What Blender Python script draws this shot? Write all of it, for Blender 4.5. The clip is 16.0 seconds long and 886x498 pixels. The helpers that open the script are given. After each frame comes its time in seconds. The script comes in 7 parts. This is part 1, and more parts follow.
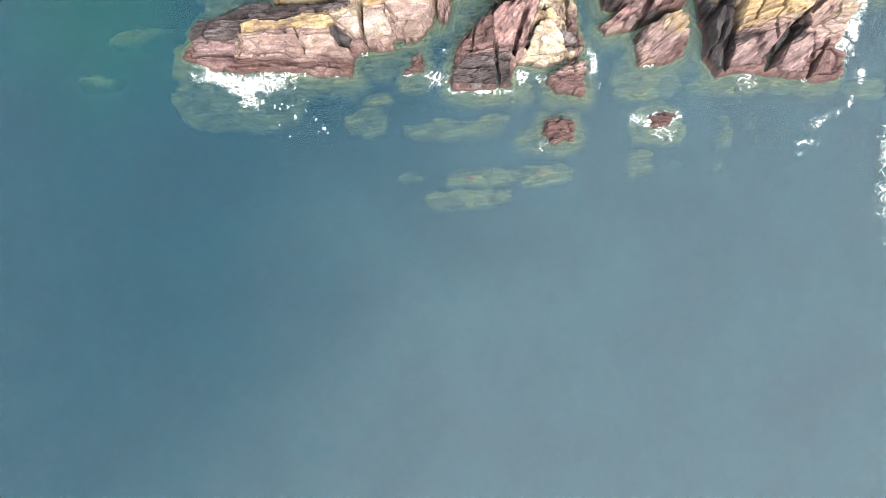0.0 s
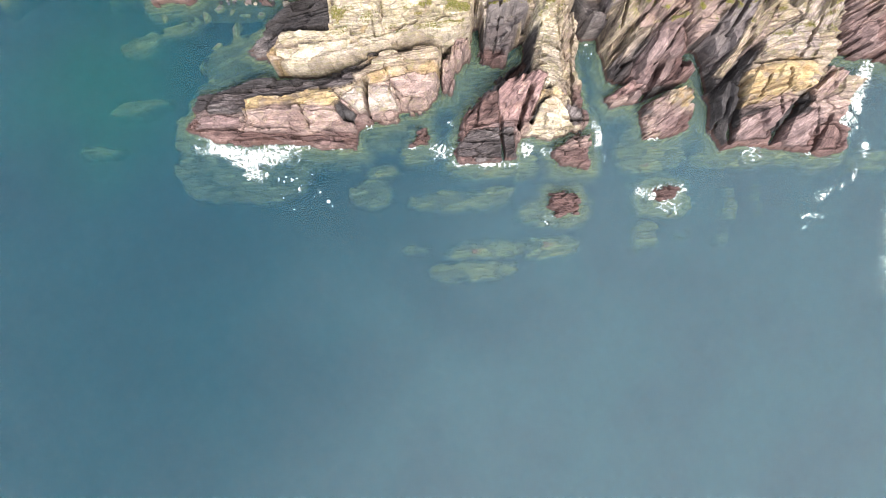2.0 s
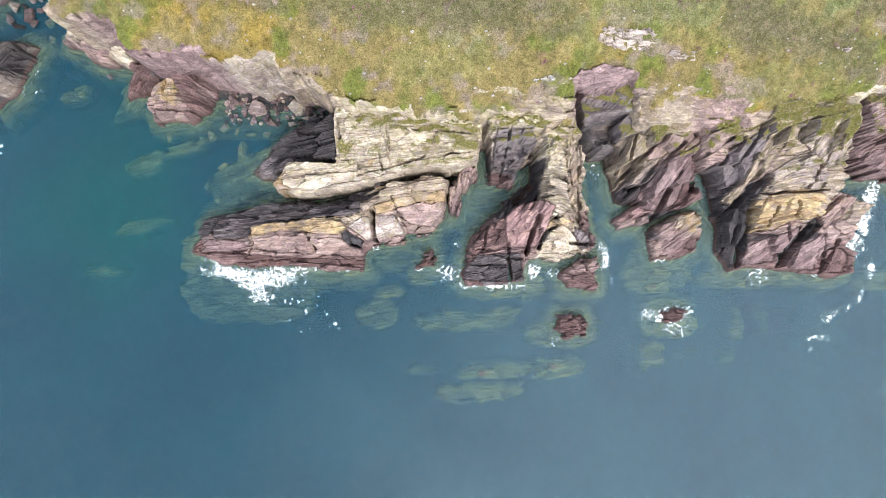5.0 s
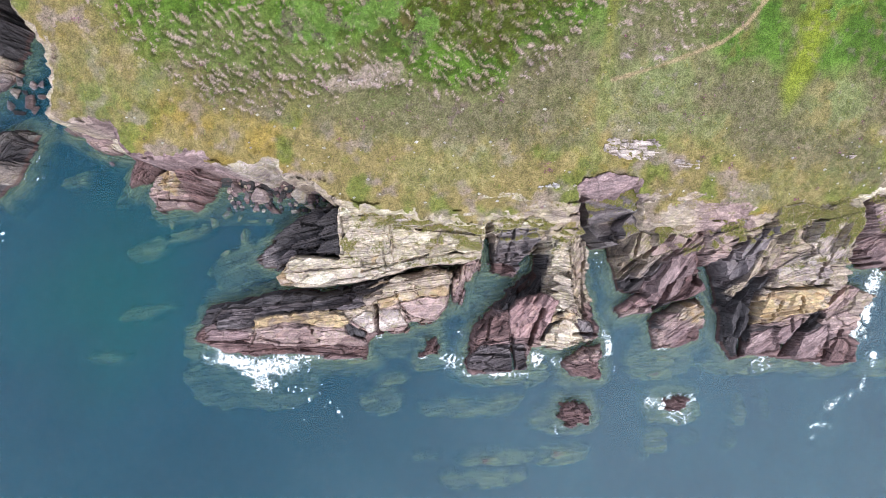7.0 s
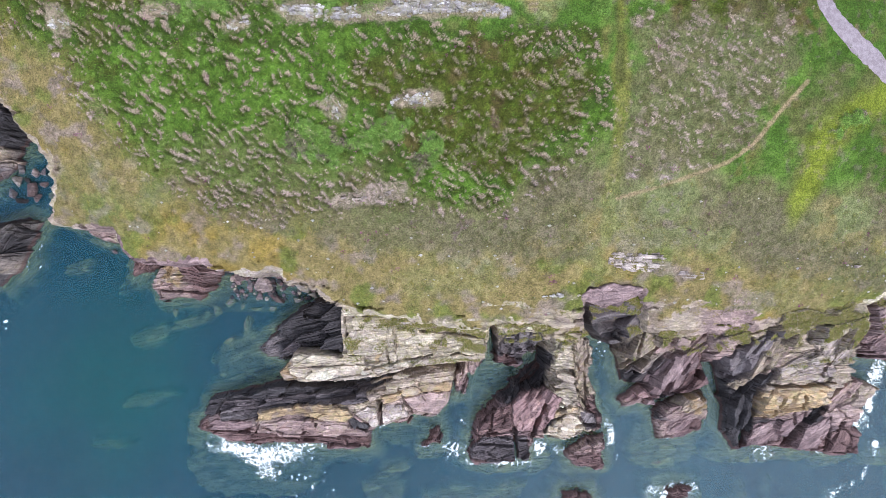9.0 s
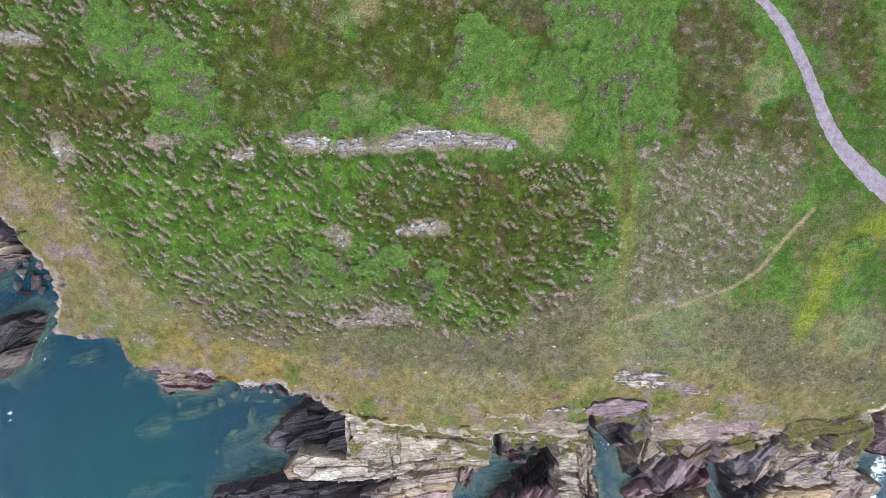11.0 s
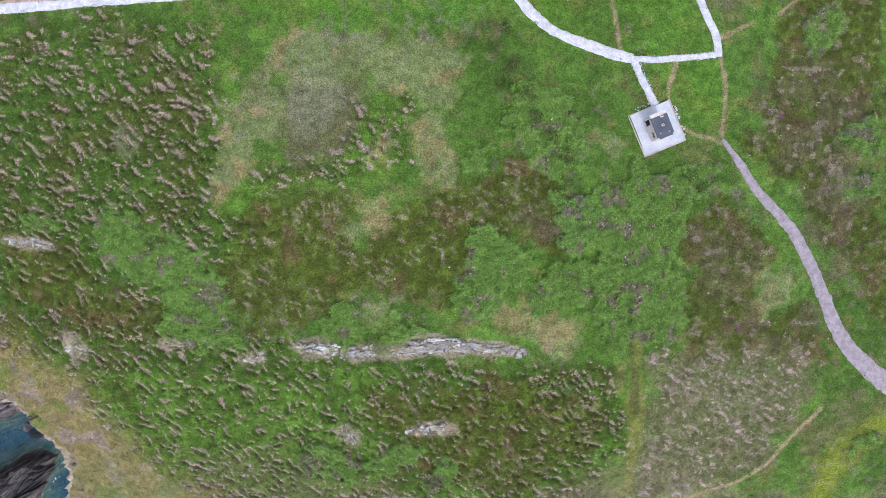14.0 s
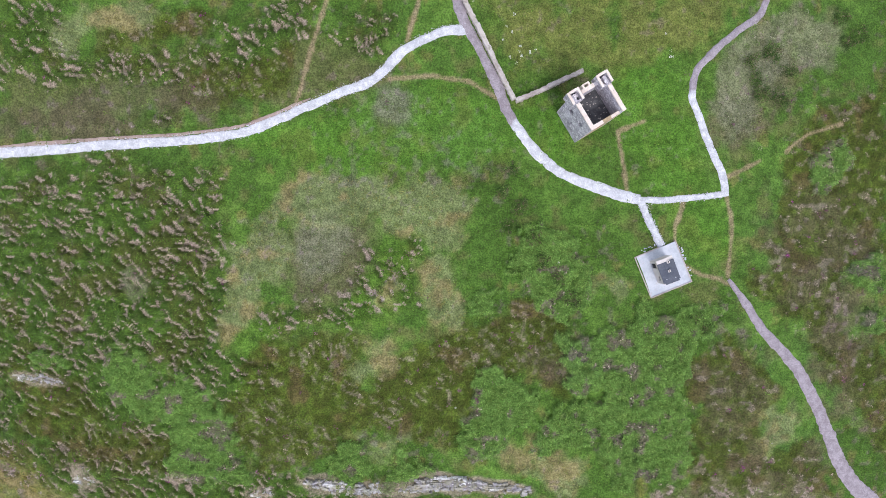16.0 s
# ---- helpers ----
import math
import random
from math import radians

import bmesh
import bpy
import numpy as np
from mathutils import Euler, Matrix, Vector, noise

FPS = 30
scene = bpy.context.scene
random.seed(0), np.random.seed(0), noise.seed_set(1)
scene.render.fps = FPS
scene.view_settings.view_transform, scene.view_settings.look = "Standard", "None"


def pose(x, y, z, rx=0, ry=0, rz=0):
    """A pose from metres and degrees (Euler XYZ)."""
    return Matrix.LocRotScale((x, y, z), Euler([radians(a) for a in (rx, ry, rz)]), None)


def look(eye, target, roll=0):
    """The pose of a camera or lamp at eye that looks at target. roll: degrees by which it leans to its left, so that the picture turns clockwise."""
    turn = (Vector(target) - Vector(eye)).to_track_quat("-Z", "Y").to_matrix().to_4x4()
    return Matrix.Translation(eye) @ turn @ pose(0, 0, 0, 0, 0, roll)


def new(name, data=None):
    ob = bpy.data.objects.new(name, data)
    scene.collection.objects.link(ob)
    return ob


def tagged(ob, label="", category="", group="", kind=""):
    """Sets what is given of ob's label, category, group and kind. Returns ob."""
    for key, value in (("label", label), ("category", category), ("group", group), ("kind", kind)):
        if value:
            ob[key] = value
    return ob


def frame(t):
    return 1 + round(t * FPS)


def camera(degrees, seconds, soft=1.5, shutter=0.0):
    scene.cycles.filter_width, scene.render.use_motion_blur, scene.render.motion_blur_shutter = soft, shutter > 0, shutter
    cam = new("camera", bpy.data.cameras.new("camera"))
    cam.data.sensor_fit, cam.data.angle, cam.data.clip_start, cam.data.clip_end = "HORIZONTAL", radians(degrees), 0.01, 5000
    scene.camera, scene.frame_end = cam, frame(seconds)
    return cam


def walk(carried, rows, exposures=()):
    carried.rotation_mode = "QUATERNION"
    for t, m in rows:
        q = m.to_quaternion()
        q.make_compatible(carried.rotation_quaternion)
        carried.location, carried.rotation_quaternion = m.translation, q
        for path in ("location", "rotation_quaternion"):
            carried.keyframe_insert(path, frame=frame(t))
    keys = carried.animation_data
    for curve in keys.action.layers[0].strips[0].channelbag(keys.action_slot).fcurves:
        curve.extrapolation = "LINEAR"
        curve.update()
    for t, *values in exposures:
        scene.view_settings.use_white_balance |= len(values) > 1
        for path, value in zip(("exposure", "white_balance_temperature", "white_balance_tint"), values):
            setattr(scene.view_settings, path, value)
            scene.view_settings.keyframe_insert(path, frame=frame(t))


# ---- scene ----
import collections

# ---- camera ----
cam = camera(73.7, 16.0, soft=0.55)
PATH = [
    (0, 0.78, 1.03, 124.40, 1.827, 0.747, 0.135),
    (0.5, 0.30, 4.78, 124.43, 1.895, 0.666, 0.084),
    (1, -0.16, 8.56, 124.47, 1.960, 0.584, 0.091),
    (1.5, -0.62, 12.41, 124.53, 1.974, 0.477, 0.041),
    (2, -1.08, 16.34, 124.61, 1.914, 0.387, 0.036),
    (2.5, -1.53, 20.40, 124.71, 1.882, 0.335, -0.003),
    (3, -1.98, 24.63, 124.81, 1.823, 0.247, -0.015),
    (3.5, -2.36, 29.04, 124.89, 1.736, 0.200, -0.046),
    (4, -2.67, 33.66, 124.97, 1.636, 0.156, -0.029),
    (6.5, -4.03, 57.89, 125.49, 1.069, -0.065, -0.058),
    (7, -4.29, 62.88, 125.54, 0.926, -0.114, -0.051),
    (7.5, -4.53, 67.96, 125.59, 0.737, -0.165, -0.052),
    (8, -4.74, 73.10, 125.62, 0.522, -0.167, -0.026),
    (10.5, -5.34, 98.84, 125.58, -0.241, 0.043, 0.163),
    (11, -5.64, 103.74, 125.57, -0.131, -0.013, 0.196),
    (11.5, -5.87, 108.70, 125.64, -0.038, -0.008, 0.264),
    (12, -6.06, 113.79, 125.73, 0.020, 0.004, 0.352),
    (12.5, -6.32, 119.01, 125.81, -0.000, 0.000, 0.448),
    (13, -6.62, 124.45, 125.85, -0.139, 0.027, 0.437),
    (13.5, -6.87, 130.06, 125.85, -0.466, 0.076, 0.484),
    (14, -7.14, 135.66, 125.83, -0.712, 0.098, 0.471),
    (14.5, -7.43, 141.12, 125.83, -0.889, 0.110, 0.558),
    (15, -7.72, 146.49, 125.86, -0.966, 0.126, 0.598),
    (15.5, -8.02, 151.81, 125.87, -1.026, 0.138, 0.650),
    (16, -8.31, 157.13, 125.87, -1.095, 0.140, 0.717),
]
EXPOSURES = [(0.0, 1.06, 7200, 13), (3.5, 0.80, 6680, 10), (7.0, 0.53, 6080, 15), (11.0, 0.22, 5760, 15), (13.5, 0.18, 5800, 15), (16.0, 0.15, 5930, 14)]
walk(cam, [(t, pose(x, y, z, rx, ry, rz)) for t, x, y, z, rx, ry, rz in PATH], EXPOSURES)

# ---- world and sun ----
SUN_FROM = Vector((0.37, -0.78, 1.22)).normalized()
world = bpy.data.worlds.new("world")
scene.world = world
world.use_nodes = True
wn = world.node_tree.nodes
sky = wn.new("ShaderNodeTexSky")
sky.sky_type, sky.sun_disc = "NISHITA", False
sky.sun_elevation = math.asin(SUN_FROM.z)
sky.sun_rotation = math.atan2(SUN_FROM.x, SUN_FROM.y)
sky.dust_density, sky.air_density = 4.0, 1.0
haze = wn.new("ShaderNodeMix")
haze.data_type = "RGBA"
haze.inputs[0].default_value = 0.6
haze.inputs[7].default_value = (7.0, 7.2, 7.6, 1)
world.node_tree.links.new(sky.outputs[0], haze.inputs[6])
world.node_tree.links.new(haze.outputs[2], wn["Background"].inputs[0])
wn["Background"].inputs[1].default_value = 0.163
sun_data = bpy.data.lights.new("sun", "SUN")
sun_data.energy, sun_data.angle, sun_data.color = 1.65, radians(12), (1.0, 0.96, 0.91)
sun = new("sun", sun_data)
sun.matrix_world = look(SUN_FROM * 400, (0, 0, 0))


# ---- smooth noise over arrays ----
def lattice(ix, iy, seed):
    h = (ix.astype(np.int64) * 374761393 + iy.astype(np.int64) * 668265263 + seed * 1274126177) & 0xFFFFFFFF
    h = ((h ^ (h >> 13)) * 1103515245) & 0xFFFFFFFF
    h = h ^ (h >> 16)
    return (h & 0xFFFF) / 32767.5 - 1.0


def value(x, y, seed=0):
    x, y = np.asarray(x, float), np.asarray(y, float)
    ix, iy = np.floor(x), np.floor(y)
    fx, fy = x - ix, y - iy
    fx, fy = fx * fx * (3 - 2 * fx), fy * fy * (3 - 2 * fy)
    a, b = lattice(ix, iy, seed), lattice(ix + 1, iy, seed)
    c, d = lattice(ix, iy + 1, seed), lattice(ix + 1, iy + 1, seed)
    return (a + (b - a) * fx) * (1 - fy) + (c + (d - c) * fx) * fy


def fbm(x, y, octaves=4, seed=0):
    total, size = 0.0, 1.0
    for n in range(octaves):
        total = total + size * value(x * 2**n + 17.3 * n, y * 2**n - 9.1 * n, seed + n)
        size *= 0.5
    return total / 1.9


def ramp(a, b, v):
    v = np.clip((v - a) / (b - a), 0, 1)
    return v * v * (3 - 2 * v)


def inside_by(x, y, outline):
    """How far points lie inside an outline, in metres; minus outside."""
    best, odd = np.full(x.shape, 1e9), np.zeros(x.shape, bool)
    for (ax, ay), (bx, by) in zip(outline, outline[1:] + outline[:1]):
        dx, dy = bx - ax, by - ay
        k = np.clip(((x - ax) * dx + (y - ay) * dy) / (dx * dx + dy * dy + 1e-9), 0, 1)
        best = np.minimum(best, (x - ax - k * dx) ** 2 + (y - ay - k * dy) ** 2)
        if ay != by:
            odd ^= ((ay > y) != (by > y)) & (x < dx * (y - ay) / dy + ax)
    return np.where(odd, 1, -1) * np.sqrt(best)


def line_off(x, y, line):
    best = np.full(x.shape, 1e9)
    for (ax, ay), (bx, by) in zip(line, line[1:]):
        dx, dy = bx - ax, by - ay
        k = np.clip(((x - ax) * dx + (y - ay) * dy) / (dx * dx + dy * dy), 0, 1)
        best = np.minimum(best, (x - ax - k * dx) ** 2 + (y - ay - k * dy) ** 2)
    return np.sqrt(best)


def patches(x, y, ovals, soft=0.35, seed=0):
    """0 to 1 over ragged ovals (x, y, half length, half width, degrees)."""
    total = np.zeros(x.shape)
    rag = fbm(x * 0.35, y * 0.35, 4, seed) * 0.55
    for cx, cy, a, b, turn in ovals:
        c, s = math.cos(radians(turn)), math.sin(radians(turn))
        u, v = ((x - cx) * c + (y - cy) * s) / a, ((y - cy) * c - (x - cx) * s) / b
        total = np.maximum(total, ramp(1 + soft, 1 - soft, np.sqrt(u * u + v * v) + rag))
    return total


def zoned(x, y, corners, soft=0.35, rag=1.1, seed=0):
    """0 to 1 over plan outlines with ragged edges."""
    total = np.zeros(x.shape)
    for outline in corners:
        ox, oy = [p[0] for p in outline], [p[1] for p in outline]
        near = (x > min(ox) - 3) & (x < max(ox) + 3) & (y > min(oy) - 3) & (y < max(oy) + 3)
        if near.any():
            nx, ny = x[near], y[near]
            d = inside_by(nx, ny, outline) + rag * fbm(nx * 0.32, ny * 0.32, 4, seed) + 0.3 * rag * fbm(nx * 1.3, ny * 1.3, 2, seed + 5)
            total[near] = np.maximum(total[near], ramp(-soft, soft, d))
    return total


# ---- materials ----
def mat(name):
    m = bpy.data.materials.new(name)
    m.use_nodes = True
    return m, m.node_tree.nodes, m.node_tree.links, m.node_tree.nodes["Principled BSDF"]


def mixed(nodes, links, fac, a, b, blend="MIX"):
    n = nodes.new("ShaderNodeMix")
    n.data_type, n.blend_type = "RGBA", blend
    for slot, v in ((0, fac), (6, a), (7, b)):
        if isinstance(v, (int, float)):
            n.inputs[slot].default_value = v
        elif isinstance(v, tuple):
            n.inputs[slot].default_value = (*v, 1)
        else:
            links.new(v, n.inputs[slot])
    return n.outputs[2]


def sums(nodes, links, op, a, b=0.0, clamp=False):
    n = nodes.new("ShaderNodeMath")
    n.operation, n.use_clamp = op, clamp
    for slot, v in ((0, a), (1, b)):
        if isinstance(v, (int, float)):
            n.inputs[slot].default_value = v
        else:
            links.new(v, n.inputs[slot])
    return n.outputs[0]


def between(nodes, links, v, low, high):
    n = nodes.new("ShaderNodeMapRange")
    n.interpolation_type = "SMOOTHSTEP"
    n.inputs[1].default_value, n.inputs[2].default_value = low, high
    links.new(v, n.inputs[0])
    return n.outputs[0]


def cloud(nodes, links, at, scale, detail=5, rough=0.6, stretch=None):
    n = nodes.new("ShaderNodeTexNoise")
    n.inputs["Scale"].default_value, n.inputs["Detail"].default_value, n.inputs["Roughness"].default_value = scale, detail, rough
    if stretch:
        if stretch[3]:
            turned = nodes.new("ShaderNodeMapping")
            turned.inputs["Rotation"].default_value = (0, 0, radians(stretch[3]))
            links.new(at, turned.inputs[0])
            at = turned.outputs[0]
        m = nodes.new("ShaderNodeMapping")
        m.inputs["Scale"].default_value = stretch[:3]
        links.new(at, m.inputs[0])
        at = m.outputs[0]
    links.new(at, n.inputs["Vector"])
    return n.outputs["Fac"]


def bump(nodes, links, bsdf, height, strength, distance):
    n = nodes.new("ShaderNodeBump")
    n.inputs["Strength"].default_value, n.inputs["Distance"].default_value = strength, distance
    links.new(height, n.inputs["Height"])
    links.new(n.outputs[0], bsdf.inputs["Normal"])


def rock_layers(nodes, links, weed=1.5, tint=True, run=True, mossy=0.45):
    """Colour and height of jointed sandstone over the mesh's own tint. run: follow the beds that the mesh names."""
    place = nodes.new("ShaderNodeNewGeometry").outputs["Position"]
    part_xyz = nodes.new("ShaderNodeSeparateXYZ")
    links.new(place, part_xyz.inputs[0])
    z, at, lined = part_xyz.outputs[2], place, 0.5
    if run:
        along = nodes.new("ShaderNodeAttribute")
        along.attribute_name = "beds"
        at = along.outputs["Vector"]
        strong = nodes.new("ShaderNodeAttribute")
        strong.attribute_name = "lined"
        lined = strong.outputs["Fac"]
    fine = cloud(nodes, links, place, 2.6, 8, 0.72)
    beds = cloud(nodes, links, at, 1.3, 8, 0.75, (0.18, 2.0, 0.8, 0))
    stir = nodes.new("ShaderNodeTexNoise")
    stir.inputs["Scale"].default_value, stir.inputs["Detail"].default_value = 0.9, 5
    links.new(place, stir.inputs["Vector"])
    bent = nodes.new("ShaderNodeVectorMath")
    bent.operation = "MULTIPLY_ADD"
    bent.inputs[1].default_value = (0.3, 0.3, 0.3)
    links.new(stir.outputs["Color"], bent.inputs[0])
    links.new(at, bent.inputs[2])

    def blocks(size, wide):
        """The tone of each joint block and the thin crack round it."""
        m = nodes.new("ShaderNodeMapping")
        m.inputs["Scale"].default_value = (0.4 / size, 1 / size, 0.45 / size)
        links.new(bent.outputs[0], m.inputs[0])
        edge, cell = nodes.new("ShaderNodeTexVoronoi"), nodes.new("ShaderNodeTexVoronoi")
        edge.feature = "DISTANCE_TO_EDGE"
        for n in (edge, cell):
            n.inputs["Scale"].default_value = 1.0
            links.new(m.outputs[0], n.inputs["Vector"])
        return cell.outputs["Color"], sums(nodes, links, "SUBTRACT", 1.0, between(nodes, links, edge.outputs["Distance"], 0.0, wide / size), True)

    big, split = blocks(2.0, 0.07)
    little, crack = blocks(0.62, 0.05)
    split = sums(nodes, links, "MULTIPLY", split, between(nodes, links, cloud(nodes, links, place, 0.35, 3), 0.38, 0.55))
    crack = sums(nodes, links, "MULTIPLY", crack, between(nodes, links, cloud(nodes, links, place, 0.5, 4), 0.45, 0.62))
    lens = sums(nodes, links, "ABSOLUTE", sums(nodes, links, "SUBTRACT", cloud(nodes, links, bent.outputs[0], 1.0, 3, 0.6, (0.07, 2.2, 0.6, 0)), 0.5))
    seam = sums(nodes, links, "MULTIPLY", sums(nodes, links, "SUBTRACT", 1.0, between(nodes, links, lens, 0.0, 0.018), True), lined)
    col_node = nodes.new("ShaderNodeAttribute")
    col_node.attribute_name = "tint" if tint else "stone"
    col = col_node.outputs["Color"]
    light = between(nodes, links, col, 0.28, 0.48)
    col = mixed(nodes, links, between(nodes, links, big, 0.2, 0.8), mixed(nodes, links, 1.0, col, (0.80, 0.77, 0.78), "MULTIPLY"), mixed(nodes, links, 1.0, col, (1.12, 1.13, 1.12), "MULTIPLY"))
    col = mixed(nodes, links, between(nodes, links, little, 0.25, 0.8), mixed(nodes, links, 1.0, col, (0.78, 0.77, 0.78), "MULTIPLY"), mixed(nodes, links, 1.0, col, (1.15, 1.14, 1.12), "MULTIPLY"))
    layered = mixed(nodes, links, between(nodes, links, beds, 0.42, 0.58), mixed(nodes, links, 1.0, col, (0.66, 0.64, 0.64), "MULTIPLY"), mixed(nodes, links, 1.0, col, (1.24, 1.23, 1.22), "MULTIPLY"))
    col = mixed(nodes, links, lined, col, layered)
    grit = cloud(nodes, links, place, 7.0, 4, 0.7)
    col = mixed(nodes, links, between(nodes, links, grit, 0.38, 0.62), mixed(nodes, links, 1.0, col, (0.80, 0.80, 0.80), "MULTIPLY"), mixed(nodes, links, 1.0, col, (1.18, 1.18, 1.18), "MULTIPLY"))
    col = mixed(nodes, links, between(nodes, links, fine, 0.46, 0.62), col, mixed(nodes, links, 1.0, col, (0.70, 0.68, 0.68), "MULTIPLY"))
    stain = cloud(nodes, links, place, 0.6, 7, 0.7, (1, 1, 0.3, 0))
    col = mixed(nodes, links, sums(nodes, links, "MULTIPLY", between(nodes, links, stain, 0.56, 0.70), 0.35), col, (0.12, 0.10, 0.10))
    pale = cloud(nodes, links, place, 1.7, 8, 0.75)
    col = mixed(nodes, links, sums(nodes, links, "MULTIPLY", between(nodes, links, pale, 0.54, 0.66), 0.6), col, mixed(nodes, links, 1.0, col, (1.6, 1.64, 1.68), "MULTIPLY"))
    moss = between(nodes, links, sums(nodes, links, "ADD", cloud(nodes, links, place, 0.8, 9, 0.78), sums(nodes, links, "MULTIPLY", between(nodes, links, z, 10.0, 18.0), 0.055)), 0.495, 0.58)
    col = mixed(nodes, links, sums(nodes, links, "MULTIPLY", sums(nodes, links, "MULTIPLY", moss, light), mossy), col, mixed(nodes, links, stir.outputs["Fac"], (0.37, 0.33, 0.13), (0.26, 0.28, 0.11)))
    col = mixed(nodes, links, sums(nodes, links, "MULTIPLY", sums(nodes, links, "MAXIMUM", sums(nodes, links, "MAXIMUM", sums(nodes, links, "MULTIPLY", split, 0.8), sums(nodes, links, "MULTIPLY", seam, 0.75)), sums(nodes, links, "MULTIPLY", crack, 0.6)), sums(nodes, links, "ADD", sums(nodes, links, "MULTIPLY", lined, 0.55), 0.25)), col, mixed(nodes, links, 1.0, col, (0.22, 0.20, 0.21), "MULTIPLY"))
    blotch = sums(nodes, links, "MULTIPLY", between(nodes, links, cloud(nodes, links, place, 0.55, 8, 0.75), 0.52, 0.60), light)
    col = mixed(nodes, links, sums(nodes, links, "MULTIPLY", blotch, 0.5 * mossy), col, (0.52, 0.38, 0.18))
    if weed:
        low = sums(nodes, links, "ADD", z, sums(nodes, links, "MULTIPLY", fine, 2.4))
        wet = sums(nodes, links, "SUBTRACT", 1.0, between(nodes, links, low, weed + 0.2, weed + 1.0), True)
        col = mixed(nodes, links, sums(nodes, links, "MULTIPLY", wet, 0.75), col, mixed(nodes, links, pale, (0.075, 0.034, 0.032), (0.17, 0.095, 0.075)))
        deep = sums(nodes, links, "SUBTRACT", 1.0, between(nodes, links, z, -0.5, 0.0), True)
        col = mixed(nodes, links, deep, col, mixed(nodes, links, between(nodes, links, beds, 0.35, 0.65), (0.15, 0.21, 0.10), (0.36, 0.42, 0.20)))
    high = sums(nodes, links, "ADD", sums(nodes, links, "MULTIPLY", fine, 0.7), sums(nodes, links, "ADD", beds, sums(nodes, links, "MULTIPLY", little, 0.35)))
    high = sums(nodes, links, "SUBTRACT", sums(nodes, links, "SUBTRACT", high, sums(nodes, links, "MULTIPLY", seam, 0.4)), sums(nodes, links, "ADD", sums(nodes, links, "MULTIPLY", split, 0.6), sums(nodes, links, "MULTIPLY", crack, 0.3)))
    return col, high


def rock_mat(name, weed=1.5, run=True, mossy=0.45):
    m, nodes, links, bsdf = mat(name)
    col, high = rock_layers(nodes, links, weed, True, run, mossy)
    links.new(col, bsdf.inputs["Base Color"])
    bsdf.inputs["Roughness"].default_value = 0.85
    bump(nodes, links, bsdf, high, 1.0, 0.28)
    return m


# stone colours: mossy, whitish, cream, pale, tan, lilac, ochre lichen, pink, red slab, mauve, dark red, grey, dark
# slate that also paints shade in caves and clefts, green
STONE = {"V": (0.56, 0.50, 0.40), "W": (0.64, 0.62, 0.63), "C": (0.64, 0.565, 0.47), "P": (0.57, 0.515, 0.43), "T": (0.44, 0.375, 0.31), "L": (0.48, 0.425, 0.40), "O": (0.49, 0.37, 0.22),
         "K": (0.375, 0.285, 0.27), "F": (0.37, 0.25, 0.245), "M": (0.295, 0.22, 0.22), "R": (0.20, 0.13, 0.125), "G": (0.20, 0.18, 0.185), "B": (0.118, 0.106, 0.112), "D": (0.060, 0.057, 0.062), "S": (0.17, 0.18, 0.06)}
sea_cliff = rock_mat("jointed_sandstone")
dry_rock = rock_mat("dry_sandstone", 0, True, 0.12)
washed_rock = rock_mat("washed_boulders", 0.3, False)


def tinted(name, rough=0.8, grain=5.0, depth=0.12, rock=False):
    """A material that takes its base colour from the mesh's own tint, with grain over it."""
    m, nodes, links, bsdf = mat(name)
    tint = nodes.new("ShaderNodeAttribute")
    tint.attribute_name = "tint"
    place = nodes.new("ShaderNodeNewGeometry").outputs["Position"]
    fine = cloud(nodes, links, place, grain, 8, 0.7)
    mid = cloud(nodes, links, place, 0.9, 6, 0.65)
    col = mixed(nodes, links, between(nodes, links, fine, 0.35, 0.65), mixed(nodes, links, 1.0, tint.outputs["Color"], (0.54, 0.54, 0.50), "MULTIPLY"), mixed(nodes, links, 1.0, tint.outputs["Color"], (1.40, 1.38, 1.36), "MULTIPLY"))
    col = mixed(nodes, links, between(nodes, links, mid, 0.4, 0.65), col, mixed(nodes, links, 1.0, col, (0.75, 0.78, 0.7), "MULTIPLY"))
    high = sums(nodes, links, "ADD", fine, sums(nodes, links, "MULTIPLY", mid, 1.5))
    if rock:
        bare = nodes.new("ShaderNodeAttribute")
        bare.attribute_name = "bare"
        stone, relief = rock_layers(nodes, links, 1.5, False, False)
        edge = between(nodes, links, sums(nodes, links, "ADD", bare.outputs["Fac"], sums(nodes, links, "MULTIPLY", sums(nodes, links, "SUBTRACT", mid, 0.5), 0.9)), 0.42, 0.56)
        col = mixed(nodes, links, edge, col, stone)
        high = mixed(nodes, links, edge, high, relief)
    links.new(col, bsdf.inputs["Base Color"])
    bsdf.inputs["Roughness"].default_value = rough
    bsdf.inputs["Specular IOR Level"].default_value = 0.2
    bump(nodes, links, bsdf, high, 0.8, depth)
    return m


turf = tinted("turf_and_heath", 0.9, 4.0, 0.25, True)
leafy = tinted("leaves_and_stems", 0.9, 6.0, 0.05)


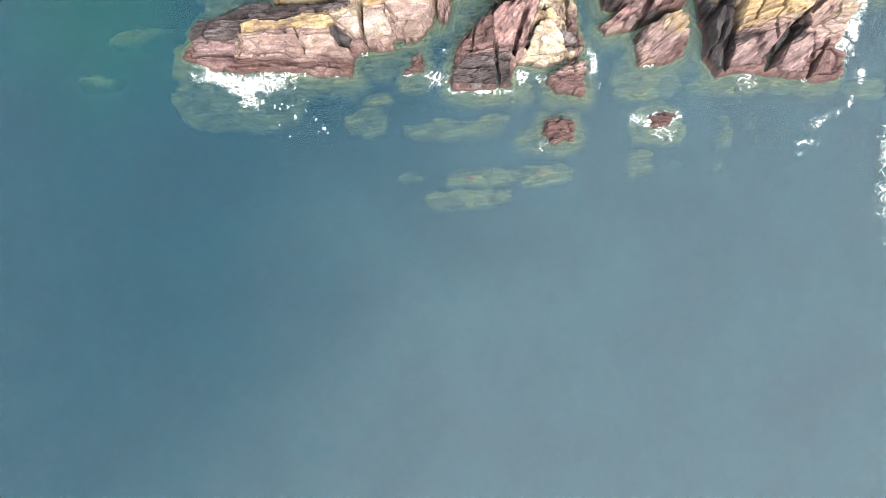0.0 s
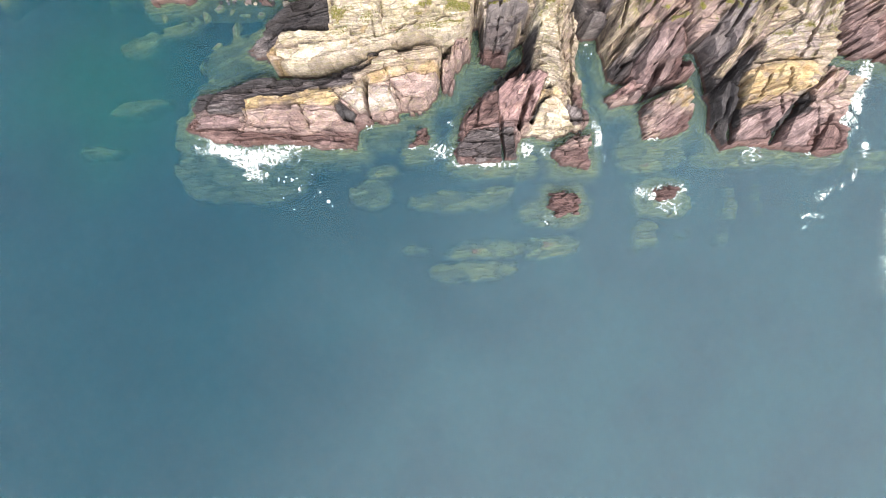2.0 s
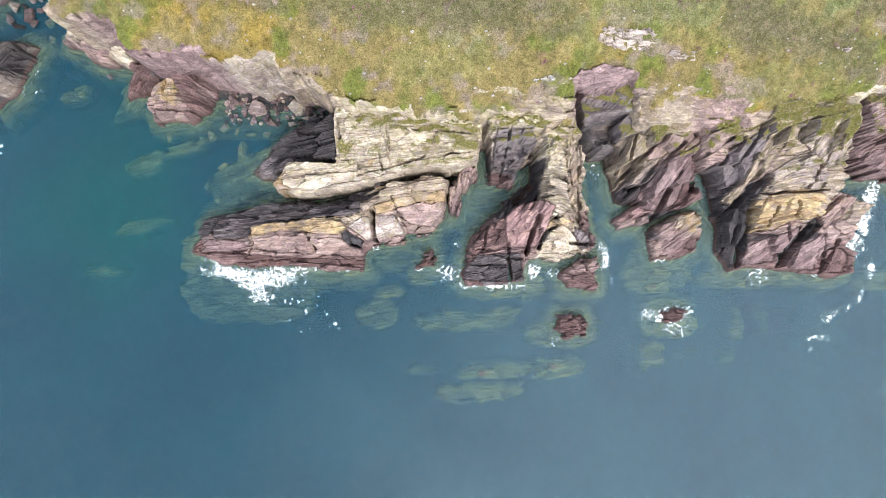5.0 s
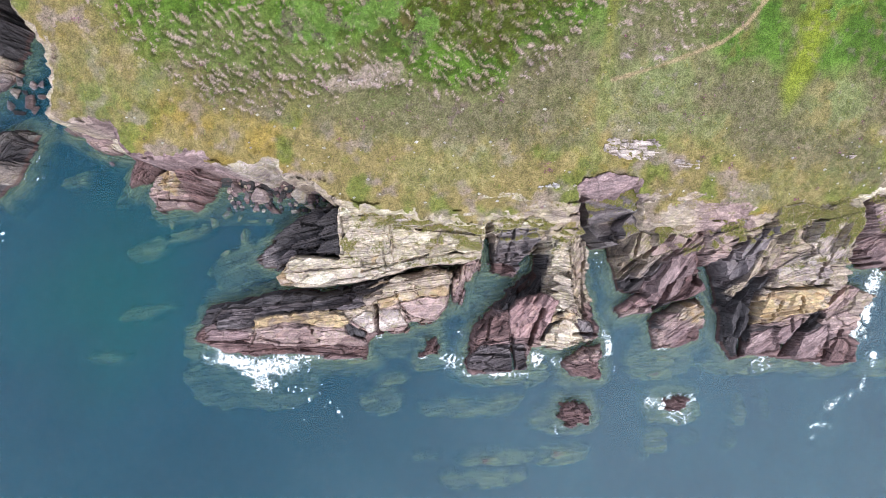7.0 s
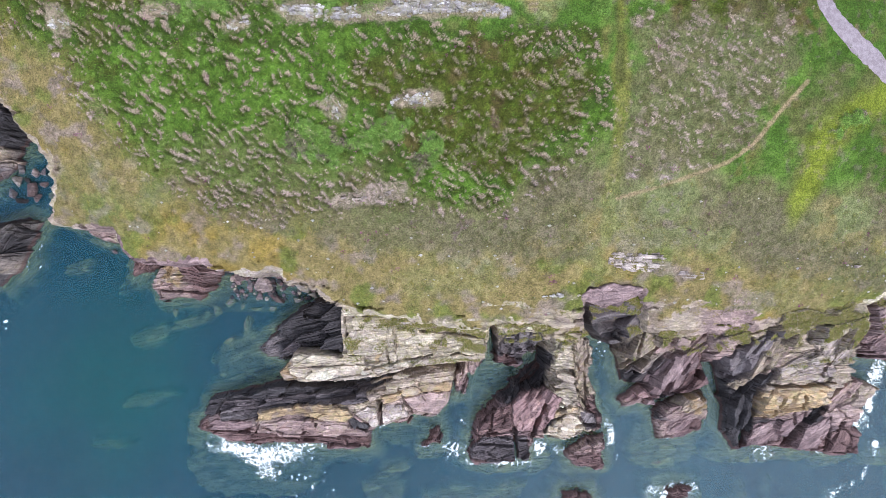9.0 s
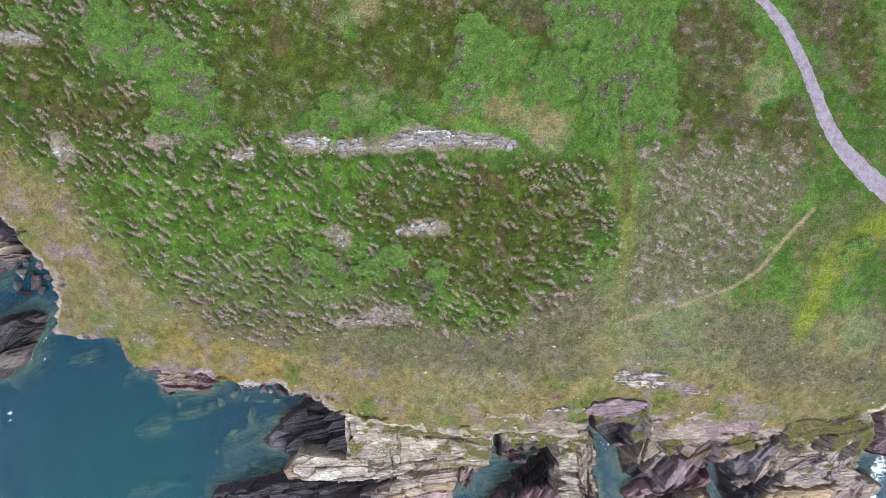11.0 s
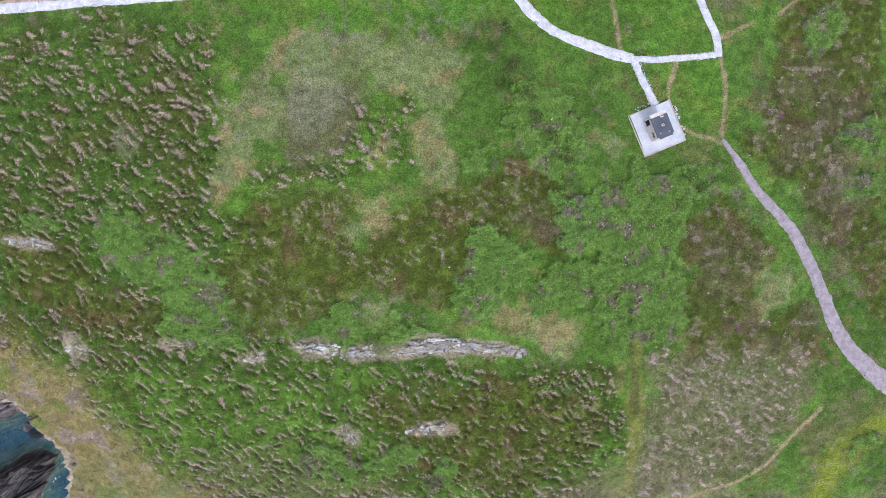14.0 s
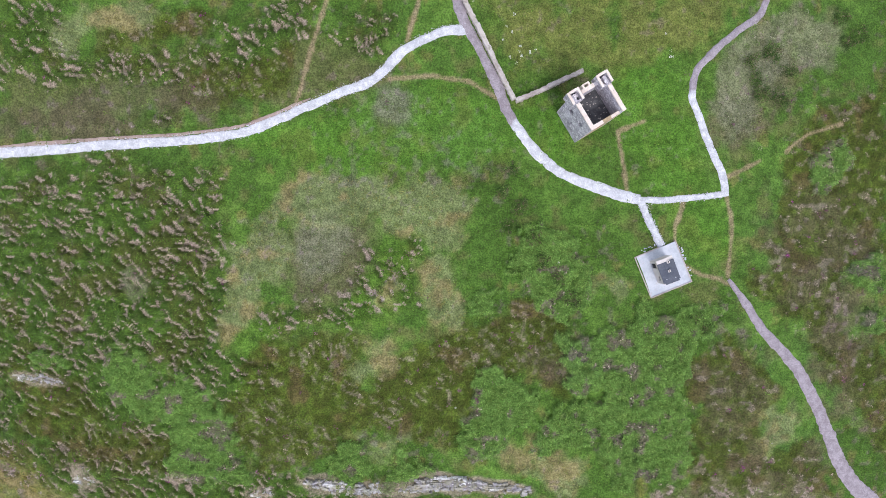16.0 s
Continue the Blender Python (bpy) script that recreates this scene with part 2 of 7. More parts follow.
def plain_mat(name, a, b, scale=3.0, rough=0.8, depth=0.02, spots=None):
    m, nodes, links, bsdf = mat(name)
    place = nodes.new("ShaderNodeNewGeometry").outputs["Position"]
    fine = cloud(nodes, links, place, scale, 8, 0.7)
    mid = cloud(nodes, links, place, scale * 0.18, 5)
    col = mixed(nodes, links, between(nodes, links, sums(nodes, links, "ADD", sums(nodes, links, "MULTIPLY", fine, 0.5), sums(nodes, links, "MULTIPLY", mid, 0.5)), 0.38, 0.62), a, b)
    if spots:
        col = mixed(nodes, links, sums(nodes, links, "MULTIPLY", between(nodes, links, cloud(nodes, links, place, scale * 0.5, 7, 0.75), 0.55, 0.65), 0.7), col, spots)
    links.new(col, bsdf.inputs["Base Color"])
    bsdf.inputs["Roughness"].default_value = rough
    bump(nodes, links, bsdf, fine, 0.7, depth)
    return m


def gravel_mat(name):
    """Crushed stone, fresh and pale or worn and pinkish as the mesh says."""
    m, nodes, links, bsdf = mat(name)
    place = nodes.new("ShaderNodeNewGeometry").outputs["Position"]
    fresh = nodes.new("ShaderNodeAttribute")
    fresh.attribute_name = "fresh"
    fine, mid, wide = cloud(nodes, links, place, 5.0, 8, 0.75), cloud(nodes, links, place, 1.1, 6, 0.7), cloud(nodes, links, place, 0.35, 4, 0.6)
    worn = mixed(nodes, links, between(nodes, links, mid, 0.38, 0.62), (0.235, 0.20, 0.215), (0.325, 0.285, 0.305))
    pale = mixed(nodes, links, between(nodes, links, mid, 0.36, 0.64), (0.43, 0.43, 0.455), (0.61, 0.61, 0.63))
    share = between(nodes, links, sums(nodes, links, "ADD", fresh.outputs["Fac"], sums(nodes, links, "MULTIPLY", sums(nodes, links, "SUBTRACT", wide, 0.5), 1.1)), 0.38, 0.60)
    col = mixed(nodes, links, share, worn, pale)
    col = mixed(nodes, links, between(nodes, links, fine, 0.36, 0.64), mixed(nodes, links, 1.0, col, (0.80, 0.79, 0.80), "MULTIPLY"), mixed(nodes, links, 1.0, col, (1.16, 1.16, 1.15), "MULTIPLY"))
    links.new(col, bsdf.inputs["Base Color"])
    bsdf.inputs["Roughness"].default_value = 0.95
    bump(nodes, links, bsdf, fine, 0.8, 0.06)
    return m


gravel = gravel_mat("crushed_gravel")
chalk_gravel = plain_mat("pale_crushed_gravel", (0.40, 0.39, 0.43), (0.58, 0.57, 0.60), 2.5, 0.9, 0.05, (0.36, 0.32, 0.35))
bare_earth = plain_mat("pinkish_bare_earth", (0.26, 0.19, 0.16), (0.38, 0.29, 0.24), 2.0, 0.95, 0.04, (0.16, 0.17, 0.07))
bare_soil = plain_mat("trodden_soil", (0.30, 0.24, 0.14), (0.24, 0.26, 0.10), 2.0, 0.95, 0.04, (0.14, 0.20, 0.05))
concrete = plain_mat("weathered_concrete", (0.40, 0.42, 0.46), (0.54, 0.55, 0.58), 3.0, 0.85, 0.01, (0.36, 0.33, 0.33))
pale_concrete = plain_mat("cream_concrete", (0.50, 0.45, 0.41), (0.62, 0.57, 0.53), 3.0, 0.85, 0.01)
kerb_stone = plain_mat("stained_kerb", (0.34, 0.27, 0.24), (0.56, 0.50, 0.46), 1.5, 0.85, 0.02, (0.24, 0.18, 0.17))
roof_felt = plain_mat("dark_roof_felt", (0.055, 0.062, 0.085), (0.085, 0.092, 0.115), 4.0, 0.7, 0.01, (0.11, 0.115, 0.13))


def rubble_mat(name, low, high, joint):
    """Rubble stonework under thin lime: single stones of uneven tone with darker joints."""
    m, nodes, links, bsdf = mat(name)
    place = nodes.new("ShaderNodeNewGeometry").outputs["Position"]
    edge, cell = nodes.new("ShaderNodeTexVoronoi"), nodes.new("ShaderNodeTexVoronoi")
    edge.feature = "DISTANCE_TO_EDGE"
    for n in (edge, cell):
        n.inputs["Scale"].default_value = 2.6
        links.new(place, n.inputs["Vector"])
    fine, mid = cloud(nodes, links, place, 4.0, 8, 0.7), cloud(nodes, links, place, 0.7, 5, 0.65)
    col = mixed(nodes, links, between(nodes, links, cell.outputs["Color"], 0.2, 0.8), low, high)
    col = mixed(nodes, links, sums(nodes, links, "SUBTRACT", 1.0, between(nodes, links, edge.outputs["Distance"], 0.02, 0.09), True), col, joint)
    col = mixed(nodes, links, between(nodes, links, mid, 0.52, 0.66), col, mixed(nodes, links, 1.0, col, (0.62, 0.60, 0.62), "MULTIPLY"))
    col = mixed(nodes, links, between(nodes, links, fine, 0.36, 0.64), mixed(nodes, links, 1.0, col, (0.84, 0.83, 0.84), "MULTIPLY"), mixed(nodes, links, 1.0, col, (1.14, 1.14, 1.13), "MULTIPLY"))
    links.new(col, bsdf.inputs["Base Color"])
    bsdf.inputs["Roughness"].default_value = 0.95
    bump(nodes, links, bsdf, sums(nodes, links, "ADD", fine, edge.outputs["Distance"]), 0.9, 0.08)
    return m


render_wall = rubble_mat("limed_rubble_stone", (0.46, 0.43, 0.47), (0.72, 0.69, 0.71), (0.36, 0.33, 0.36))
coping_stone = plain_mat("peach_coping", (0.62, 0.51, 0.43), (0.74, 0.65, 0.58), 3.0, 0.85, 0.02, (0.50, 0.40, 0.30))
rubble = plain_mat("ochre_rubble", (0.30, 0.22, 0.12), (0.50, 0.40, 0.26), 3.0, 0.9, 0.05, (0.2, 0.18, 0.10))
dark_floor = plain_mat("dark_mottled_floor", (0.05, 0.05, 0.055), (0.10, 0.10, 0.105), 2.0, 0.8, 0.05, (0.16, 0.16, 0.16))
wall_stone = plain_mat("lichened_wall_stone", (0.32, 0.27, 0.24), (0.52, 0.47, 0.43), 2.0, 0.9, 0.04, (0.22, 0.20, 0.14))
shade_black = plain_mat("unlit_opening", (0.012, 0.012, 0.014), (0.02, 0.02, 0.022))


def water_mat(name, body, share, gloss):
    m, nodes, links, bsdf = mat(name)
    nodes.remove(bsdf)
    out = nodes["Material Output"]
    place = nodes.new("ShaderNodeNewGeometry").outputs["Position"]
    off = nodes.new("ShaderNodeVectorMath")
    off.operation = "DISTANCE"
    off.inputs[1].default_value = (-76, 56, 0)
    links.new(place, off.inputs[0])
    wide = sums(nodes, links, "ADD", off.outputs["Value"], sums(nodes, links, "MULTIPLY", cloud(nodes, links, place, 0.05, 4, 0.5), 26))
    tint = mixed(nodes, links, between(nodes, links, wide, 44, 16), body[0], body[1])
    apart = nodes.new("ShaderNodeSeparateXYZ")
    links.new(place, apart.inputs[0])
    # silty tint to the south-east, paler and greyer to stand in for glare
    silt_glare = sums(nodes, links, "ADD", sums(nodes, links, "SUBTRACT", apart.outputs[0], sums(nodes, links, "MULTIPLY", apart.outputs[1], 0.55)), sums(nodes, links, "MULTIPLY", cloud(nodes, links, place, 0.03, 4, 0.55), 60))
    tint = mixed(nodes, links, between(nodes, links, silt_glare, -35, 55), tint, body[2])
    drift = between(nodes, links, cloud(nodes, links, place, 0.045, 5, 0.6), 0.40, 0.60)
    tint = mixed(nodes, links, drift, mixed(nodes, links, 1.0, tint, (1.0, 0.94, 0.95), "MULTIPLY"), mixed(nodes, links, 1.0, tint, (1.0, 1.03, 1.02), "MULTIPLY"))
    clear, murk = nodes.new("ShaderNodeBsdfTransparent"), nodes.new("ShaderNodeBsdfDiffuse")
    links.new(tint, murk.inputs[0])
    mix = nodes.new("ShaderNodeMixShader")
    mix.inputs[0].default_value = share
    links.new(clear.outputs[0], mix.inputs[1])
    links.new(murk.outputs[0], mix.inputs[2])
    waves = cloud(nodes, links, place, 0.9, 5, 0.62, (1.0, 0.34, 0.0, -38))
    cross = cloud(nodes, links, place, 1.6, 4, 0.6, (1.0, 0.4, 0.0, -8))
    swell = cloud(nodes, links, place, 0.10, 3, 0.5, (1.0, 0.5, 0.0, -30))
    high = sums(nodes, links, "ADD", sums(nodes, links, "ADD", waves, sums(nodes, links, "MULTIPLY", cross, 0.5)), sums(nodes, links, "MULTIPLY", swell, 1.2))
    heave, slope = nodes.new("ShaderNodeBump"), nodes.new("ShaderNodeBump")
    for n, by in ((heave, 0.42), (slope, 0.55)):
        n.inputs["Strength"].default_value, n.inputs["Distance"].default_value = 1.0, by
        links.new(high, n.inputs["Height"])
    links.new(heave.outputs[0], murk.inputs["Normal"])
    last = mix.outputs[0]
    if gloss:
        shine = nodes.new("ShaderNodeBsdfGlossy")
        shine.inputs["Roughness"].default_value = 0.42
        fres = nodes.new("ShaderNodeFresnel")
        fres.inputs["IOR"].default_value = 1.36
        for n in (shine, fres):
            links.new(slope.outputs[0], n.inputs["Normal"])
        top = nodes.new("ShaderNodeMixShader")
        links.new(fres.outputs[0], top.inputs[0])
        links.new(last, top.inputs[1])
        links.new(shine.outputs[0], top.inputs[2])
        last = top.outputs[0]
    links.new(last, out.inputs["Surface"])
    return m


# open water, teal pool, silty water with glare put into its colour
SEA = ((0.013, 0.120, 0.184), (0.004, 0.150, 0.172), (0.092, 0.208, 0.270))
sea_top = water_mat("sea_surface", SEA, 0.22, True)
# tint of the sheets that imitate light fading with depth
sea_fade = water_mat("turbid_sea_fade", SEA, 0.24, False)


def froth_mat(name):
    """White froth, thick where the mesh says so and thinning to clear water."""
    m, nodes, links, bsdf = mat(name)
    place = nodes.new("ShaderNodeNewGeometry").outputs["Position"]
    thick = nodes.new("ShaderNodeAttribute")
    thick.attribute_name = "froth"
    fine = cloud(nodes, links, place, 5.0, 6, 0.7)
    part_of = between(nodes, links, sums(nodes, links, "ADD", thick.outputs["Fac"], sums(nodes, links, "MULTIPLY", sums(nodes, links, "SUBTRACT", fine, 0.5), 1.3)), 0.10, 0.75)
    links.new(mixed(nodes, links, thick.outputs["Fac"], (0.55, 0.74, 0.72), (0.90, 0.92, 0.92)), bsdf.inputs["Base Color"])
    links.new(part_of, bsdf.inputs["Alpha"])
    bsdf.inputs["Roughness"].default_value = 0.7
    bump(nodes, links, bsdf, fine, 0.6, 0.08)
    return m


foam_mat = froth_mat("white_foam")
seabed_mat = plain_mat("deep_seabed", (0.03, 0.09, 0.11), (0.04, 0.10, 0.12), 0.1, 0.9, 0.1)


# ---- mesh helpers ----
def raw_mesh(name, verts, faces, material, smooth=False, tint=None, beds=None, lined=None):
    """verts: n x 3; faces: m x 3 or m x 4, as arrays."""
    me = bpy.data.meshes.new(name)
    verts, faces = np.asarray(verts, np.float32), np.asarray(faces, np.int32)
    me.vertices.add(len(verts))
    me.vertices.foreach_set("co", verts.ravel())
    k = faces.shape[1]
    me.loops.add(faces.size)
    me.loops.foreach_set("vertex_index", faces.ravel())
    me.polygons.add(len(faces))
    me.polygons.foreach_set("loop_start", np.arange(0, faces.size, k, dtype=np.int32))
    me.polygons.foreach_set("use_smooth", np.full(len(faces), smooth, bool))
    me.update(calc_edges=True)
    if tint is not None:
        a = me.attributes.new("tint", "FLOAT_COLOR", "POINT")
        a.data.foreach_set("color", np.concatenate([tint, np.ones((len(tint), 1))], 1).astype(np.float32).ravel())
    if beds is not None:
        a = me.attributes.new("beds", "FLOAT_VECTOR", "POINT")
        a.data.foreach_set("vector", np.asarray(beds, np.float32).ravel())
    if lined is not None:
        me.attributes.new("lined", "FLOAT", "POINT").data.foreach_set("value", np.asarray(lined, np.float32))
    me.materials.append(material)
    return me


def sheet(xs, ys, height, keep):
    """Vertices and quads of a height sheet over a grid, where keep holds. height, keep: arrays of len(ys) x len(xs)."""
    X, Y = np.meshgrid(xs, ys)
    ny, nx = X.shape
    cell = keep[:-1, :-1] | keep[1:, :-1] | keep[:-1, 1:] | keep[1:, 1:]
    j, i = np.nonzero(cell)
    f = np.stack([j * nx + i, j * nx + i + 1, (j + 1) * nx + i + 1, (j + 1) * nx + i], 1)
    used, back = np.unique(f, return_inverse=True)
    v = np.stack([X.ravel(), Y.ravel(), height.ravel()], 1)[used]
    return v, back.reshape(f.shape), used


def part(name, bm, material, parent, label=""):
    me = bpy.data.meshes.new(name)
    bmesh.ops.recalc_face_normals(bm, faces=bm.faces)
    bm.to_mesh(me)
    bm.free()
    me.materials.append(material)
    ob = new(name, me)
    ob.parent = parent
    return tagged(ob, label) if label else ob


def box(bm, x0, y0, z0, x1, y1, z1, wobble=0.0):
    v = [bm.verts.new((x + random.uniform(-wobble, wobble), y + random.uniform(-wobble, wobble), z + random.uniform(-wobble, wobble)))
         for z in (z0, z1) for x, y in ((x0, y0), (x1, y0), (x1, y1), (x0, y1))]
    for a in ((3, 2, 1, 0), (4, 5, 6, 7), (0, 1, 5, 4), (1, 2, 6, 5), (2, 3, 7, 6), (3, 0, 4, 7)):
        bm.faces.new([v[k] for k in a])
    return v


def boxes(*several, wobble=0.0):
    bm = bmesh.new()
    for b in several:
        box(bm, *b, wobble=wobble)
    return bm


# ---- the land ----
LAND_EDGE = [(-87.2, 116.1), (-80.3, 110.9), (-74.7, 104.9), (-71.3, 99.4), (-71.5, 94.8), (-74.0, 88.4), (-63.1, 87.5), (-61.7, 83.5), (-59.4, 82.0),
        (-53.0, 81.3), (-48.4, 82.5), (-42.7, 79.8), (-33.2, 80.1), (-32.6, 77.9), (-26.6, 76.7), (-22.9, 72.7), (-12.7, 71.7), (2.5, 69.3), (5.2, 70.5),
        (14.1, 70.3), (16.7, 68.0), (20.1, 67.3), (19.8, 71.6), (20.5, 76.9), (31.1, 76.5), (33.7, 69.0), (43.3, 68.3), (48.5, 68.9), (59.8, 70.9),
        (73.3, 73.5), (76.3, 74.5), (85.2, 75.6)]
LAND = [(-1800, 700), (-400, 260), (-150, 150), (-104, 124)] + LAND_EDGE + [(110, 79), (160, 92), (400, 130), (1800, 300), (1800, 2600), (-1800, 2600)]
ROADS = {
    "road": ([(-79.5, 168.0), (-72.8, 168.5), (-64.5, 169.2), (-56.3, 169.9), (-48.1, 170.5), (-40.0, 171.5), (-36.0, 172.5), (-31.9, 174.2), (-27.9, 176.1),
        (-23.8, 177.9), (-19.8, 179.4), (-17.4, 181.3), (-14.9, 184.0), (-11.7, 185.9), (-8.4, 187.3), (-5.3, 187.6)], 1.4),
    "north": ([(-8.5, 196.6), (-6.0, 189.4), (-3.4, 184.6), (-0.8, 179.7), (0.9, 175.6), (3.1, 172.4), (5.6, 169.5), (8.6, 167.1), (12.9, 165.4), (17.2, 164.0),
        (20.8, 163.2)], 1.5),
    "east": ([(20.5, 163.2), (25.0, 163.2), (29.4, 163.7), (33.7, 164.2)], 0.98),
    "north_east": ([(34.2, 163.9), (33.7, 167.2), (32.5, 169.7), (31.2, 172.7), (30.1, 175.7), (28.9, 178.6), (29.2, 181.6), (30.2, 183.8), (32.9, 186.5), (36.4, 189.5),
        (39.6, 192.0), (41.3, 196.8)], 1.15),
    "short": ([(20.9, 163.1), (22.0, 160.6), (23.1, 158.5), (23.8, 157.1), (24.3, 156.3)], 1.2),
    "south_east": ([(34.6, 151.4), (37.5, 147.5), (40.6, 143.2), (43.9, 139.8), (46.7, 136.3), (49.2, 131.9), (51.3, 127.4), (53.5, 122.9), (56.1, 119.6), (60.6, 115.6),
        (66.8, 110.9), (74.0, 106.0)], 2.2),
}
TRAILS = [
    [(-16.5, 180.1), (-10.8, 180.7), (-5.0, 180.0), (-0.8, 177.7)], [(21.4, 175.0), (17.5, 173.4), (17.8, 171.1), (18.4, 167.7), (18.9, 164.3)], [(34.3, 164.4), (35.1, 159.5), (34.9, 155.5), (34.6, 151.8)],
    [(27.6, 162.8), (26.3, 159.3), (26.2, 156.6)], [(-29.9, 176.4), (-28.3, 182.2), (-25.6, 191.0)], [(-14.1, 185.7), (-12.4, 191.5)],
    [(27.7, 153.4), (30.3, 152.0), (33.0, 151.5), (35.5, 150.3)], [(34.3, 166.8), (37.5, 168.3), (39.7, 169.5)], [(44.0, 170.9), (44.8, 171.8), (47.6, 173.8), (53.3, 175.6)], [(23.5, 91.9), (30.3, 93.8), (40.8, 97.6), (44.6, 100.4), (49.7, 107.0), (52.2, 109.9)],
]
STRAW = [(23.3, 84.9, 5.2, 7.6, 0), (31.7, 91.8, 6.4, 4.1, 10), (34.8, 84.8, 8.5, 3.3, 0), (58.6, 75.6, 11.1, 3.5, 5), (62.6, 88.6, 5.7, 3.8, 0),
        (-0.6, 79.2, 7.8, 3.4, 0), (-7.4, 77.5, 5.9, 3.0, 0), (22.5, 80.9, 2.4, 5.8, 0), (-62.5, 92.7, 8.7, 5.8, 0)]
ZONES = collections.defaultdict(list)


def zone(kind, *corners):
    """A stretch of one kind of plant cover, by the corners of its plan."""
    ZONES[kind].append(list(corners))


zone("straw", (-41.1, 141.8), (-41.3, 148.5), (-40.2, 156), (-36, 157.7), (-31.9, 158.2), (-31.5, 154.4), (-31.9, 150.3), (-34.4, 147.8), (-37, 144.4), (-38.3, 142.3))
zone("straw", (-32.7, 163.9), (-28.7, 166), (-20.5, 165.5), (-13.9, 165), (-9.8, 167.1), (-6, 164.7), (-4.8, 161.2), (-5.9, 156.4), (-9.7, 155.5), (-15.5, 156.7), (-19.2, 160), (-23.7, 159.9), (-27, 159), (-31.9, 158.2), (-34.4, 158.5))
zone("straw", (-11.5, 153), (-9.2, 154.3), (-6.1, 153.1), (-5.8, 148.9), (-6.5, 144.3), (-9.7, 143.7), (-12, 146.5), (-12.2, 149.7))
zone("straw", (-21, 148.6), (-19.5, 150), (-16.2, 151.2), (-14.4, 150.1), (-16.2, 148.8), (-18.7, 147.8))
zone("straw", (-20.3, 142.1), (-16.2, 143), (-16.1, 137.9), (-18.6, 136.2), (-21.6, 134.4), (-21, 138.7))
zone("straw", (-19.9, 127.1), (-16.1, 128), (-13.4, 127.6), (-14.8, 123.6), (-17.6, 122), (-19.1, 124.8))
zone("straw", (-1.5, 126), (1.6, 127.8), (4.6, 126.9), (6, 125.2), (4.8, 122.5), (0.9, 122.9), (-1.5, 124.4))
zone("straw", (6, 122.5), (8.9, 125.2), (13.2, 124.3), (13.4, 121.6), (10.9, 118.9), (7, 119.6))
zone("straw", (40.1, 130.7), (42.7, 132), (45.4, 132.4), (46.5, 128.4), (44.4, 125.8), (42.2, 124.9), (40.7, 126.7))
zone("straw", (-63.6, 182.9), (-62.6, 186.8), (-58.7, 189.3), (-50.9, 190.3), (-49.3, 188.7), (-53.2, 186.3), (-58.3, 185.4), (-61.3, 182.6))
zone("straw", (13.9, 152.5), (17.3, 153.3), (19, 150.8), (17.3, 148.3), (13.9, 149.9))
zone("grey", (-31.5, 154.4), (-27, 159), (-23.3, 159.9), (-19.6, 159.7), (-19.7, 155.4), (-20.4, 152.9), (-22.7, 147.9), (-27, 148.3), (-29.4, 148.7), (-31.9, 150.3))
zone("grey", (33.8, 178.4), (40.2, 177.7), (38.4, 174.6), (34.8, 171.5), (31.2, 173.1))
zone("grey", (36.5, 184.5), (43.8, 187.9), (47.6, 185.9), (44.9, 177.9), (37.5, 177.6))
zone("grey", (-20.6, 179.2), (-16.5, 179.3), (-14, 173.6), (-15.6, 172.4), (-18.9, 175.1))
zone("grey", (24.5, 117.4), (34, 120.1), (49.5, 117.7), (48.5, 109.9), (43.3, 100), (34.7, 95.3), (25.5, 95.3), (23.7, 103.6))
zone("grey", (48.3, 98.1), (54.4, 88.2), (67.6, 95), (74.3, 76.5), (47, 81.9), (41.2, 90.4))
zone("grey", (13.7, 94.3), (18.8, 98.1), (20.6, 82.1), (13.9, 82.1), (5.2, 84.2), (7.7, 89.4))
zone("grey", (-37.2, 90.7), (-26.8, 88.9), (-13.6, 90.2), (4.9, 89.4), (4.2, 85.3), (-13.8, 83.9), (-27.2, 85.7), (-37.7, 87.5))
zone("bush", (-6.8, 125.1), (-6.4, 127.7), (-4.7, 130.3), (-2.8, 132.5), (-2.7, 134.7), (-0.6, 136.2), (1.9, 136.7), (4.4, 136.2), (6.4, 134.7), (7.3, 132.8), (6.6, 131.3), (4.1, 130), (1.7, 126.9), (-1.5, 125.1), (-3.4, 123.8))
zone("bush", (6.7, 130.4), (8.7, 132.8), (11.7, 133.2), (15.1, 132.2), (15.9, 128.7), (12.7, 126.1), (8.9, 125.6), (5.9, 126.1), (4.2, 127.8))
zone("bush", (-5.8, 147.7), (-3.8, 149.4), (-1.3, 149.6), (0.4, 148.2), (0.3, 145.7), (-2, 144.8), (-4.5, 145.2))
zone("bush", (47.8, 169.7), (48.6, 171.5), (50.9, 172.4), (53.3, 171.3), (54.2, 169), (53, 166.3), (50.6, 165.2), (48.3, 166.6))
zone("bush", (53.5, 152.8), (54.9, 154.5), (58.3, 155), (60.5, 153.7), (60.4, 149.7), (57.3, 149.3), (54.4, 150.6))
zone("bush", (55.4, 146.2), (56.8, 147.5), (58.9, 147.1), (59.2, 144.9), (57.3, 143.9))
zone("bush", (-59.1, 136.6), (-56.3, 139.3), (-53.3, 138.1), (-50.4, 135.7), (-45.8, 134.4), (-41.9, 133.1), (-40.6, 130.5), (-41.3, 126.9), (-45.7, 127.7), (-50.4, 128.9), (-55.1, 131), (-58, 133.6))
zone("bush", (-49.7, 127.6), (-41.3, 126.9), (-38.5, 122.9), (-37.8, 119.7), (-44.1, 118.6), (-49.8, 120.1))
zone("bush", (-25.1, 123.3), (-23.3, 125.8), (-20.3, 126.4), (-18.5, 123.1), (-18, 120.3), (-21.7, 119.5), (-24.5, 120.6))
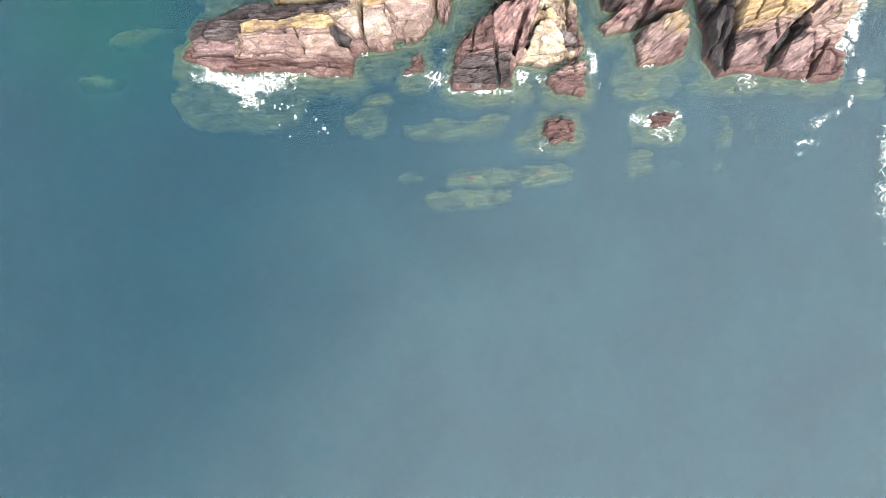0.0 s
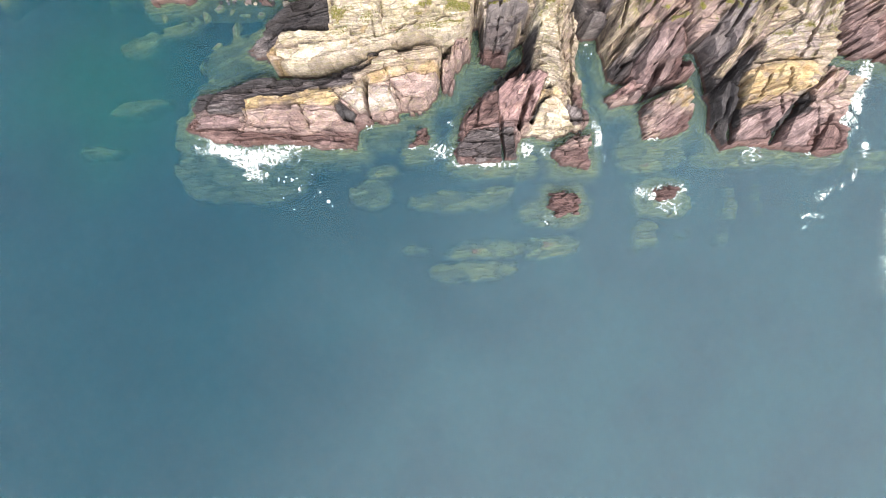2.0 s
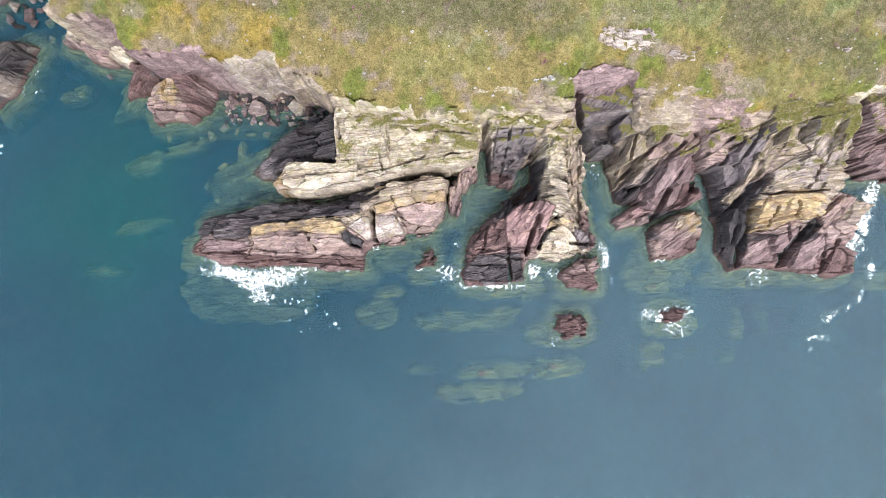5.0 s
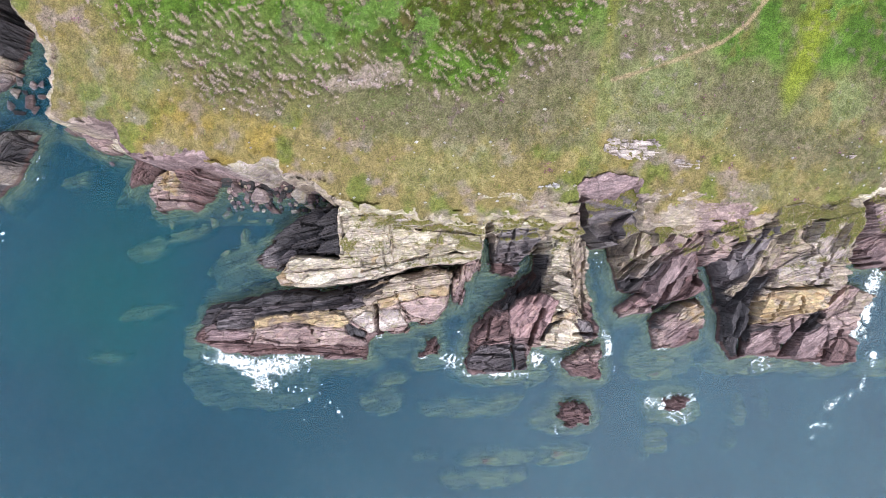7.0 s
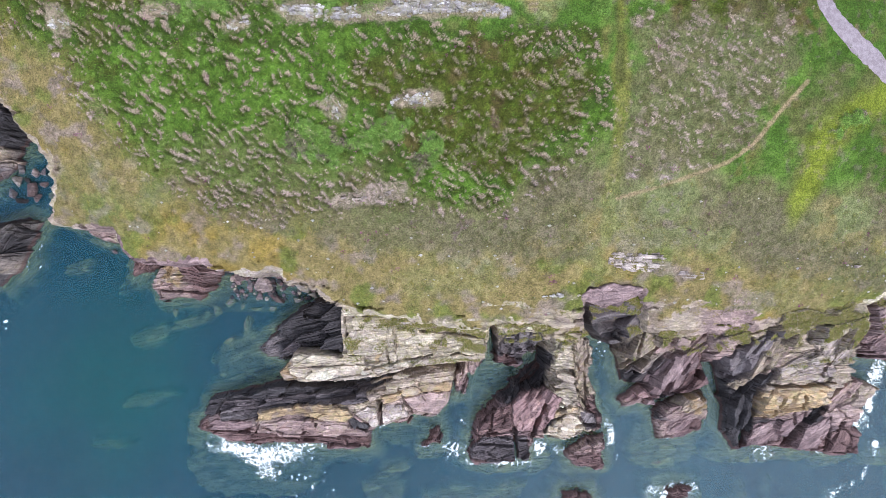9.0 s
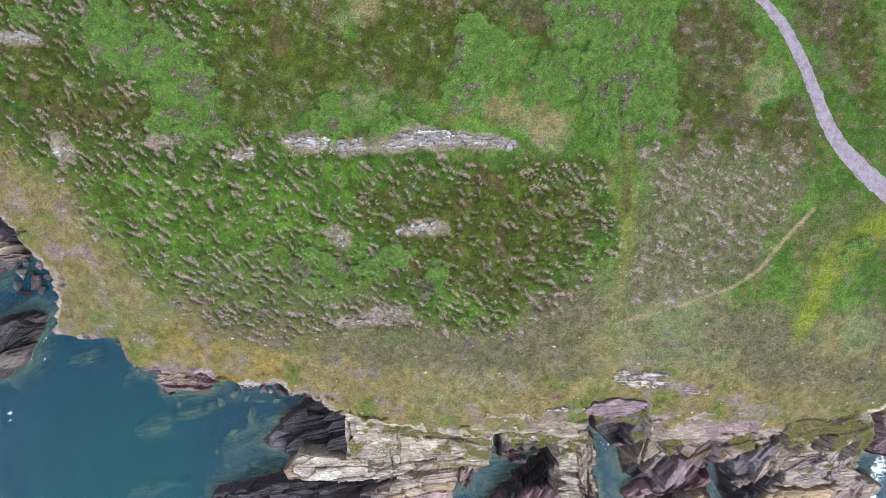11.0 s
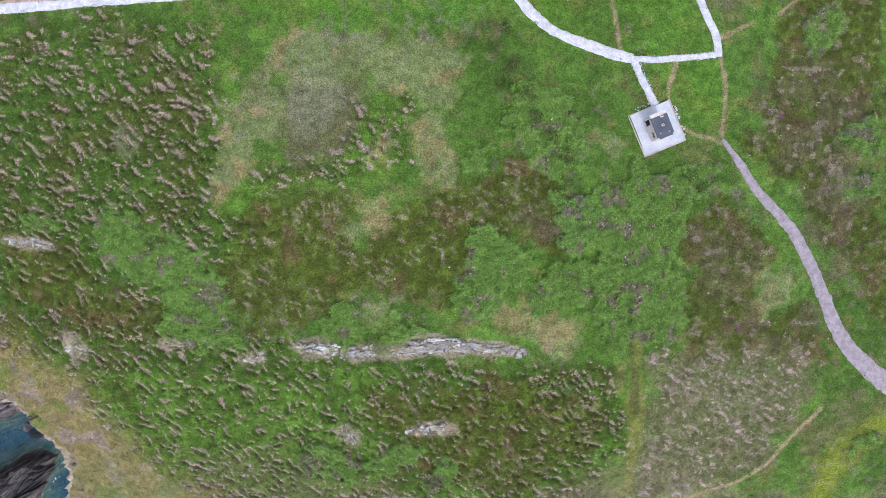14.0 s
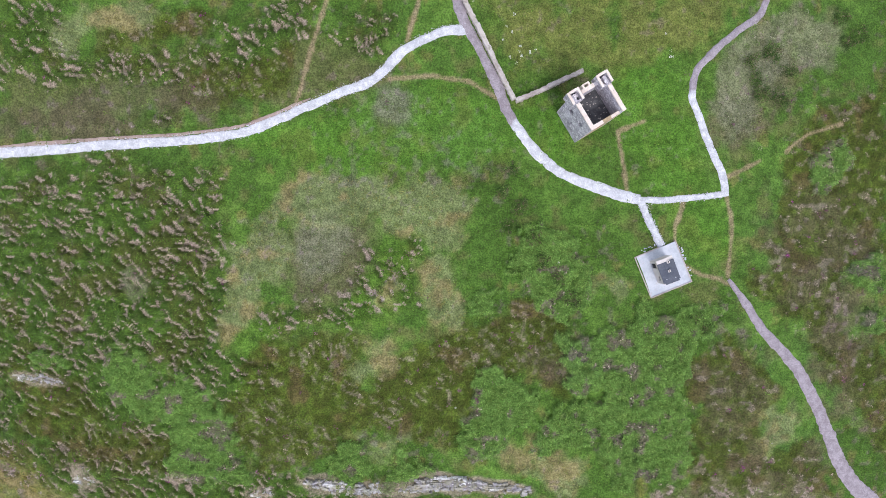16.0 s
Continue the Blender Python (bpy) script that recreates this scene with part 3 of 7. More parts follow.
zone("bush", (-17, 121.7), (-14.2, 123.1), (-10.3, 122.8), (-10.8, 120.3), (-16.1, 119.6))
zone("bush", (8.5, 142.3), (13.2, 142.4), (20, 144.5), (27.8, 142.4), (28.3, 137.3), (27.6, 132.1), (28.7, 126.9), (28.1, 121.6), (23.4, 120.7), (18.2, 119.8), (16.2, 125.2), (15.1, 133.9), (9.9, 134.7))
zone("bush", (19.1, 147.5), (23.4, 146.2), (30.3, 147.5), (33.9, 146.7), (31.3, 142.4), (26.1, 141.6), (20.8, 143.2))
zone("bush", (-71.1, 142), (-68.3, 142.9), (-67.6, 141.2), (-65.7, 137.8), (-69.2, 138.1))
zone("bush", (-24.4, 123.4), (-22.2, 126.3), (-19.3, 126.3), (-18.1, 123), (-18.5, 120.5), (-22.3, 120.5))
zone("bush", (-30.9, 100.5), (-25.7, 103.3), (-20.4, 100.6), (-22.4, 97.8), (-27.9, 97.8))
zone("bush", (-18.5, 103.4), (-13.2, 105.2), (-9.7, 103.4), (-11.5, 99.8), (-16.9, 99.3))
zone("bush", (-9.7, 99.8), (-5.8, 101.7), (-5.8, 97.1), (-8.9, 96.6))
zone("bush", (54.7, 102.7), (56.4, 104.1), (58.1, 102.7), (57.4, 100.8), (55.4, 101.3))
zone("bush", (58.7, 104.5), (61.5, 105.6), (63.4, 104.5), (61.8, 103.6))
zone("bush", (1.1, 156.5), (6.2, 159.1), (11.3, 157.5), (14.7, 153.3), (13.9, 148.3), (8.9, 145.7), (4.6, 148.2), (2, 152.3))
zone("dark", (-36.6, 140.2), (-32, 141.9), (-23.6, 142.1), (-21.6, 142.1), (-20.3, 134.5), (-15.3, 138.8), (-13.7, 142.2), (-7, 143.1), (-4.5, 144.4), (1.3, 145.7), (1.2, 149), (6.3, 148.2), (9.3, 144.9), (9.8, 139), (10.4, 133.9), (7, 133.9), (4.4, 136.6), (-0.2, 136.6), (-3.5, 132.5), (-6.8, 125.9), (-13.1, 128.1), (-15.3, 128.9), (-20.3, 127.5), (-23.7, 126.5), (-25.5, 124.7), (-36, 120.7), (-37.6, 123.4), (-40.5, 127), (-38.9, 134.1))
zone("dark", (43.9, 169.1), (47.7, 176.3), (55.3, 180.1), (60.9, 183), (60.5, 156.3), (53, 153.6), (53.9, 147.5), (51.2, 142.3), (44.7, 145.8), (38.3, 150.9), (42, 157.8))
zone("dark", (29.2, 139), (34.8, 142.4), (39.8, 139), (43.1, 134.6), (40.1, 130.7), (41.7, 125), (48.9, 127.5), (53.5, 117.2), (29.3, 117.7), (29.7, 125.1))
zone("dark", (46.6, 142.4), (60.4, 142.3), (61.2, 124.5), (52.3, 133.6))
zone("dark", (-18.2, 113), (-7.9, 112.1), (4, 115.6), (14.4, 113.1), (18, 110.6), (15.8, 103.6), (4.7, 94.3), (-2.6, 97.1), (-9.8, 96.1), (-13.2, 105.2), (-17.5, 107.8))
zone("dark", (-72.9, 135.7), (-62.2, 134.7), (-57.6, 127.3), (-47.1, 125.5), (-41.3, 121.4), (-47.5, 120.6), (-63.8, 121.5), (-74.2, 126.7))
zone("dark", (-51.6, 187.9), (-45.4, 188.9), (-40.6, 189), (-42.2, 185.8), (-48.6, 183.3), (-57.3, 182.7), (-58.8, 184.6))
zone("dark", (-40, 175.5), (-48, 174.6), (-46.3, 178.6), (-38.3, 181.9), (-30.3, 183.7), (-30.3, 177.3))
zone("tuft", (-70.5, 165.5), (-56.4, 167.2), (-40.5, 166.6), (-40.1, 158.5), (-41.2, 141.8), (-37.1, 138.4), (-32.8, 141.9), (-32.1, 134.2), (-39.8, 132.3), (-43.2, 134.4), (-50, 136.4), (-56.8, 138.9), (-59.9, 132.6), (-50.6, 126.6), (-51.4, 117.9), (-79.6, 116), (-73, 164.6))
zone("tuft", (-22, 155.4), (-12.2, 156.3), (-12.1, 152.2), (-12.5, 147.2), (-20.3, 145.4), (-33.7, 141.9), (-36.1, 144.4), (-31.9, 147), (-23.7, 147.9))
zone("tuft", (-71.2, 189.8), (-62.6, 190), (-60.5, 182.2), (-45.4, 182.9), (-35.1, 188.4), (-27.1, 191), (-28.7, 186.2), (-36.7, 180.4), (-45.5, 179.4), (-71.9, 178.2))
zone("tuft", (-40, 175.5), (-48.1, 172.2), (-53.8, 171.3), (-52.9, 173.3), (-40, 174.7))
zone("tuft", (-27.1, 186.2), (-19.9, 191.3), (-15.8, 188.2), (-17.4, 184.1), (-23.9, 183.1))
zone("tuft", (-65.8, 120.7), (-53.3, 124.8), (-38.6, 121.4), (-25, 118), (-4.5, 117.2), (18.5, 116.5), (20.9, 105.4), (17.9, 98.1), (4.9, 89.4), (-13.6, 90.2), (-26.8, 88.9), (-42.4, 89.5), (-55, 96.3), (-62.8, 105.7), (-66.2, 112.9))
zone("spots", (24.5, 117.4), (34, 120.1), (49.5, 117.7), (48.5, 109.9), (43.3, 100), (34.5, 96.3), (25.5, 95.3), (23.7, 103.6))
zone("fern", (-66, 113.8), (-53.4, 116.4), (-37.5, 112.9), (-25.1, 114.6), (-18.2, 115.5), (-18.4, 106), (-13.3, 99.8), (-22.6, 94), (-38.7, 93.7), (-52.8, 97.3), (-61.8, 105.7))
zone("fern", (-8.8, 99.8), (-1.7, 97.1), (7.5, 93.4), (4.9, 90.4), (-6.1, 91.3), (-9.8, 95.1))
zone("fern", (-28.4, 118), (-13, 116.8), (-14, 112.1), (-27, 112.1))
zone("fern", (13.2, 102.7), (18.4, 103.6), (18.8, 98.1), (14.4, 98.1))
zone("fern", (-37.7, 144.9), (-32, 144.1), (-33, 133.6), (-37.3, 132), (-39.6, 137.7))
zone("fern", (-40.5, 138.4), (-33.7, 141.9), (-33.8, 133.3), (-39, 131.5))
zone("fern", (-20.4, 155.4), (-15.5, 156.3), (-12.5, 153.8), (-12.5, 149.7), (-15.4, 145.5), (-22, 142.9), (-23.6, 145.4), (-21.6, 150.4))
zone("lawn", (0.5, 176.5), (6.8, 178.3), (10.2, 174.2), (12.8, 170.5), (9.4, 167.5), (4.3, 169.9))
zone("lawn", (18.4, 172.8), (28.5, 177.3), (31.2, 168), (32.5, 164.6), (21.5, 163.9), (19.3, 167.7))
zone("lawn", (25, 163.1), (33.8, 163.7), (35.2, 156.9), (33, 152.6), (28.1, 154.3), (25.9, 159.3))
zone("lawn", (15.2, 185.3), (24.8, 185.7), (28, 178.2), (18.8, 174.5), (17.4, 181.2))
zone("lawn", (-37.6, 170.7), (-20.6, 177.6), (-10.8, 180.3), (-0.8, 178.1), (3.5, 170.7), (-5.7, 168), (-20.5, 166.1), (-30.3, 166.8))
zone("olive", (53.6, 88.2), (51, 94.2), (54.1, 98), (50.9, 105.4), (55.7, 112.5), (64.4, 110.8), (65.2, 105.4), (59.4, 100.8), (57.6, 95.2), (56.1, 89.2))
zone("field", (-2.7, 192), (38.1, 194), (31, 186.8), (16.1, 182.8), (12.7, 183.5), (0.8, 179.8), (-0.9, 187.1))
zone("olive", (-71.8, 179.7), (-59, 181.5), (-45.5, 180.2), (-46.4, 177), (-53, 171.3), (-72.6, 169.9))
zone("olive", (-31.9, 188.5), (-16.5, 182.5), (-25.4, 175.8), (-30.3, 175.7), (-36.7, 178))
GREEN_STRIP = [(22.0, 125.7), (22.0, 117.4), (22.6, 107.2), (22.6, 98.4), (22.3, 88.9), (22.0, 79.5)]
SCRUB = [(36.1, 178.9, 3.5, 6.1, 0), (40.2, 185.6, 5.2, 5.2, 0), (-25.8, 156.2, 4.1, 4.9, -20), (-16.5, 176.0, 2.9, 3.3, 0), (47.6, 188.5, 5.3, 4.4, 0),
        (-53.7, 150.0, 1.7, 2.1, 0)]
DITCH = [(20.5, 128.1), (21.1, 121.5), (22.1, 114.9), (22.4, 109.8)]
GORSE = [(38.3, 184.6, 1.3), (41.5, 186.1, 1.6), (44.4, 183.1, 1.5), (39.8, 179.9, 1.4), (43.0, 179.2, 1.6), (38.8, 182.0, 1.0), (53.2, 192.3, 1.4), (56.1, 189.8, 1.7),
        (54.2, 188.2, 1.2), (1.4, 167.3, 1.2), (0.2, 164.0, 1.0), (2.8, 161.5, 1.5), (1.1, 159.0, 1.2), (4.7, 157.4, 1.1), (10.5, 148.2, 1.3), (29.1, 145.6, 1.1),
        (31.1, 143.9, 0.9), (6.2, 154.1, 1.2), (8.4, 151.2, 1.0)]
BLOOM = [(43.8, 155.3, 0.6, 0.4, 0), (45.5, 158.3, 0.5, 0.4, 0), (48.4, 157.5, 0.6, 0.4, 0), (49.4, 161.0, 0.7, 0.5, 0), (46.6, 156.2, 0.5, 0.3, 0),
        (-43.3, 188.2, 0.6, 0.6, 0), (-70.7, 183.2, 0.8, 0.6, 0), (-73.5, 124.6, 1.2, 0.8, 0), (-55.8, 128.7, 0.6, 0.4, 0), (-56.3, 127.7, 0.8, 0.5, 0),
        (28.0, 182.3, 0.6, 0.6, 0), (-40.8, 177.9, 0.5, 0.4, 0), (37.7, 85.8, 2.1, 1.7, 0), (-12.2, 80.7, 1.6, 0.6, 20), (-15.8, 85.9, 2.8, 1.1, 0),
        (-64.1, 101.9, 0.9, 0.7, 0)]
SPRIG = [(48.4, 156.2, 9.5, 9.5, 0), (53.1, 140.6, 7.8, 11.3, 0), (35.9, 134.7, 6.8, 8.5, 0), (9.8, 139.0, 5.0, 3.3, 0), (-15.7, 175.2, 5.0, 5.0, 0),
        (43.6, 124.9, 7.8, 6.0, 0), (-56.1, 174.5, 17.9, 3.2, 8), (-5.7, 171.3, 5.0, 5.0, 0)]
CROP = [(-9.5, 106.7, 2.9, 1.0, 8), (28.1, 81.5, 5.0, 2.1, -4), (38.5, 78.9, 3.1, 1.2, -8), (24.9, 75.9, 4.9, 2.6, 6), (-16.2, 118.8, 5.9, 0.8, 4),
        (-7.7, 120.1, 3.8, 1.2, -5), (-0.5, 119.7, 5.1, 0.8, -5), (-26.0, 119.3, 2.6, 1.0, 0), (-36.0, 117.7, 1.7, 0.7, 10), (-21.8, 105.5, 1.6, 1.2, -60),
        (-48.6, 119.8, 1.7, 0.5, 0), (-64.4, 118.8, 1.4, 1.8, 0), (-69.4, 134.9, 3.4, 0.7, -5), (14.4, 75.5, 1.4, 0.5, 0), (66.8, 80.9, 1.4, 0.4, 0),
        (-15.1, 92.6, 3.7, 0.9, 12), (-20.7, 91.5, 2.8, 0.7, 10)]


def hill(x, y):
    """The smooth shape of the headland."""
    u, v = np.clip(x, -78, 78) / 60, (np.clip(y, 56, 186) - 110) / 50
    return np.maximum(35.48 + 0.22 * u - 3.41 * u * u + 10.73 * v - 10.78 * v * v - 3.38 * u * v + 3.30 * v**3 + 1.29 * u * u * v, 1.5)


def trodden(x, y):
    off = np.full(np.shape(x), 1e9)
    for line, wide in ROADS.values():
        off = np.minimum(off, line_off(x, y, line) - wide / 2)
    return np.minimum(off, np.hypot(x - 24.5, y - 152.8) - 5.0)


def streaks(x, y):
    """Wind-combed canopy: short bleached streaks that run down to the right. Over 0 inside a streak, 1 at its middle, -1 far off."""
    c, q = math.cos(radians(-37)), math.sin(radians(-37))
    thin = 0.9 * fbm(x * 0.10, y * 0.10, 3, 70)
    rag = 0.42 * fbm(x * 1.7, y * 1.7, 3, 78)
    x, y = x + 1.9 * fbm(x * 0.16, y * 0.16, 3, 73), y + 1.9 * fbm(x * 0.16 + 40, y * 0.16, 3, 75)
    u, w = x * c + y * q, y * c - x * q
    best = np.full(u.shape, -1.0)
    for size, seed in ((2.3, 170), (1.35, 190)):
        gu, gw = u / size, w / (0.58 * size)
        iu, iw = np.floor(gu), np.floor(gw)
        for du in (-1, 0, 1):
            for dw in (-1, 0, 1):
                a, b = iu + du, iw + dw
                ou, ow = (gu - a - 0.5 - 0.5 * lattice(a, b, seed)) * size, (gw - b - 0.5 - 0.5 * lattice(a, b, seed + 1)) * 0.58 * size
                big = lattice(a, b, seed + 2)
                long, wide = size * (0.29 + 0.21 * big), size * (0.10 + 0.05 * lattice(a, b, seed + 3))
                ow = ow + 0.35 * lattice(a, b, seed + 4) * ou + 0.14 * lattice(a, b, seed + 5) * ou * ou
                best = np.maximum(best, np.where(big > thin + 0.05, 1 - np.sqrt((ou / long) ** 2 + (ow / wide) ** 2), -1))
    return np.clip(best + rag, -1, 1)


def land_height(x, y):
    edge = inside_by(x, y, LAND) + 1.2 * fbm(x * 0.3, y * 0.3, 4, 5) + 0.55 * fbm(x * 1.1, y * 1.1, 3, 8)
    soft = ramp(0.2, 2.0, trodden(x, y))
    z = hill(x, y) + soft * (0.5 * fbm(x * 0.12, y * 0.12, 3, 1) + 0.28 * fbm(x * 0.7, y * 0.7, 3, 2))
    comb = zoned(x, y, ZONES["tuft"], 2.0, 3.0, 4)
    z = z + soft * comb * (0.5 * ramp(0.5, -0.2, streaks(x + 0.3, y + 0.3)) + 0.25 * fbm(x * 0.9, y * 0.9, 3, 79))
    z = z + soft * zoned(x, y, ZONES["bush"], 0.3, 3.4, 2) * (0.55 + 0.5 * fbm(x * 0.5, y * 0.5, 3, 77) + 0.45 * fbm(x * 1.6, y * 1.6, 2, 80))
    z = z - 0.3 * ramp(0.9, 0.2, line_off(x, y, DITCH))
    z = z + ramp(1.5, -0.5, edge) * 0.7 * fbm(x * 0.6, y * 0.6, 4, 6)
    step = 1.6
    tier = np.floor(z / step + 0.4 * fbm(x * 0.25, y * 0.25, 2, 9)) * step
    z = np.where(edge < 1.6, np.minimum(z, tier + step * ramp(0.3, 1.0, z / step % 1)), z)
    wall = ramp(-1.5, -0.6, edge)
    return -6 + (z + 6) * wall, edge


print("land")
core_x, core_y = np.arange(-94, 88.1, 0.26), np.arange(62, 204.1, 0.26)
far = np.array([4, 10, 20, 40, 80, 160, 320, 640, 1200, 1700.0])
xs = np.concatenate([core_x[0] - far[::-1], core_x, core_x[-1] + far])
ys = np.concatenate([core_y, core_y[-1] + np.concatenate([far, [2300.0]])])
X, Y = np.meshgrid(xs, ys)
Zs, edge = land_height(X, Y)
v, f, used = sheet(xs, ys, Zs, edge > -2.0)
gx, gy, ge = X.ravel()[used], Y.ravel()[used], edge.ravel()[used]


def lerp(a, b, w):
    return a + (np.asarray(b) - a) * w[:, None]


def cover(x, y):
    """Base colour of the ground's plants, with shade painted beside the streaks, and the weights of each kind."""
    n1, n2, n3 = fbm(x * 0.09, y * 0.09, 4, 11), fbm(x * 0.35, y * 0.35, 4, 12), fbm(x * 1.1, y * 1.1, 3, 13)
    n4 = fbm(x * 0.55, y * 0.9, 3, 14)
    comb = streaks(x, y)
    wt = {k: zoned(x, y, ZONES[k], soft, rag, n) for n, (k, soft, rag) in enumerate((("straw", 1.1, 3.0), ("grey", 2.2, 4.5), ("bush", 0.3, 3.4), ("dark", 1.0, 2.8), ("tuft", 2.0, 3.0), ("fern", 1.0, 3.0), ("lawn", 1.5, 3.0), ("field", 1.5, 2.0), ("olive", 2.0, 4.0)))}
    wt["straw"] = np.maximum(wt["straw"], patches(x, y, STRAW, 0.35, 0))
    edge = inside_by(x, y, LAND)
    south = ramp(17, 7, edge + 7 * n1)
    belt = (0.45 + 0.4 * ramp(-25, 5, x)) * ramp(9, 13, edge + 8 * n1) * ramp(24, 18, edge + 7 * n1) * ramp(-56, -44, x)
    sprig = patches(x, y, SPRIG, 0.4, 10)
    c = np.tile(np.array([0.086, 0.172, 0.023]), (len(x), 1))
    c = lerp(c, (0.064, 0.128, 0.015), ramp(-0.2, 0.35, n1 + 0.6 * n3))
    c = lerp(c, (0.155, 0.155, 0.050), 0.6 * ramp(0.1, 0.5, n2))
    c = lerp(c, (0.115, 0.215, 0.030), 0.7 * ramp(0.05, 0.4, fbm(x * 0.2, y * 0.2, 4, 20) + 0.5 * n4))
    c = lerp(c, (0.20, 0.165, 0.055), 0.5 * ramp(0.3, 0.5, fbm(x * 0.45, y * 0.3, 4, 22)))
    c = lerp(c, (0.128, 0.132, 0.046), 0.75 * wt["olive"])
    c = lerp(c, (0.056, 0.102, 0.013), 0.85 * wt["tuft"])
    c = lerp(c, (0.080, 0.152, 0.017), 0.8 * wt["tuft"] * ramp(-0.05, 0.35, n3 + 0.6 * n2))
    c = lerp(c, (0.078, 0.084, 0.016), 0.7 * wt["tuft"] * ramp(0.05, 0.3, fbm(x * 0.22, y * 0.22, 3, 19)))
    c = lerp(c, (0.112, 0.215, 0.026), 0.85 * wt["fern"] * ramp(-0.45, 0.05, n4))
    c = lerp(c, (0.238, 0.196, 0.060), south)
    c = lerp(c, (0.275, 0.200, 0.034), 0.75 * south * ramp(0.05, 0.45, n1 + 0.5 * n2))
    c = lerp(c, (0.135, 0.172, 0.026), 0.8 * south * ramp(0.02, 0.35, fbm(x * 0.16, y * 0.16, 4, 18) + 0.4 * n2))
    c = lerp(c, (0.215, 0.172, 0.085), 0.85 * belt)
    c = lerp(c, (0.125, 0.112, 0.045), 0.8 * belt * ramp(-0.05, 0.25, n3 + 0.4 * n2))
    c = lerp(c, (0.27, 0.215, 0.15), 0.65 * south * ramp(0.05, 0.4, fbm(x * 0.3, y * 0.4, 5, 17)))
    c = lerp(c, (0.072, 0.088, 0.011), 0.9 * wt["dark"])
    c = lerp(c, (0.092, 0.140, 0.015), 0.8 * wt["dark"] * ramp(0.0, 0.3, n3 + 0.3 * n2))
    c = lerp(c, (0.125, 0.092, 0.035), 0.7 * wt["dark"] * ramp(0.15, 0.45, fbm(x * 0.3, y * 0.3, 3, 16)))
    c = lerp(c, (0.185, 0.168, 0.078), 0.7 * wt["grey"])
    c = lerp(c, (0.120, 0.118, 0.045), 0.8 * wt["grey"] * ramp(-0.05, 0.25, n3 + 0.3 * n2))
    c = lerp(c, (0.125, 0.100, 0.050), 0.6 * sprig * ramp(-0.3, 0.2, n2))
    c = lerp(c, (0.098, 0.215, 0.022), 0.85 * wt["lawn"])
    c = lerp(c, (0.150, 0.200, 0.034), 0.5 * wt["lawn"] * ramp(0.0, 0.4, n2))
    c = lerp(c, (0.165, 0.185, 0.042), 0.85 * wt["field"] * ramp(-0.6, 0.0, n2))
    c = lerp(c, (0.200, 0.205, 0.110), 0.8 * patches(x, y, SCRUB, 0.3, 9))
    c = lerp(c, (0.205, 0.205, 0.046), 0.75 * ramp(1.5, 0.3, line_off(x, y, GREEN_STRIP) + 1.5 * n2))
    c = lerp(c, (0.190, 0.240, 0.020), 0.85 * patches(x, y, [(55.0, 94.6, 1.9, 6.5, -14), (57.0, 102.0, 3.0, 4.0, -30), (62.0, 106.5, 7.0, 2.6, 20)], 0.6, 6))
    c = lerp(c, (0.190, 0.225, 0.066), 0.8 * wt["straw"] * (1 - 0.6 * south))
    c = lerp(c, (0.270, 0.215, 0.070), 0.7 * wt["straw"] * ramp(0.0, 0.4, n2 - 0.6 * n1))
    c = lerp(c, (0.150, 0.270, 0.052), 0.95 * wt["bush"])
    c = lerp(c, (0.085, 0.150, 0.026), 0.7 * wt["bush"] * ramp(0.1, 0.4, n4))
    gap = wt["bush"] * ramp(0.20, 0.30, fbm(x * 0.55, y * 0.55, 3, 95))
    c = lerp(c, (0.17, 0.135, 0.10), 0.8 * gap)
    c = lerp(c, (0.37, 0.30, 0.215), 0.8 * ramp(1.0, 0.3, 1 - patches(x, y, [(a, b, 1.12 * r + 0.3, 1.1 * q + 0.4, t) for a, b, r, q, t in CROP], 0.3, 8)) * (1 - south))
    speck = np.maximum(zoned(x, y, ZONES["spots"], 2.0, 4.0, 15), 0.9 * wt["dark"] * ramp(10, 20, x)) * ramp(0.22, 0.40, fbm(x * 0.8, y * 1.1, 3, 98))
    c = lerp(c, (0.29, 0.24, 0.16), 0.6 * speck)
    woody = (1 - 0.7 * wt["straw"]) * (1 - 0.7 * wt["bush"]) * np.maximum(wt["tuft"] * (1 - 0.66 * wt["dark"]), 0.3 * wt["dark"] * ramp(14, 4, x))
    woody = np.maximum(woody, 0.55 * zoned(x, y, ZONES["spots"], 2.5, 5.0, 15))
    woody = woody * ramp(-0.5, 0.0, fbm(x * 0.2, y * 0.2, 3, 97) + 0.4 * wt["tuft"])
    # shadow side of each streak, painted as a dark shifted copy
    c = lerp(c, (0.044, 0.058, 0.014), 0.6 * woody * ramp(0.0, 0.35, streaks(x + 0.3, y + 0.3)))
    c = lerp(c, (0.41, 0.325, 0.25), 0.9 * ramp(0.02, 0.3, comb) * ramp(0.15, 0.5, woody))
    c = lerp(c, (0.17, 0.08, 0.13), 0.3 * ramp(0.50, 0.66, n3 * 0.8 + 0.4 * n1 + 0.2) * (1 - wt["bush"]) * (1 - south) * (1 - wt["fern"]))
    c = lerp(c, (0.05, 0.06, 0.03), 0.4 * ramp(0.8, 0.2, line_off(x, y, DITCH) + 0.6 * n2))
    wt["south"], wt["comb"], wt["belt"], wt["gap"], wt["sprig"], wt["woody"], wt["speck"] = south, comb, belt, gap, sprig, woody, speck
    c = c * (1 + 0.34 * n3[:, None] + 0.22 * n4[:, None])
    dry = np.maximum.reduce([south, wt["straw"], 0.35 * wt["grey"], belt, 0.5 * sprig])
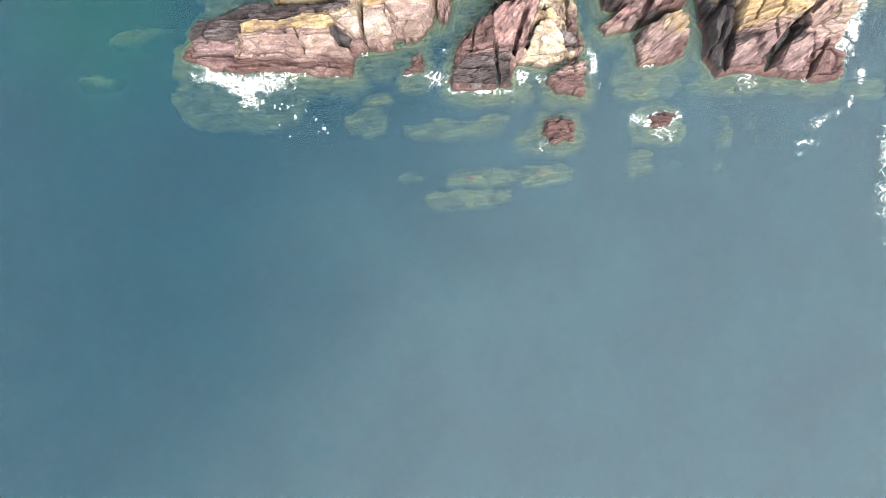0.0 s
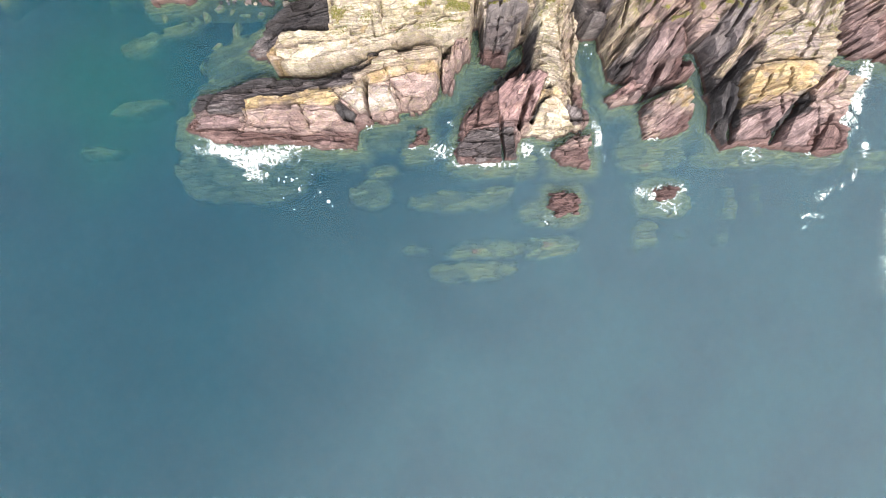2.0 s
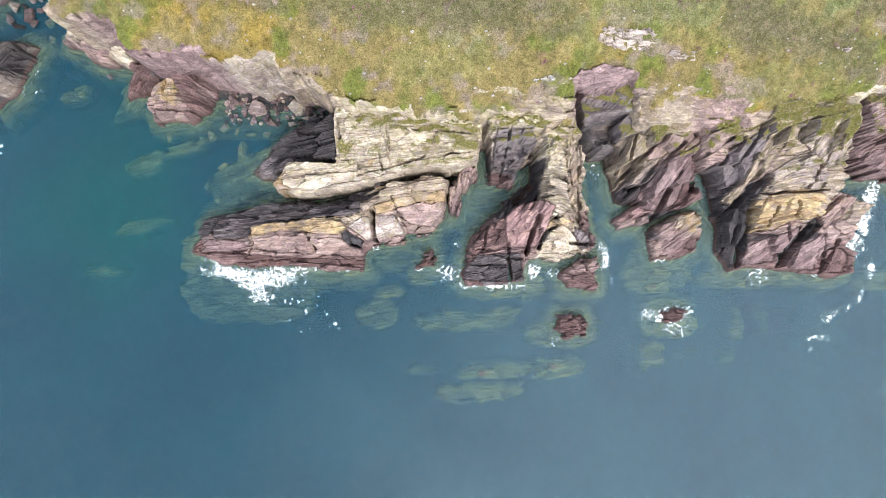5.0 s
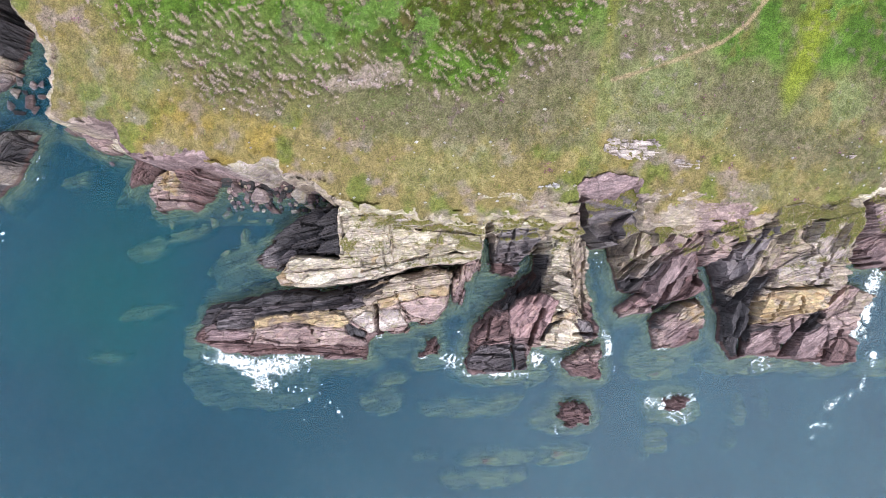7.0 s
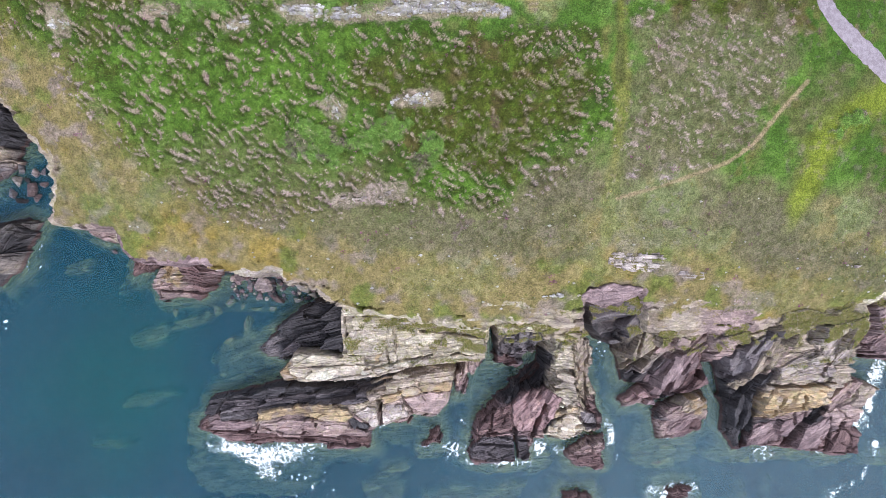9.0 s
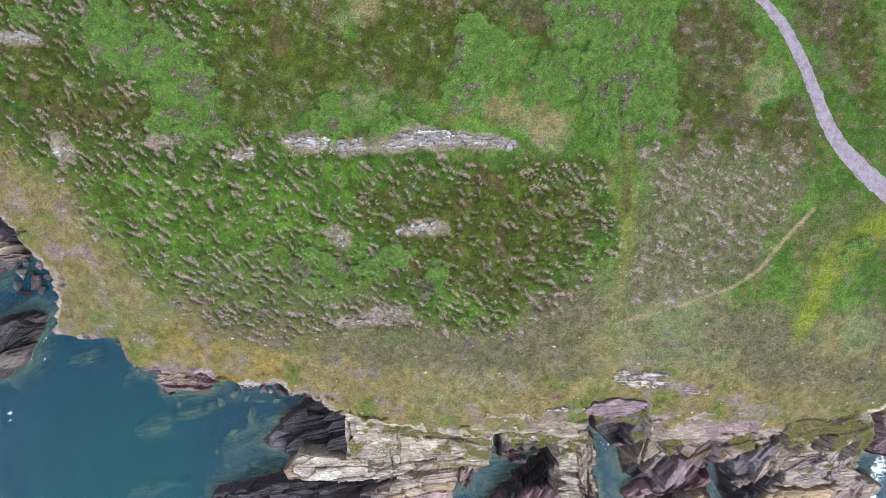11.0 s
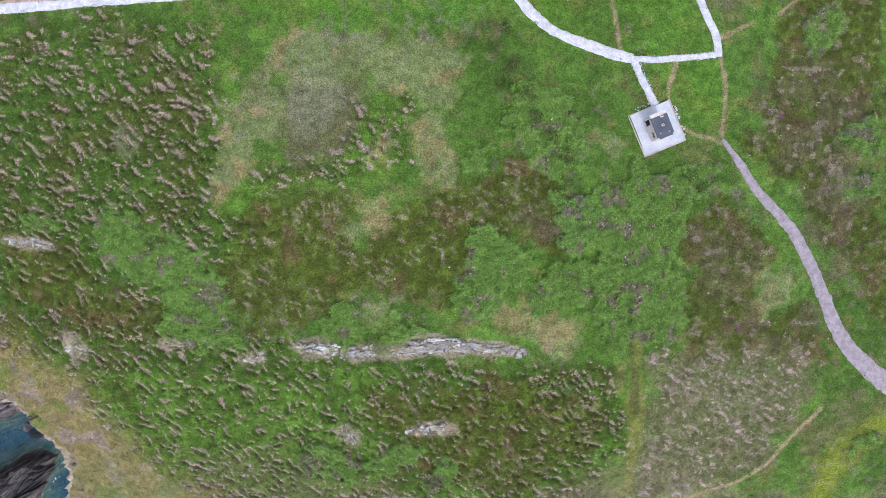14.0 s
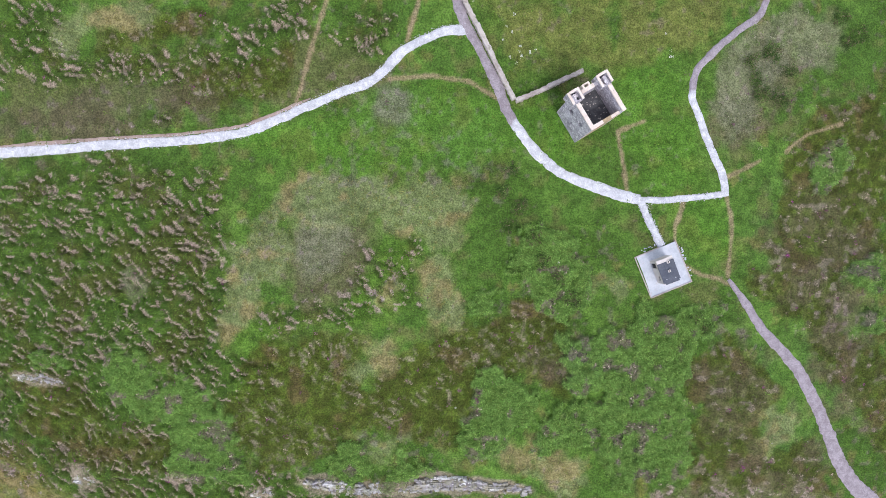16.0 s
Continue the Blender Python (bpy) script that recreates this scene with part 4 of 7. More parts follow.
    return c * np.stack([0.98 + 0 * dry, 0.97 + 0 * dry, 1.05 + 0.31 * dry], 1), wt


tint, wts = cover(gx, gy)
for line in TRAILS:
    tint = lerp(tint, (0.33, 0.25, 0.155), 0.8 * ramp(0.48, 0.12, line_off(gx, gy, line) + 0.25 * fbm(gx * 0.8, gy * 0.8, 2, 4)))
bare = ramp(0.9, -0.8, ge + 1.6 * fbm(gx * 0.4, gy * 0.4, 3, 21))
near = ramp(84, 72, gy) * ramp(-30, -20, gx)
bare = np.maximum(bare, 0.62 * near * ramp(0.0, 0.5, fbm(gx * 0.12, gy * 0.5, 4, 31) + 0.35 * ramp(76, 70, gy)))
me = raw_mesh("ground", v, f, turf, True, tint)
a = me.attributes.new("bare", "FLOAT", "POINT")
a.data.foreach_set("value", bare.astype(np.float32))
STONE_XY = [(-90, 120, "D"), (-72, 98, "T"), (-80, 90, "T"), (-60, 84, "M"), (-50, 82, "M"), (-38, 80, "L"), (-28, 76, "T"), (-10, 72, "P"), (5, 70, "P"), (15, 70, "T"), (26, 74, "M"), (36, 70, "T"), (48, 69, "K"), (60, 71, "T"), (75, 74, "P"), (90, 76, "T")]
stone, weight = np.zeros((len(gx), 3)), np.full((len(gx), 1), 1e-12)
for px, py, key in STONE_XY:
    k = (1 / ((gx - px) ** 2 + (gy - py) ** 2 + 4) ** 2)[:, None]
    stone, weight = stone + k * np.array(STONE[key]), weight + k
stone = stone / weight * (1 + 0.3 * fbm(gx * 0.5, gy * 0.9, 4, 41))[:, None]
a = me.attributes.new("stone", "FLOAT_COLOR", "POINT")
a.data.foreach_set("color", np.concatenate([stone, np.ones((len(stone), 1))], 1).astype(np.float32).ravel())
ground = tagged(new("ground", me), "rough coastal heath of grass, bracken and heather above red cliffs", "ground", kind="structure")


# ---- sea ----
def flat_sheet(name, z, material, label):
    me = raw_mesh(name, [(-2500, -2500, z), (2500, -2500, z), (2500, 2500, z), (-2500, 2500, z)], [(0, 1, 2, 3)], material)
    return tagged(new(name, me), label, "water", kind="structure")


flat_sheet("water", 0.0, sea_top, "blue-green rippled sea with clear shallows")
# thin tinted sheets, added to imitate light dying away through deeper water
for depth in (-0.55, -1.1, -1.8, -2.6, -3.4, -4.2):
    flat_sheet("water_fade_sheet", depth, sea_fade, "see-through sheet standing in for light fading in turbid blue-green water")
tagged(new("seabed", raw_mesh("seabed", [(-2500, -2500, -7), (2500, -2500, -7), (2500, 2500, -7), (-2500, 2500, -7)], [(0, 1, 2, 3)], seabed_mat)), "deep dark seabed", "seabed", kind="structure")


# ---- rock masses ----
def oval(cx, cy, a, b, turn, count=14, square=1.0):
    c, s = math.cos(radians(turn)), math.sin(radians(turn))
    ring = [(math.copysign(abs(math.cos(k)) ** square, math.cos(k)), math.copysign(abs(math.sin(k)) ** square, math.sin(k))) for k in np.linspace(0.1, 2 * math.pi + 0.1, count, endpoint=False)]
    return [(cx + a * p * c - b * q * s, cy + a * p * s + b * q * c) for p, q in ring]


def spread(x, y, spots, power, lichen):
    """Spot heights and colours, spread over the plan. lichen: where ochre lichen may grow."""
    z, c, ochre, sum_z, sum_c = 0, 0, 0, 0, 0
    for px, py, pz, key in spots:
        off = (x - px) ** 2 + (y - py) ** 2 + 0.4
        k, kc = off**-power, off**-3.2
        z, c, sum_z, sum_c = z + k * pz, c + kc[..., None] * np.array(STONE["T" if key == "O" else key]), sum_z + k, sum_c + kc
        ochre = ochre + kc * (key == "O")
    c, ochre = c / sum_c[..., None], ochre / sum_c
    grown = ramp(0.55, 0.75, ochre * 0.75 + 0.55 * lichen)[..., None]
    return z / sum_z, c + (np.array(STONE["O"]) - c) * grown


def facets(u, w, size, long, seed):
    """Irregular cells: the cell's own number, its middle, and how far a point lies from the cell's edge."""
    gu, gw = u / (size * long), w / size
    iu, iw = np.floor(gu), np.floor(gw)
    best, second = np.full(u.shape, 9.0), np.full(u.shape, 9.0)
    mu, mw = np.zeros(u.shape), np.zeros(u.shape)
    for du in (-1, 0, 1):
        for dw in (-1, 0, 1):
            a, b = iu + du, iw + dw
            pu, pw = a + 0.5 + 0.42 * lattice(a, b, seed), b + 0.5 + 0.42 * lattice(a, b, seed + 1)
            d = np.abs(gu - pu) + 0.8 * np.abs(gw - pw) + 0.25 * np.hypot(gu - pu, gw - pw)
            near = d < best
            second = np.where(near, best, np.minimum(second, d))
            mu, mw = np.where(near, pu, mu), np.where(near, pw, mw)
            best = np.where(near, d, best)
    return lattice(np.floor(mu * 64), np.floor(mw * 64), seed + 2), mu * size * long, mw * size, (second - best) * size


def pieces(faces):
    """Splits faces into connected groups, and leaves out crumbs."""
    own, back = np.unique(faces, return_inverse=True)
    back = back.reshape(faces.shape)
    label = np.arange(len(own))
    while True:
        before = label.copy()
        low = label[back].min(1)
        for k in range(back.shape[1]):
            np.minimum.at(label, back[:, k], low)
        label = label[label]
        if (label == before).all():
            break
    of = label[back[:, 0]]
    kinds, many = np.unique(of, return_counts=True)
    return [faces[of == k] for k, n in zip(kinds, many) if n > max(40, 0.02 * len(faces))]


ROCK_TOPS = []


def top_at(x, y):
    """The height of the rocks over the plan, or -9 beside them."""
    best = np.full(x.shape, -9.0)
    for x0, y0, step, z in ROCK_TOPS:
        i, j = np.round((x - x0) / step).astype(int), np.round((y - y0) / step).astype(int)
        on = (i >= 0) & (j >= 0) & (i < z.shape[1]) & (j < z.shape[0])
        best[on] = np.maximum(best[on], z[j[on], i[on]])
    return best


def rock(name, outline, spots, label, strike=6.0, bed=1.1, joint=2.6, wall=1.0, floor=-4.5, res=0.2, rough=1.0, fold=(0.0, 0.0), base=None, rise=0.0,
         category="sea rock", seed=3, material=None, split=0.0, group="", shelf=5.0, clefts=(), rag=0.0, faces=()):
    """A bedded, jointed rock mass: plan outline, spot heights and colours, the run of its beds in degrees, the width of a bed and of a block.
    fold: where the beds arch over, and how sharply. split: length of the blocks that are parts of their own. shelf: width of the sunken shelf round it.
    clefts: deep cracks (x, y, x, y, width, depth). faces: single slabs (stone, run of its beds, how strongly it is bedded, lift, corners)."""
    ox, oy = [p[0] for p in outline], [p[1] for p in outline]
    pad_by = 1.5 + shelf
    xs, ys = np.arange(min(ox) - pad_by, max(ox) + pad_by, res), np.arange(min(oy) - pad_by, max(oy) + pad_by, res)
    x, y = np.meshgrid(xs, ys)
    own, lined, lift, joined = np.full(x.shape, float(strike)), np.full(x.shape, 0.55), np.zeros(x.shape), np.full(x.shape, 9.0)
    smooth, paint = np.ones(x.shape), []
    wx, wy = x + 0.35 * fbm(x * 0.5, y * 0.5, 3, seed + 14), y + 0.35 * fbm(x * 0.5 + 30, y * 0.5, 3, seed + 15)
    for key, run, beds_by, up, corners in faces:
        d = inside_by(wx, wy, corners)
        own, lined, smooth = np.where(d > 0, run, own), np.where(d > 0, beds_by, lined), np.where(d > 0, 0.28 + 0.6 * beds_by, smooth)
        lift = lift + (up - lift) * ramp(-0.2, 0.2, d)
        joined = np.where(d > 0, d, np.minimum(joined, -d))
        paint.append((key, ramp(-0.12, 0.12, d)))
    c, s = np.cos(np.radians(own)), np.sin(np.radians(own))
    arch = (x - fold[0]) ** 2
    arch = fold[1] * arch / (1 + arch / 45)
    u0, w0 = x * c + y * s, y * c - x * s
    w = w0 + arch + 0.4 * fbm(x * 0.1, y * 0.1, 2, seed + 1) + 0.07 * fbm(x * 0.7, y * 0.7, 3, seed + 2)
    u = u0 + 0.5 * fbm(x * 0.25, y * 0.25, 3, seed + 3)
    # courses of beds, thick and thin
    q = w / bed + 0.8 * value(w * 0.4 / bed, 0 * w, seed + 20)
    level = np.floor(q)
    q2 = w / (bed * 0.3) + 0.6 * value(w * 0.9 / bed, u * 0.05, seed + 30)
    level2 = np.floor(q2)
    cell, mu, mw, rim = facets(u, w, joint * 0.55, 1.2 + 2.6 * lined, seed + 40)
    cell2, mu2, mw2, rim2 = facets(u + 3.1, w, joint * 0.27, 1.5, seed + 50)
    # each block takes the height at its middle, then leans its own way
    ku, kw = u0 + 0.72 * (mu - u), w0 + 0.72 * (mw - w) + 0.5 * bed * (level + ramp(0.72, 1.0, q - level) - q)
    bx, by = ku * c - kw * s, kw * c + ku * s
    if base is None:
        z, _ = spread(bx, by, spots, 1.7, np.zeros(x.shape))
        nx, ny = mu * 0.6 + u0 * 0.4, mw * 0.6 + w0 * 0.4 - 0.6 * arch
        nx, ny = nx * c - ny * s, ny * c + nx * s
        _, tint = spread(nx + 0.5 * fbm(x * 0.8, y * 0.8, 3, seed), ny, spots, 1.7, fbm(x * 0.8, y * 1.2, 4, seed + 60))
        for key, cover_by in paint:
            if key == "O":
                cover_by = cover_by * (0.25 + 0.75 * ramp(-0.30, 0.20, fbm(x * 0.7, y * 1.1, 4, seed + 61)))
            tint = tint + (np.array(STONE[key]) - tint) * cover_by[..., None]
        z = z + lift
    else:
        z, tint = base(x, y) + rise, np.tile(np.array(STONE[spots]), x.shape + (1,))
    lean_u, lean_w = lattice(np.floor(mu * 9), np.floor(mw * 9), seed + 4), lattice(np.floor(mu * 9), np.floor(mw * 9), seed + 5)
    rough = rough * smooth
    z = z + rough * (0.30 * cell + 0.13 * cell2 + 0.16 * lean_u * np.clip(u - mu, -3, 3) + 0.22 * lean_w * np.clip(w - mw, -2, 2) + 0.14 * lattice(level2, 0 * level, seed + 6) + 0.10 * fbm(x * 1.6, y * 1.6, 3, seed + 7))
    d = inside_by(x, y, outline) + rough * (0.40 * cell + 0.22 * cell2 + 0.15 * lattice(level2, 0 * level, seed + 9) + 0.6 * fbm(x * 0.3, y * 0.3, 4, seed)) + rag * fbm(x * 0.45, y * 0.45, 4, seed + 8)
    # open joints and parted beds
    gape = ramp(0.20, 0.04, rim) * ramp(-0.2, 0.4, fbm(x * 0.3, y * 0.3, 2, seed + 11) + 0.5 * cell)
    small = ramp(0.12, 0.02, rim2) * ramp(0.0, 0.5, fbm(x * 0.4, y * 0.4, 2, seed + 12))
    parted = ramp(0.16, 0.03, np.minimum(q - level, 1 - q + level) * bed) * ramp(-0.1, 0.4, value(u * 0.13, level * 3.7, seed + 13))
    z = z - rough * (0.7 * gape + 0.12 * small + 0.45 * parted * (0.3 + 0.7 * lined)) - 0.35 * ramp(0.16, 0.04, joined)
    for ax, ay, bx2, by2, wide, depth in clefts:
        off = line_off(x + 0.35 * fbm(x * 0.7, y * 0.7, 2, seed + 33), y + 0.35 * fbm(x * 0.7, y * 0.7, 2, seed + 34), [(ax, ay), (bx2, by2)])
        z = np.maximum(z - depth * ramp(wide * 0.5, wide * 0.3, off), np.minimum(z, -1.0))
    slope = ramp(-0.1, wall, d) ** 0.6
    if shelf:
        under = -0.25 - 0.42 * np.clip(-d, 0, 99) - 2.6 * ramp(0.35 * shelf, 0.95 * shelf, -d + 1.2 * fbm(x * 0.3, y * 0.3, 3, seed + 24)) - 0.5 * fbm(x * 0.25, y * 0.25, 4, seed + 21) ** 2 + 0.16 * lattice(level, 0 * level, seed + 22) * ramp(0, -1.5, d) + 0.3 * fbm(x * 0.8, y * 0.8, 3, seed + 23)
        z = np.where(d > -0.1, -0.25 + (z + 0.25) * slope, np.maximum(under, floor))
    else:
        z = floor + (z - floor) * slope
    tone = 1.19 + 0.12 * lattice(level, 0 * level, seed + 6) + 0.10 * lattice(level2, 0 * level, seed + 16) + 0.13 * cell + 0.06 * cell2 + 0.18 * fbm(x * 0.5, y * 0.5, 3, seed + 18)
    tint = tint * (tone * (1 - 0.4 * np.minimum(rough, 1) * np.clip(0.5 * parted * lined + gape + 0.5 * ramp(0.16, 0.04, joined), 0, 1)))[..., None]
    v, f, used = sheet(xs, ys, z, (d > -shelf) & (z > floor + 0.05) if shelf else d > -0.1)
    tint = np.clip(tint.reshape(-1, 3)[used], 0.015, 0.78)
    material = material or sea_cliff
    lined = lined.ravel()[used]
    beds = np.stack([u, w, 0.5 * z], -1).reshape(-1, 3)[used]
    if base is None and shelf:
        ROCK_TOPS.append((xs[0], ys[0], res, z))

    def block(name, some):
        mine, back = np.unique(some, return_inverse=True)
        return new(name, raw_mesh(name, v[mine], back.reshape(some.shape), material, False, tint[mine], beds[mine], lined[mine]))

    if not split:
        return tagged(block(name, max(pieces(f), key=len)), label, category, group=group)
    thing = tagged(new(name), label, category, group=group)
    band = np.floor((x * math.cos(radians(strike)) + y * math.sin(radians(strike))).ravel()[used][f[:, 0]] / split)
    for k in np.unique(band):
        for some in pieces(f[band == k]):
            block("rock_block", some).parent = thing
    return thing


print("rocks")
rock("rock_promontory", [(-57.4, 45.7), (-53.3, 44.4), (-50.0, 43.2), (-43.4, 42.3), (-40.2, 42.3), (-32.1, 42.0), (-20.3, 41.8), (-19.9, 45.4), (-17.9, 46.8), (-11.5, 47.5),
        (-10.5, 49.2), (-5.7, 49.4), (-3.1, 53.0), (-2.1, 57.2), (-1.4, 60.5), (-6.9, 61.4), (-14.1, 60.2), (-21.3, 57.8), (-28.5, 56.4), (-37.5, 56.4),
        (-46.5, 54.0), (-53.4, 52.5), (-54.8, 48.9)],
     [(-44.1, 52.6, 3.4, 'D'), (-34.6, 53.9, 4.4, 'D'), (-25.2, 55.3, 5, 'D'), (-20.6, 57.4, 5.5, 'D'), (-29.6, 53.0, 6, 'D'), (-38.9, 52.1, 5.4, 'D'),
        (-17.4, 52.9, 9.2, 'T'), (-14.5, 56.0, 9.8, 'O'), (-11.1, 57.7, 10, 'P'), (-4.5, 59.3, 9.5, 'T'), (-5.1, 56.0, 8.8, 'O'), (-9.0, 54.9, 9, 'T'),
        (-6.2, 52.5, 7.6, 'K'), (-13.5, 50.9, 8, 'K'), (-15.8, 50.3, 7.8, 'K'), (-22.4, 53.2, 8.5, 'T'), (-39.6, 50.2, 6.8, 'O'), (-29.2, 50.6, 8, 'O'),
        (-23.5, 50.8, 8.2, 'O'), (-38.7, 48.5, 6, 'K'), (-29.4, 48.6, 7, 'K'), (-22.6, 48.7, 7.3, 'K'), (-39.7, 45.8, 2.5, 'K'), (-30.3, 45.5, 2.6, 'K'),
        (-22.1, 45.6, 2.8, 'R'), (-40.1, 43.9, 1.0, 'R'), (-30.7, 43.4, 1.0, 'R'), (-22.3, 43.4, 1.2, 'R'), (-35.4, 56.0, 1.2, 'D'), (-25.7, 57.2, 2.2, 'D'),
        (-15.0, 59.9, 4, 'D'), (-7.9, 61.3, 7, 'T'), (-51.5, 51.4, 2.5, 'D'), (-48.6, 48.8, 4, 'K'), (-49.1, 46.2, 2.4, 'R'), (-53.8, 45.5, 1, 'R'),
        (-46.2, 43.2, 0.8, 'R'), (-12.1, 48.5, 4, 'K')],
     "pink and ochre bedded sandstone promontory washed by white foam", 7, 1.6, 4.2, 0.8, split=14.0, seed=3,
     faces=[
        # black slate strip; the north slope's shade is in its colour too
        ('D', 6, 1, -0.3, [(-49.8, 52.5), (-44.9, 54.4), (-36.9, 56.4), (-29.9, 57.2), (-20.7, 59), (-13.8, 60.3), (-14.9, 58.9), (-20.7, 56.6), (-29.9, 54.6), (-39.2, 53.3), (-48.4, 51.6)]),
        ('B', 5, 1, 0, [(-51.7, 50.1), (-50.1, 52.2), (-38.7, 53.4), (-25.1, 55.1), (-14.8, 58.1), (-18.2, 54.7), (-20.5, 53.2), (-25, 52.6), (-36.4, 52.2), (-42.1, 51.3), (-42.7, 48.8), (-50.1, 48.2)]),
        ('O', 5, 0.5, 0.5, [(-41.5, 50.9), (-36.2, 51.8), (-29.4, 52.1), (-23.5, 51.8), (-22.4, 50.2), (-23.5, 48.9), (-29.4, 49.3), (-36.2, 50), (-41.3, 49.2)]),
        ('T', 8, 0.6, 0.6, [(-20.1, 55.3), (-14.5, 58), (-9, 59.3), (-2.3, 60.8), (-1.6, 58.4), (-2.8, 57.9), (-11.2, 56.3), (-17, 54.9), (-19, 53.2)]),
        ('O', 4, 0.3, 0.3, [(-17, 54.8), (-11.2, 56.4), (-2.8, 58), (-2.6, 55.7), (-9, 55.2), (-12.9, 54.2), (-16.6, 52.9)]),
        ('K', 3, 0.2, 0, [(-43, 48.2), (-36.7, 49.2), (-29.8, 48.6), (-23.8, 48.3), (-20.6, 46.3), (-19.8, 44.7), (-29.8, 45.1), (-40.1, 45.9), (-43.6, 46.4)]),
        ('M', 4, 0.5, 0, [(-54.5, 46.8), (-52.2, 48.4), (-44.2, 48), (-44.2, 45.9), (-48.9, 45.6), (-54.7, 45.9)]),
        ('R', 2, 0.6, -0.2, [(-56.3, 45.9), (-49.6, 45.4), (-41.3, 45.1), (-30.6, 44.3), (-19.9, 43.9), (-19.8, 42.5), (-25.9, 43), (-37.7, 44.1), (-47.2, 43.5), (-50.1, 41.1), (-54.3, 43.5)]),
        # notch, its shade painted near black
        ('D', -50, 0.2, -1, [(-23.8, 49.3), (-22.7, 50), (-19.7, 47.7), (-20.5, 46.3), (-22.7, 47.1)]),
        ('L', 2, 0.1, 0.2, [(-22.3, 50.7), (-19.9, 52.6), (-17.9, 52.2), (-17.6, 48.5), (-18.9, 48), (-20.3, 49.2)]),
        ('L', 2, 0.1, 0.2, [(-17.1, 52.6), (-13, 52.9), (-11.2, 49.4), (-14.1, 48.8), (-16.9, 48.4)]),
        ('K', 3, 0.1, 0.1, [(-12.9, 54.1), (-9, 55.1), (-2.6, 55.5), (-3.4, 53.1), (-5.6, 50.7), (-10.1, 51.3), (-12.2, 52.7)])],
     clefts=[(-17.3, 53.7, -17.1, 47.9, 0.8, 6), (-31.0, 49.7, -29.6, 45.3, 0.35, 1.5), (-42.2, 48.8, -43.9, 45.1, 0.35, 1.2), (-13.5, 56.5, -9.6, 48.1, 0.3, 1.0)])
rock("rock_promontory", [(-38.1, 59.3), (-36.7, 56.9), (-30.9, 56.9), (-23.7, 57.6), (-16.5, 58.8), (-9.3, 61.0), (-2.1, 61.4), (3.9, 62.6), (4.3, 70.5), (2.8, 73.7),
        (-12.8, 75.3), (-24.1, 73.2), (-24.4, 69.2), (-24.6, 63.2), (-34.3, 64.0), (-35.9, 61.5)],
     [(-34.8, 59.5, 8, 'O'), (-31.5, 58.7, 8, 'P'), (-24.5, 59.6, 9.5, 'P'), (-13.3, 61.8, 11, 'P'), (-2.3, 63.5, 12, 'P'), (-31.0, 61.6, 10, 'T'),
        (-24.3, 62.4, 10.5, 'P'), (-28.7, 63.2, 10.5, 'D'), (-17.5, 64.3, 12, 'O'), (-19.6, 66.4, 13, 'P'), (-6.6, 66.9, 15, 'T'), (-21.6, 70.7, 14, 'P'),
        (-19.5, 68.6, 13.6, 'K'), (-12.8, 71.8, 17, 'V'), (-14.0, 69.2, 15.5, 'P'), (-8.7, 69.0, 16, 'V'), (-4.5, 70.1, 17.5, 'V'), (-2.4, 67.7, 16, 'P'),
        (-13.0, 66.4, 13.8, 'T'), (0.7, 69.1, 17, 'V'), (2.9, 67.4, 16, 'T'), (-11.0, 64.3, 12.5, 'K'), (-4.5, 65.6, 13.8, 'V')],
     "pale cream bedded sandstone ridge running out from the cliff", 8, 2.0, 6.0, 0.6, split=14.0, seed=13, rough=0.5,
     faces=[
        ('C', 5, 0.15, 0.4, [(-35.4, 60.2), (-29.2, 60.6), (-20.2, 61.3), (-13.5, 61.8), (-14.6, 60.4), (-20.2, 59.3), (-24.7, 58.5), (-30.3, 57.4), (-33.7, 58.2), (-35.3, 58.9)]),
        ('V', 7, 0.6, 0.5, [(-34.5, 62.2), (-32.1, 63.6), (-24.4, 64), (-20, 63.1), (-20, 61.6), (-28.8, 60.9), (-34.1, 60.6)]),
        ('P', 4, 0.7, 0, [(-23.3, 70.9), (-14, 71.1), (-14, 64), (-19.6, 62.9), (-23.3, 63.5)]),
        ('C', 9, 0.4, 0.4, [(-19.8, 61.6), (-11, 62.4), (-2.3, 63.7), (1.6, 64), (1.8, 62.6), (-3.4, 62), (-11, 60.7), (-14.3, 60.4)]),
        ('V', 5, 0.8, 0, [(-13.6, 68.8), (2.9, 67.1), (3.2, 64.1), (-2.4, 63.8), (-10.9, 62.7), (-13.6, 62.5)]),
        ('L', 3, 0.5, 0.2, [(-12.9, 71.9), (-6.6, 71.9), (-3.4, 69.8), (-8.7, 69), (-12.9, 69.2)])],
     clefts=[(-19.8, 60.5, -6.7, 63.5, 0.4, 1.2), (-15.4, 64.8, -15.2, 61.0, 0.3, 1.0)])
# slate slope: near-black colour holds dark rock and painted shade together
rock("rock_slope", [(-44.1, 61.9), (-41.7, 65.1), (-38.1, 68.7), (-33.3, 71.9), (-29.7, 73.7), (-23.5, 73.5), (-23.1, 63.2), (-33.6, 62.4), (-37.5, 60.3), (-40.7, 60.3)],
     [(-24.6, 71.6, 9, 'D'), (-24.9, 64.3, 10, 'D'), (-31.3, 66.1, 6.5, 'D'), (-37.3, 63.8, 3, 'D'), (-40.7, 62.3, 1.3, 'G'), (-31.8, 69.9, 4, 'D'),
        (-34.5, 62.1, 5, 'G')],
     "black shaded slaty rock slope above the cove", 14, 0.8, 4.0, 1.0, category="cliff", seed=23)
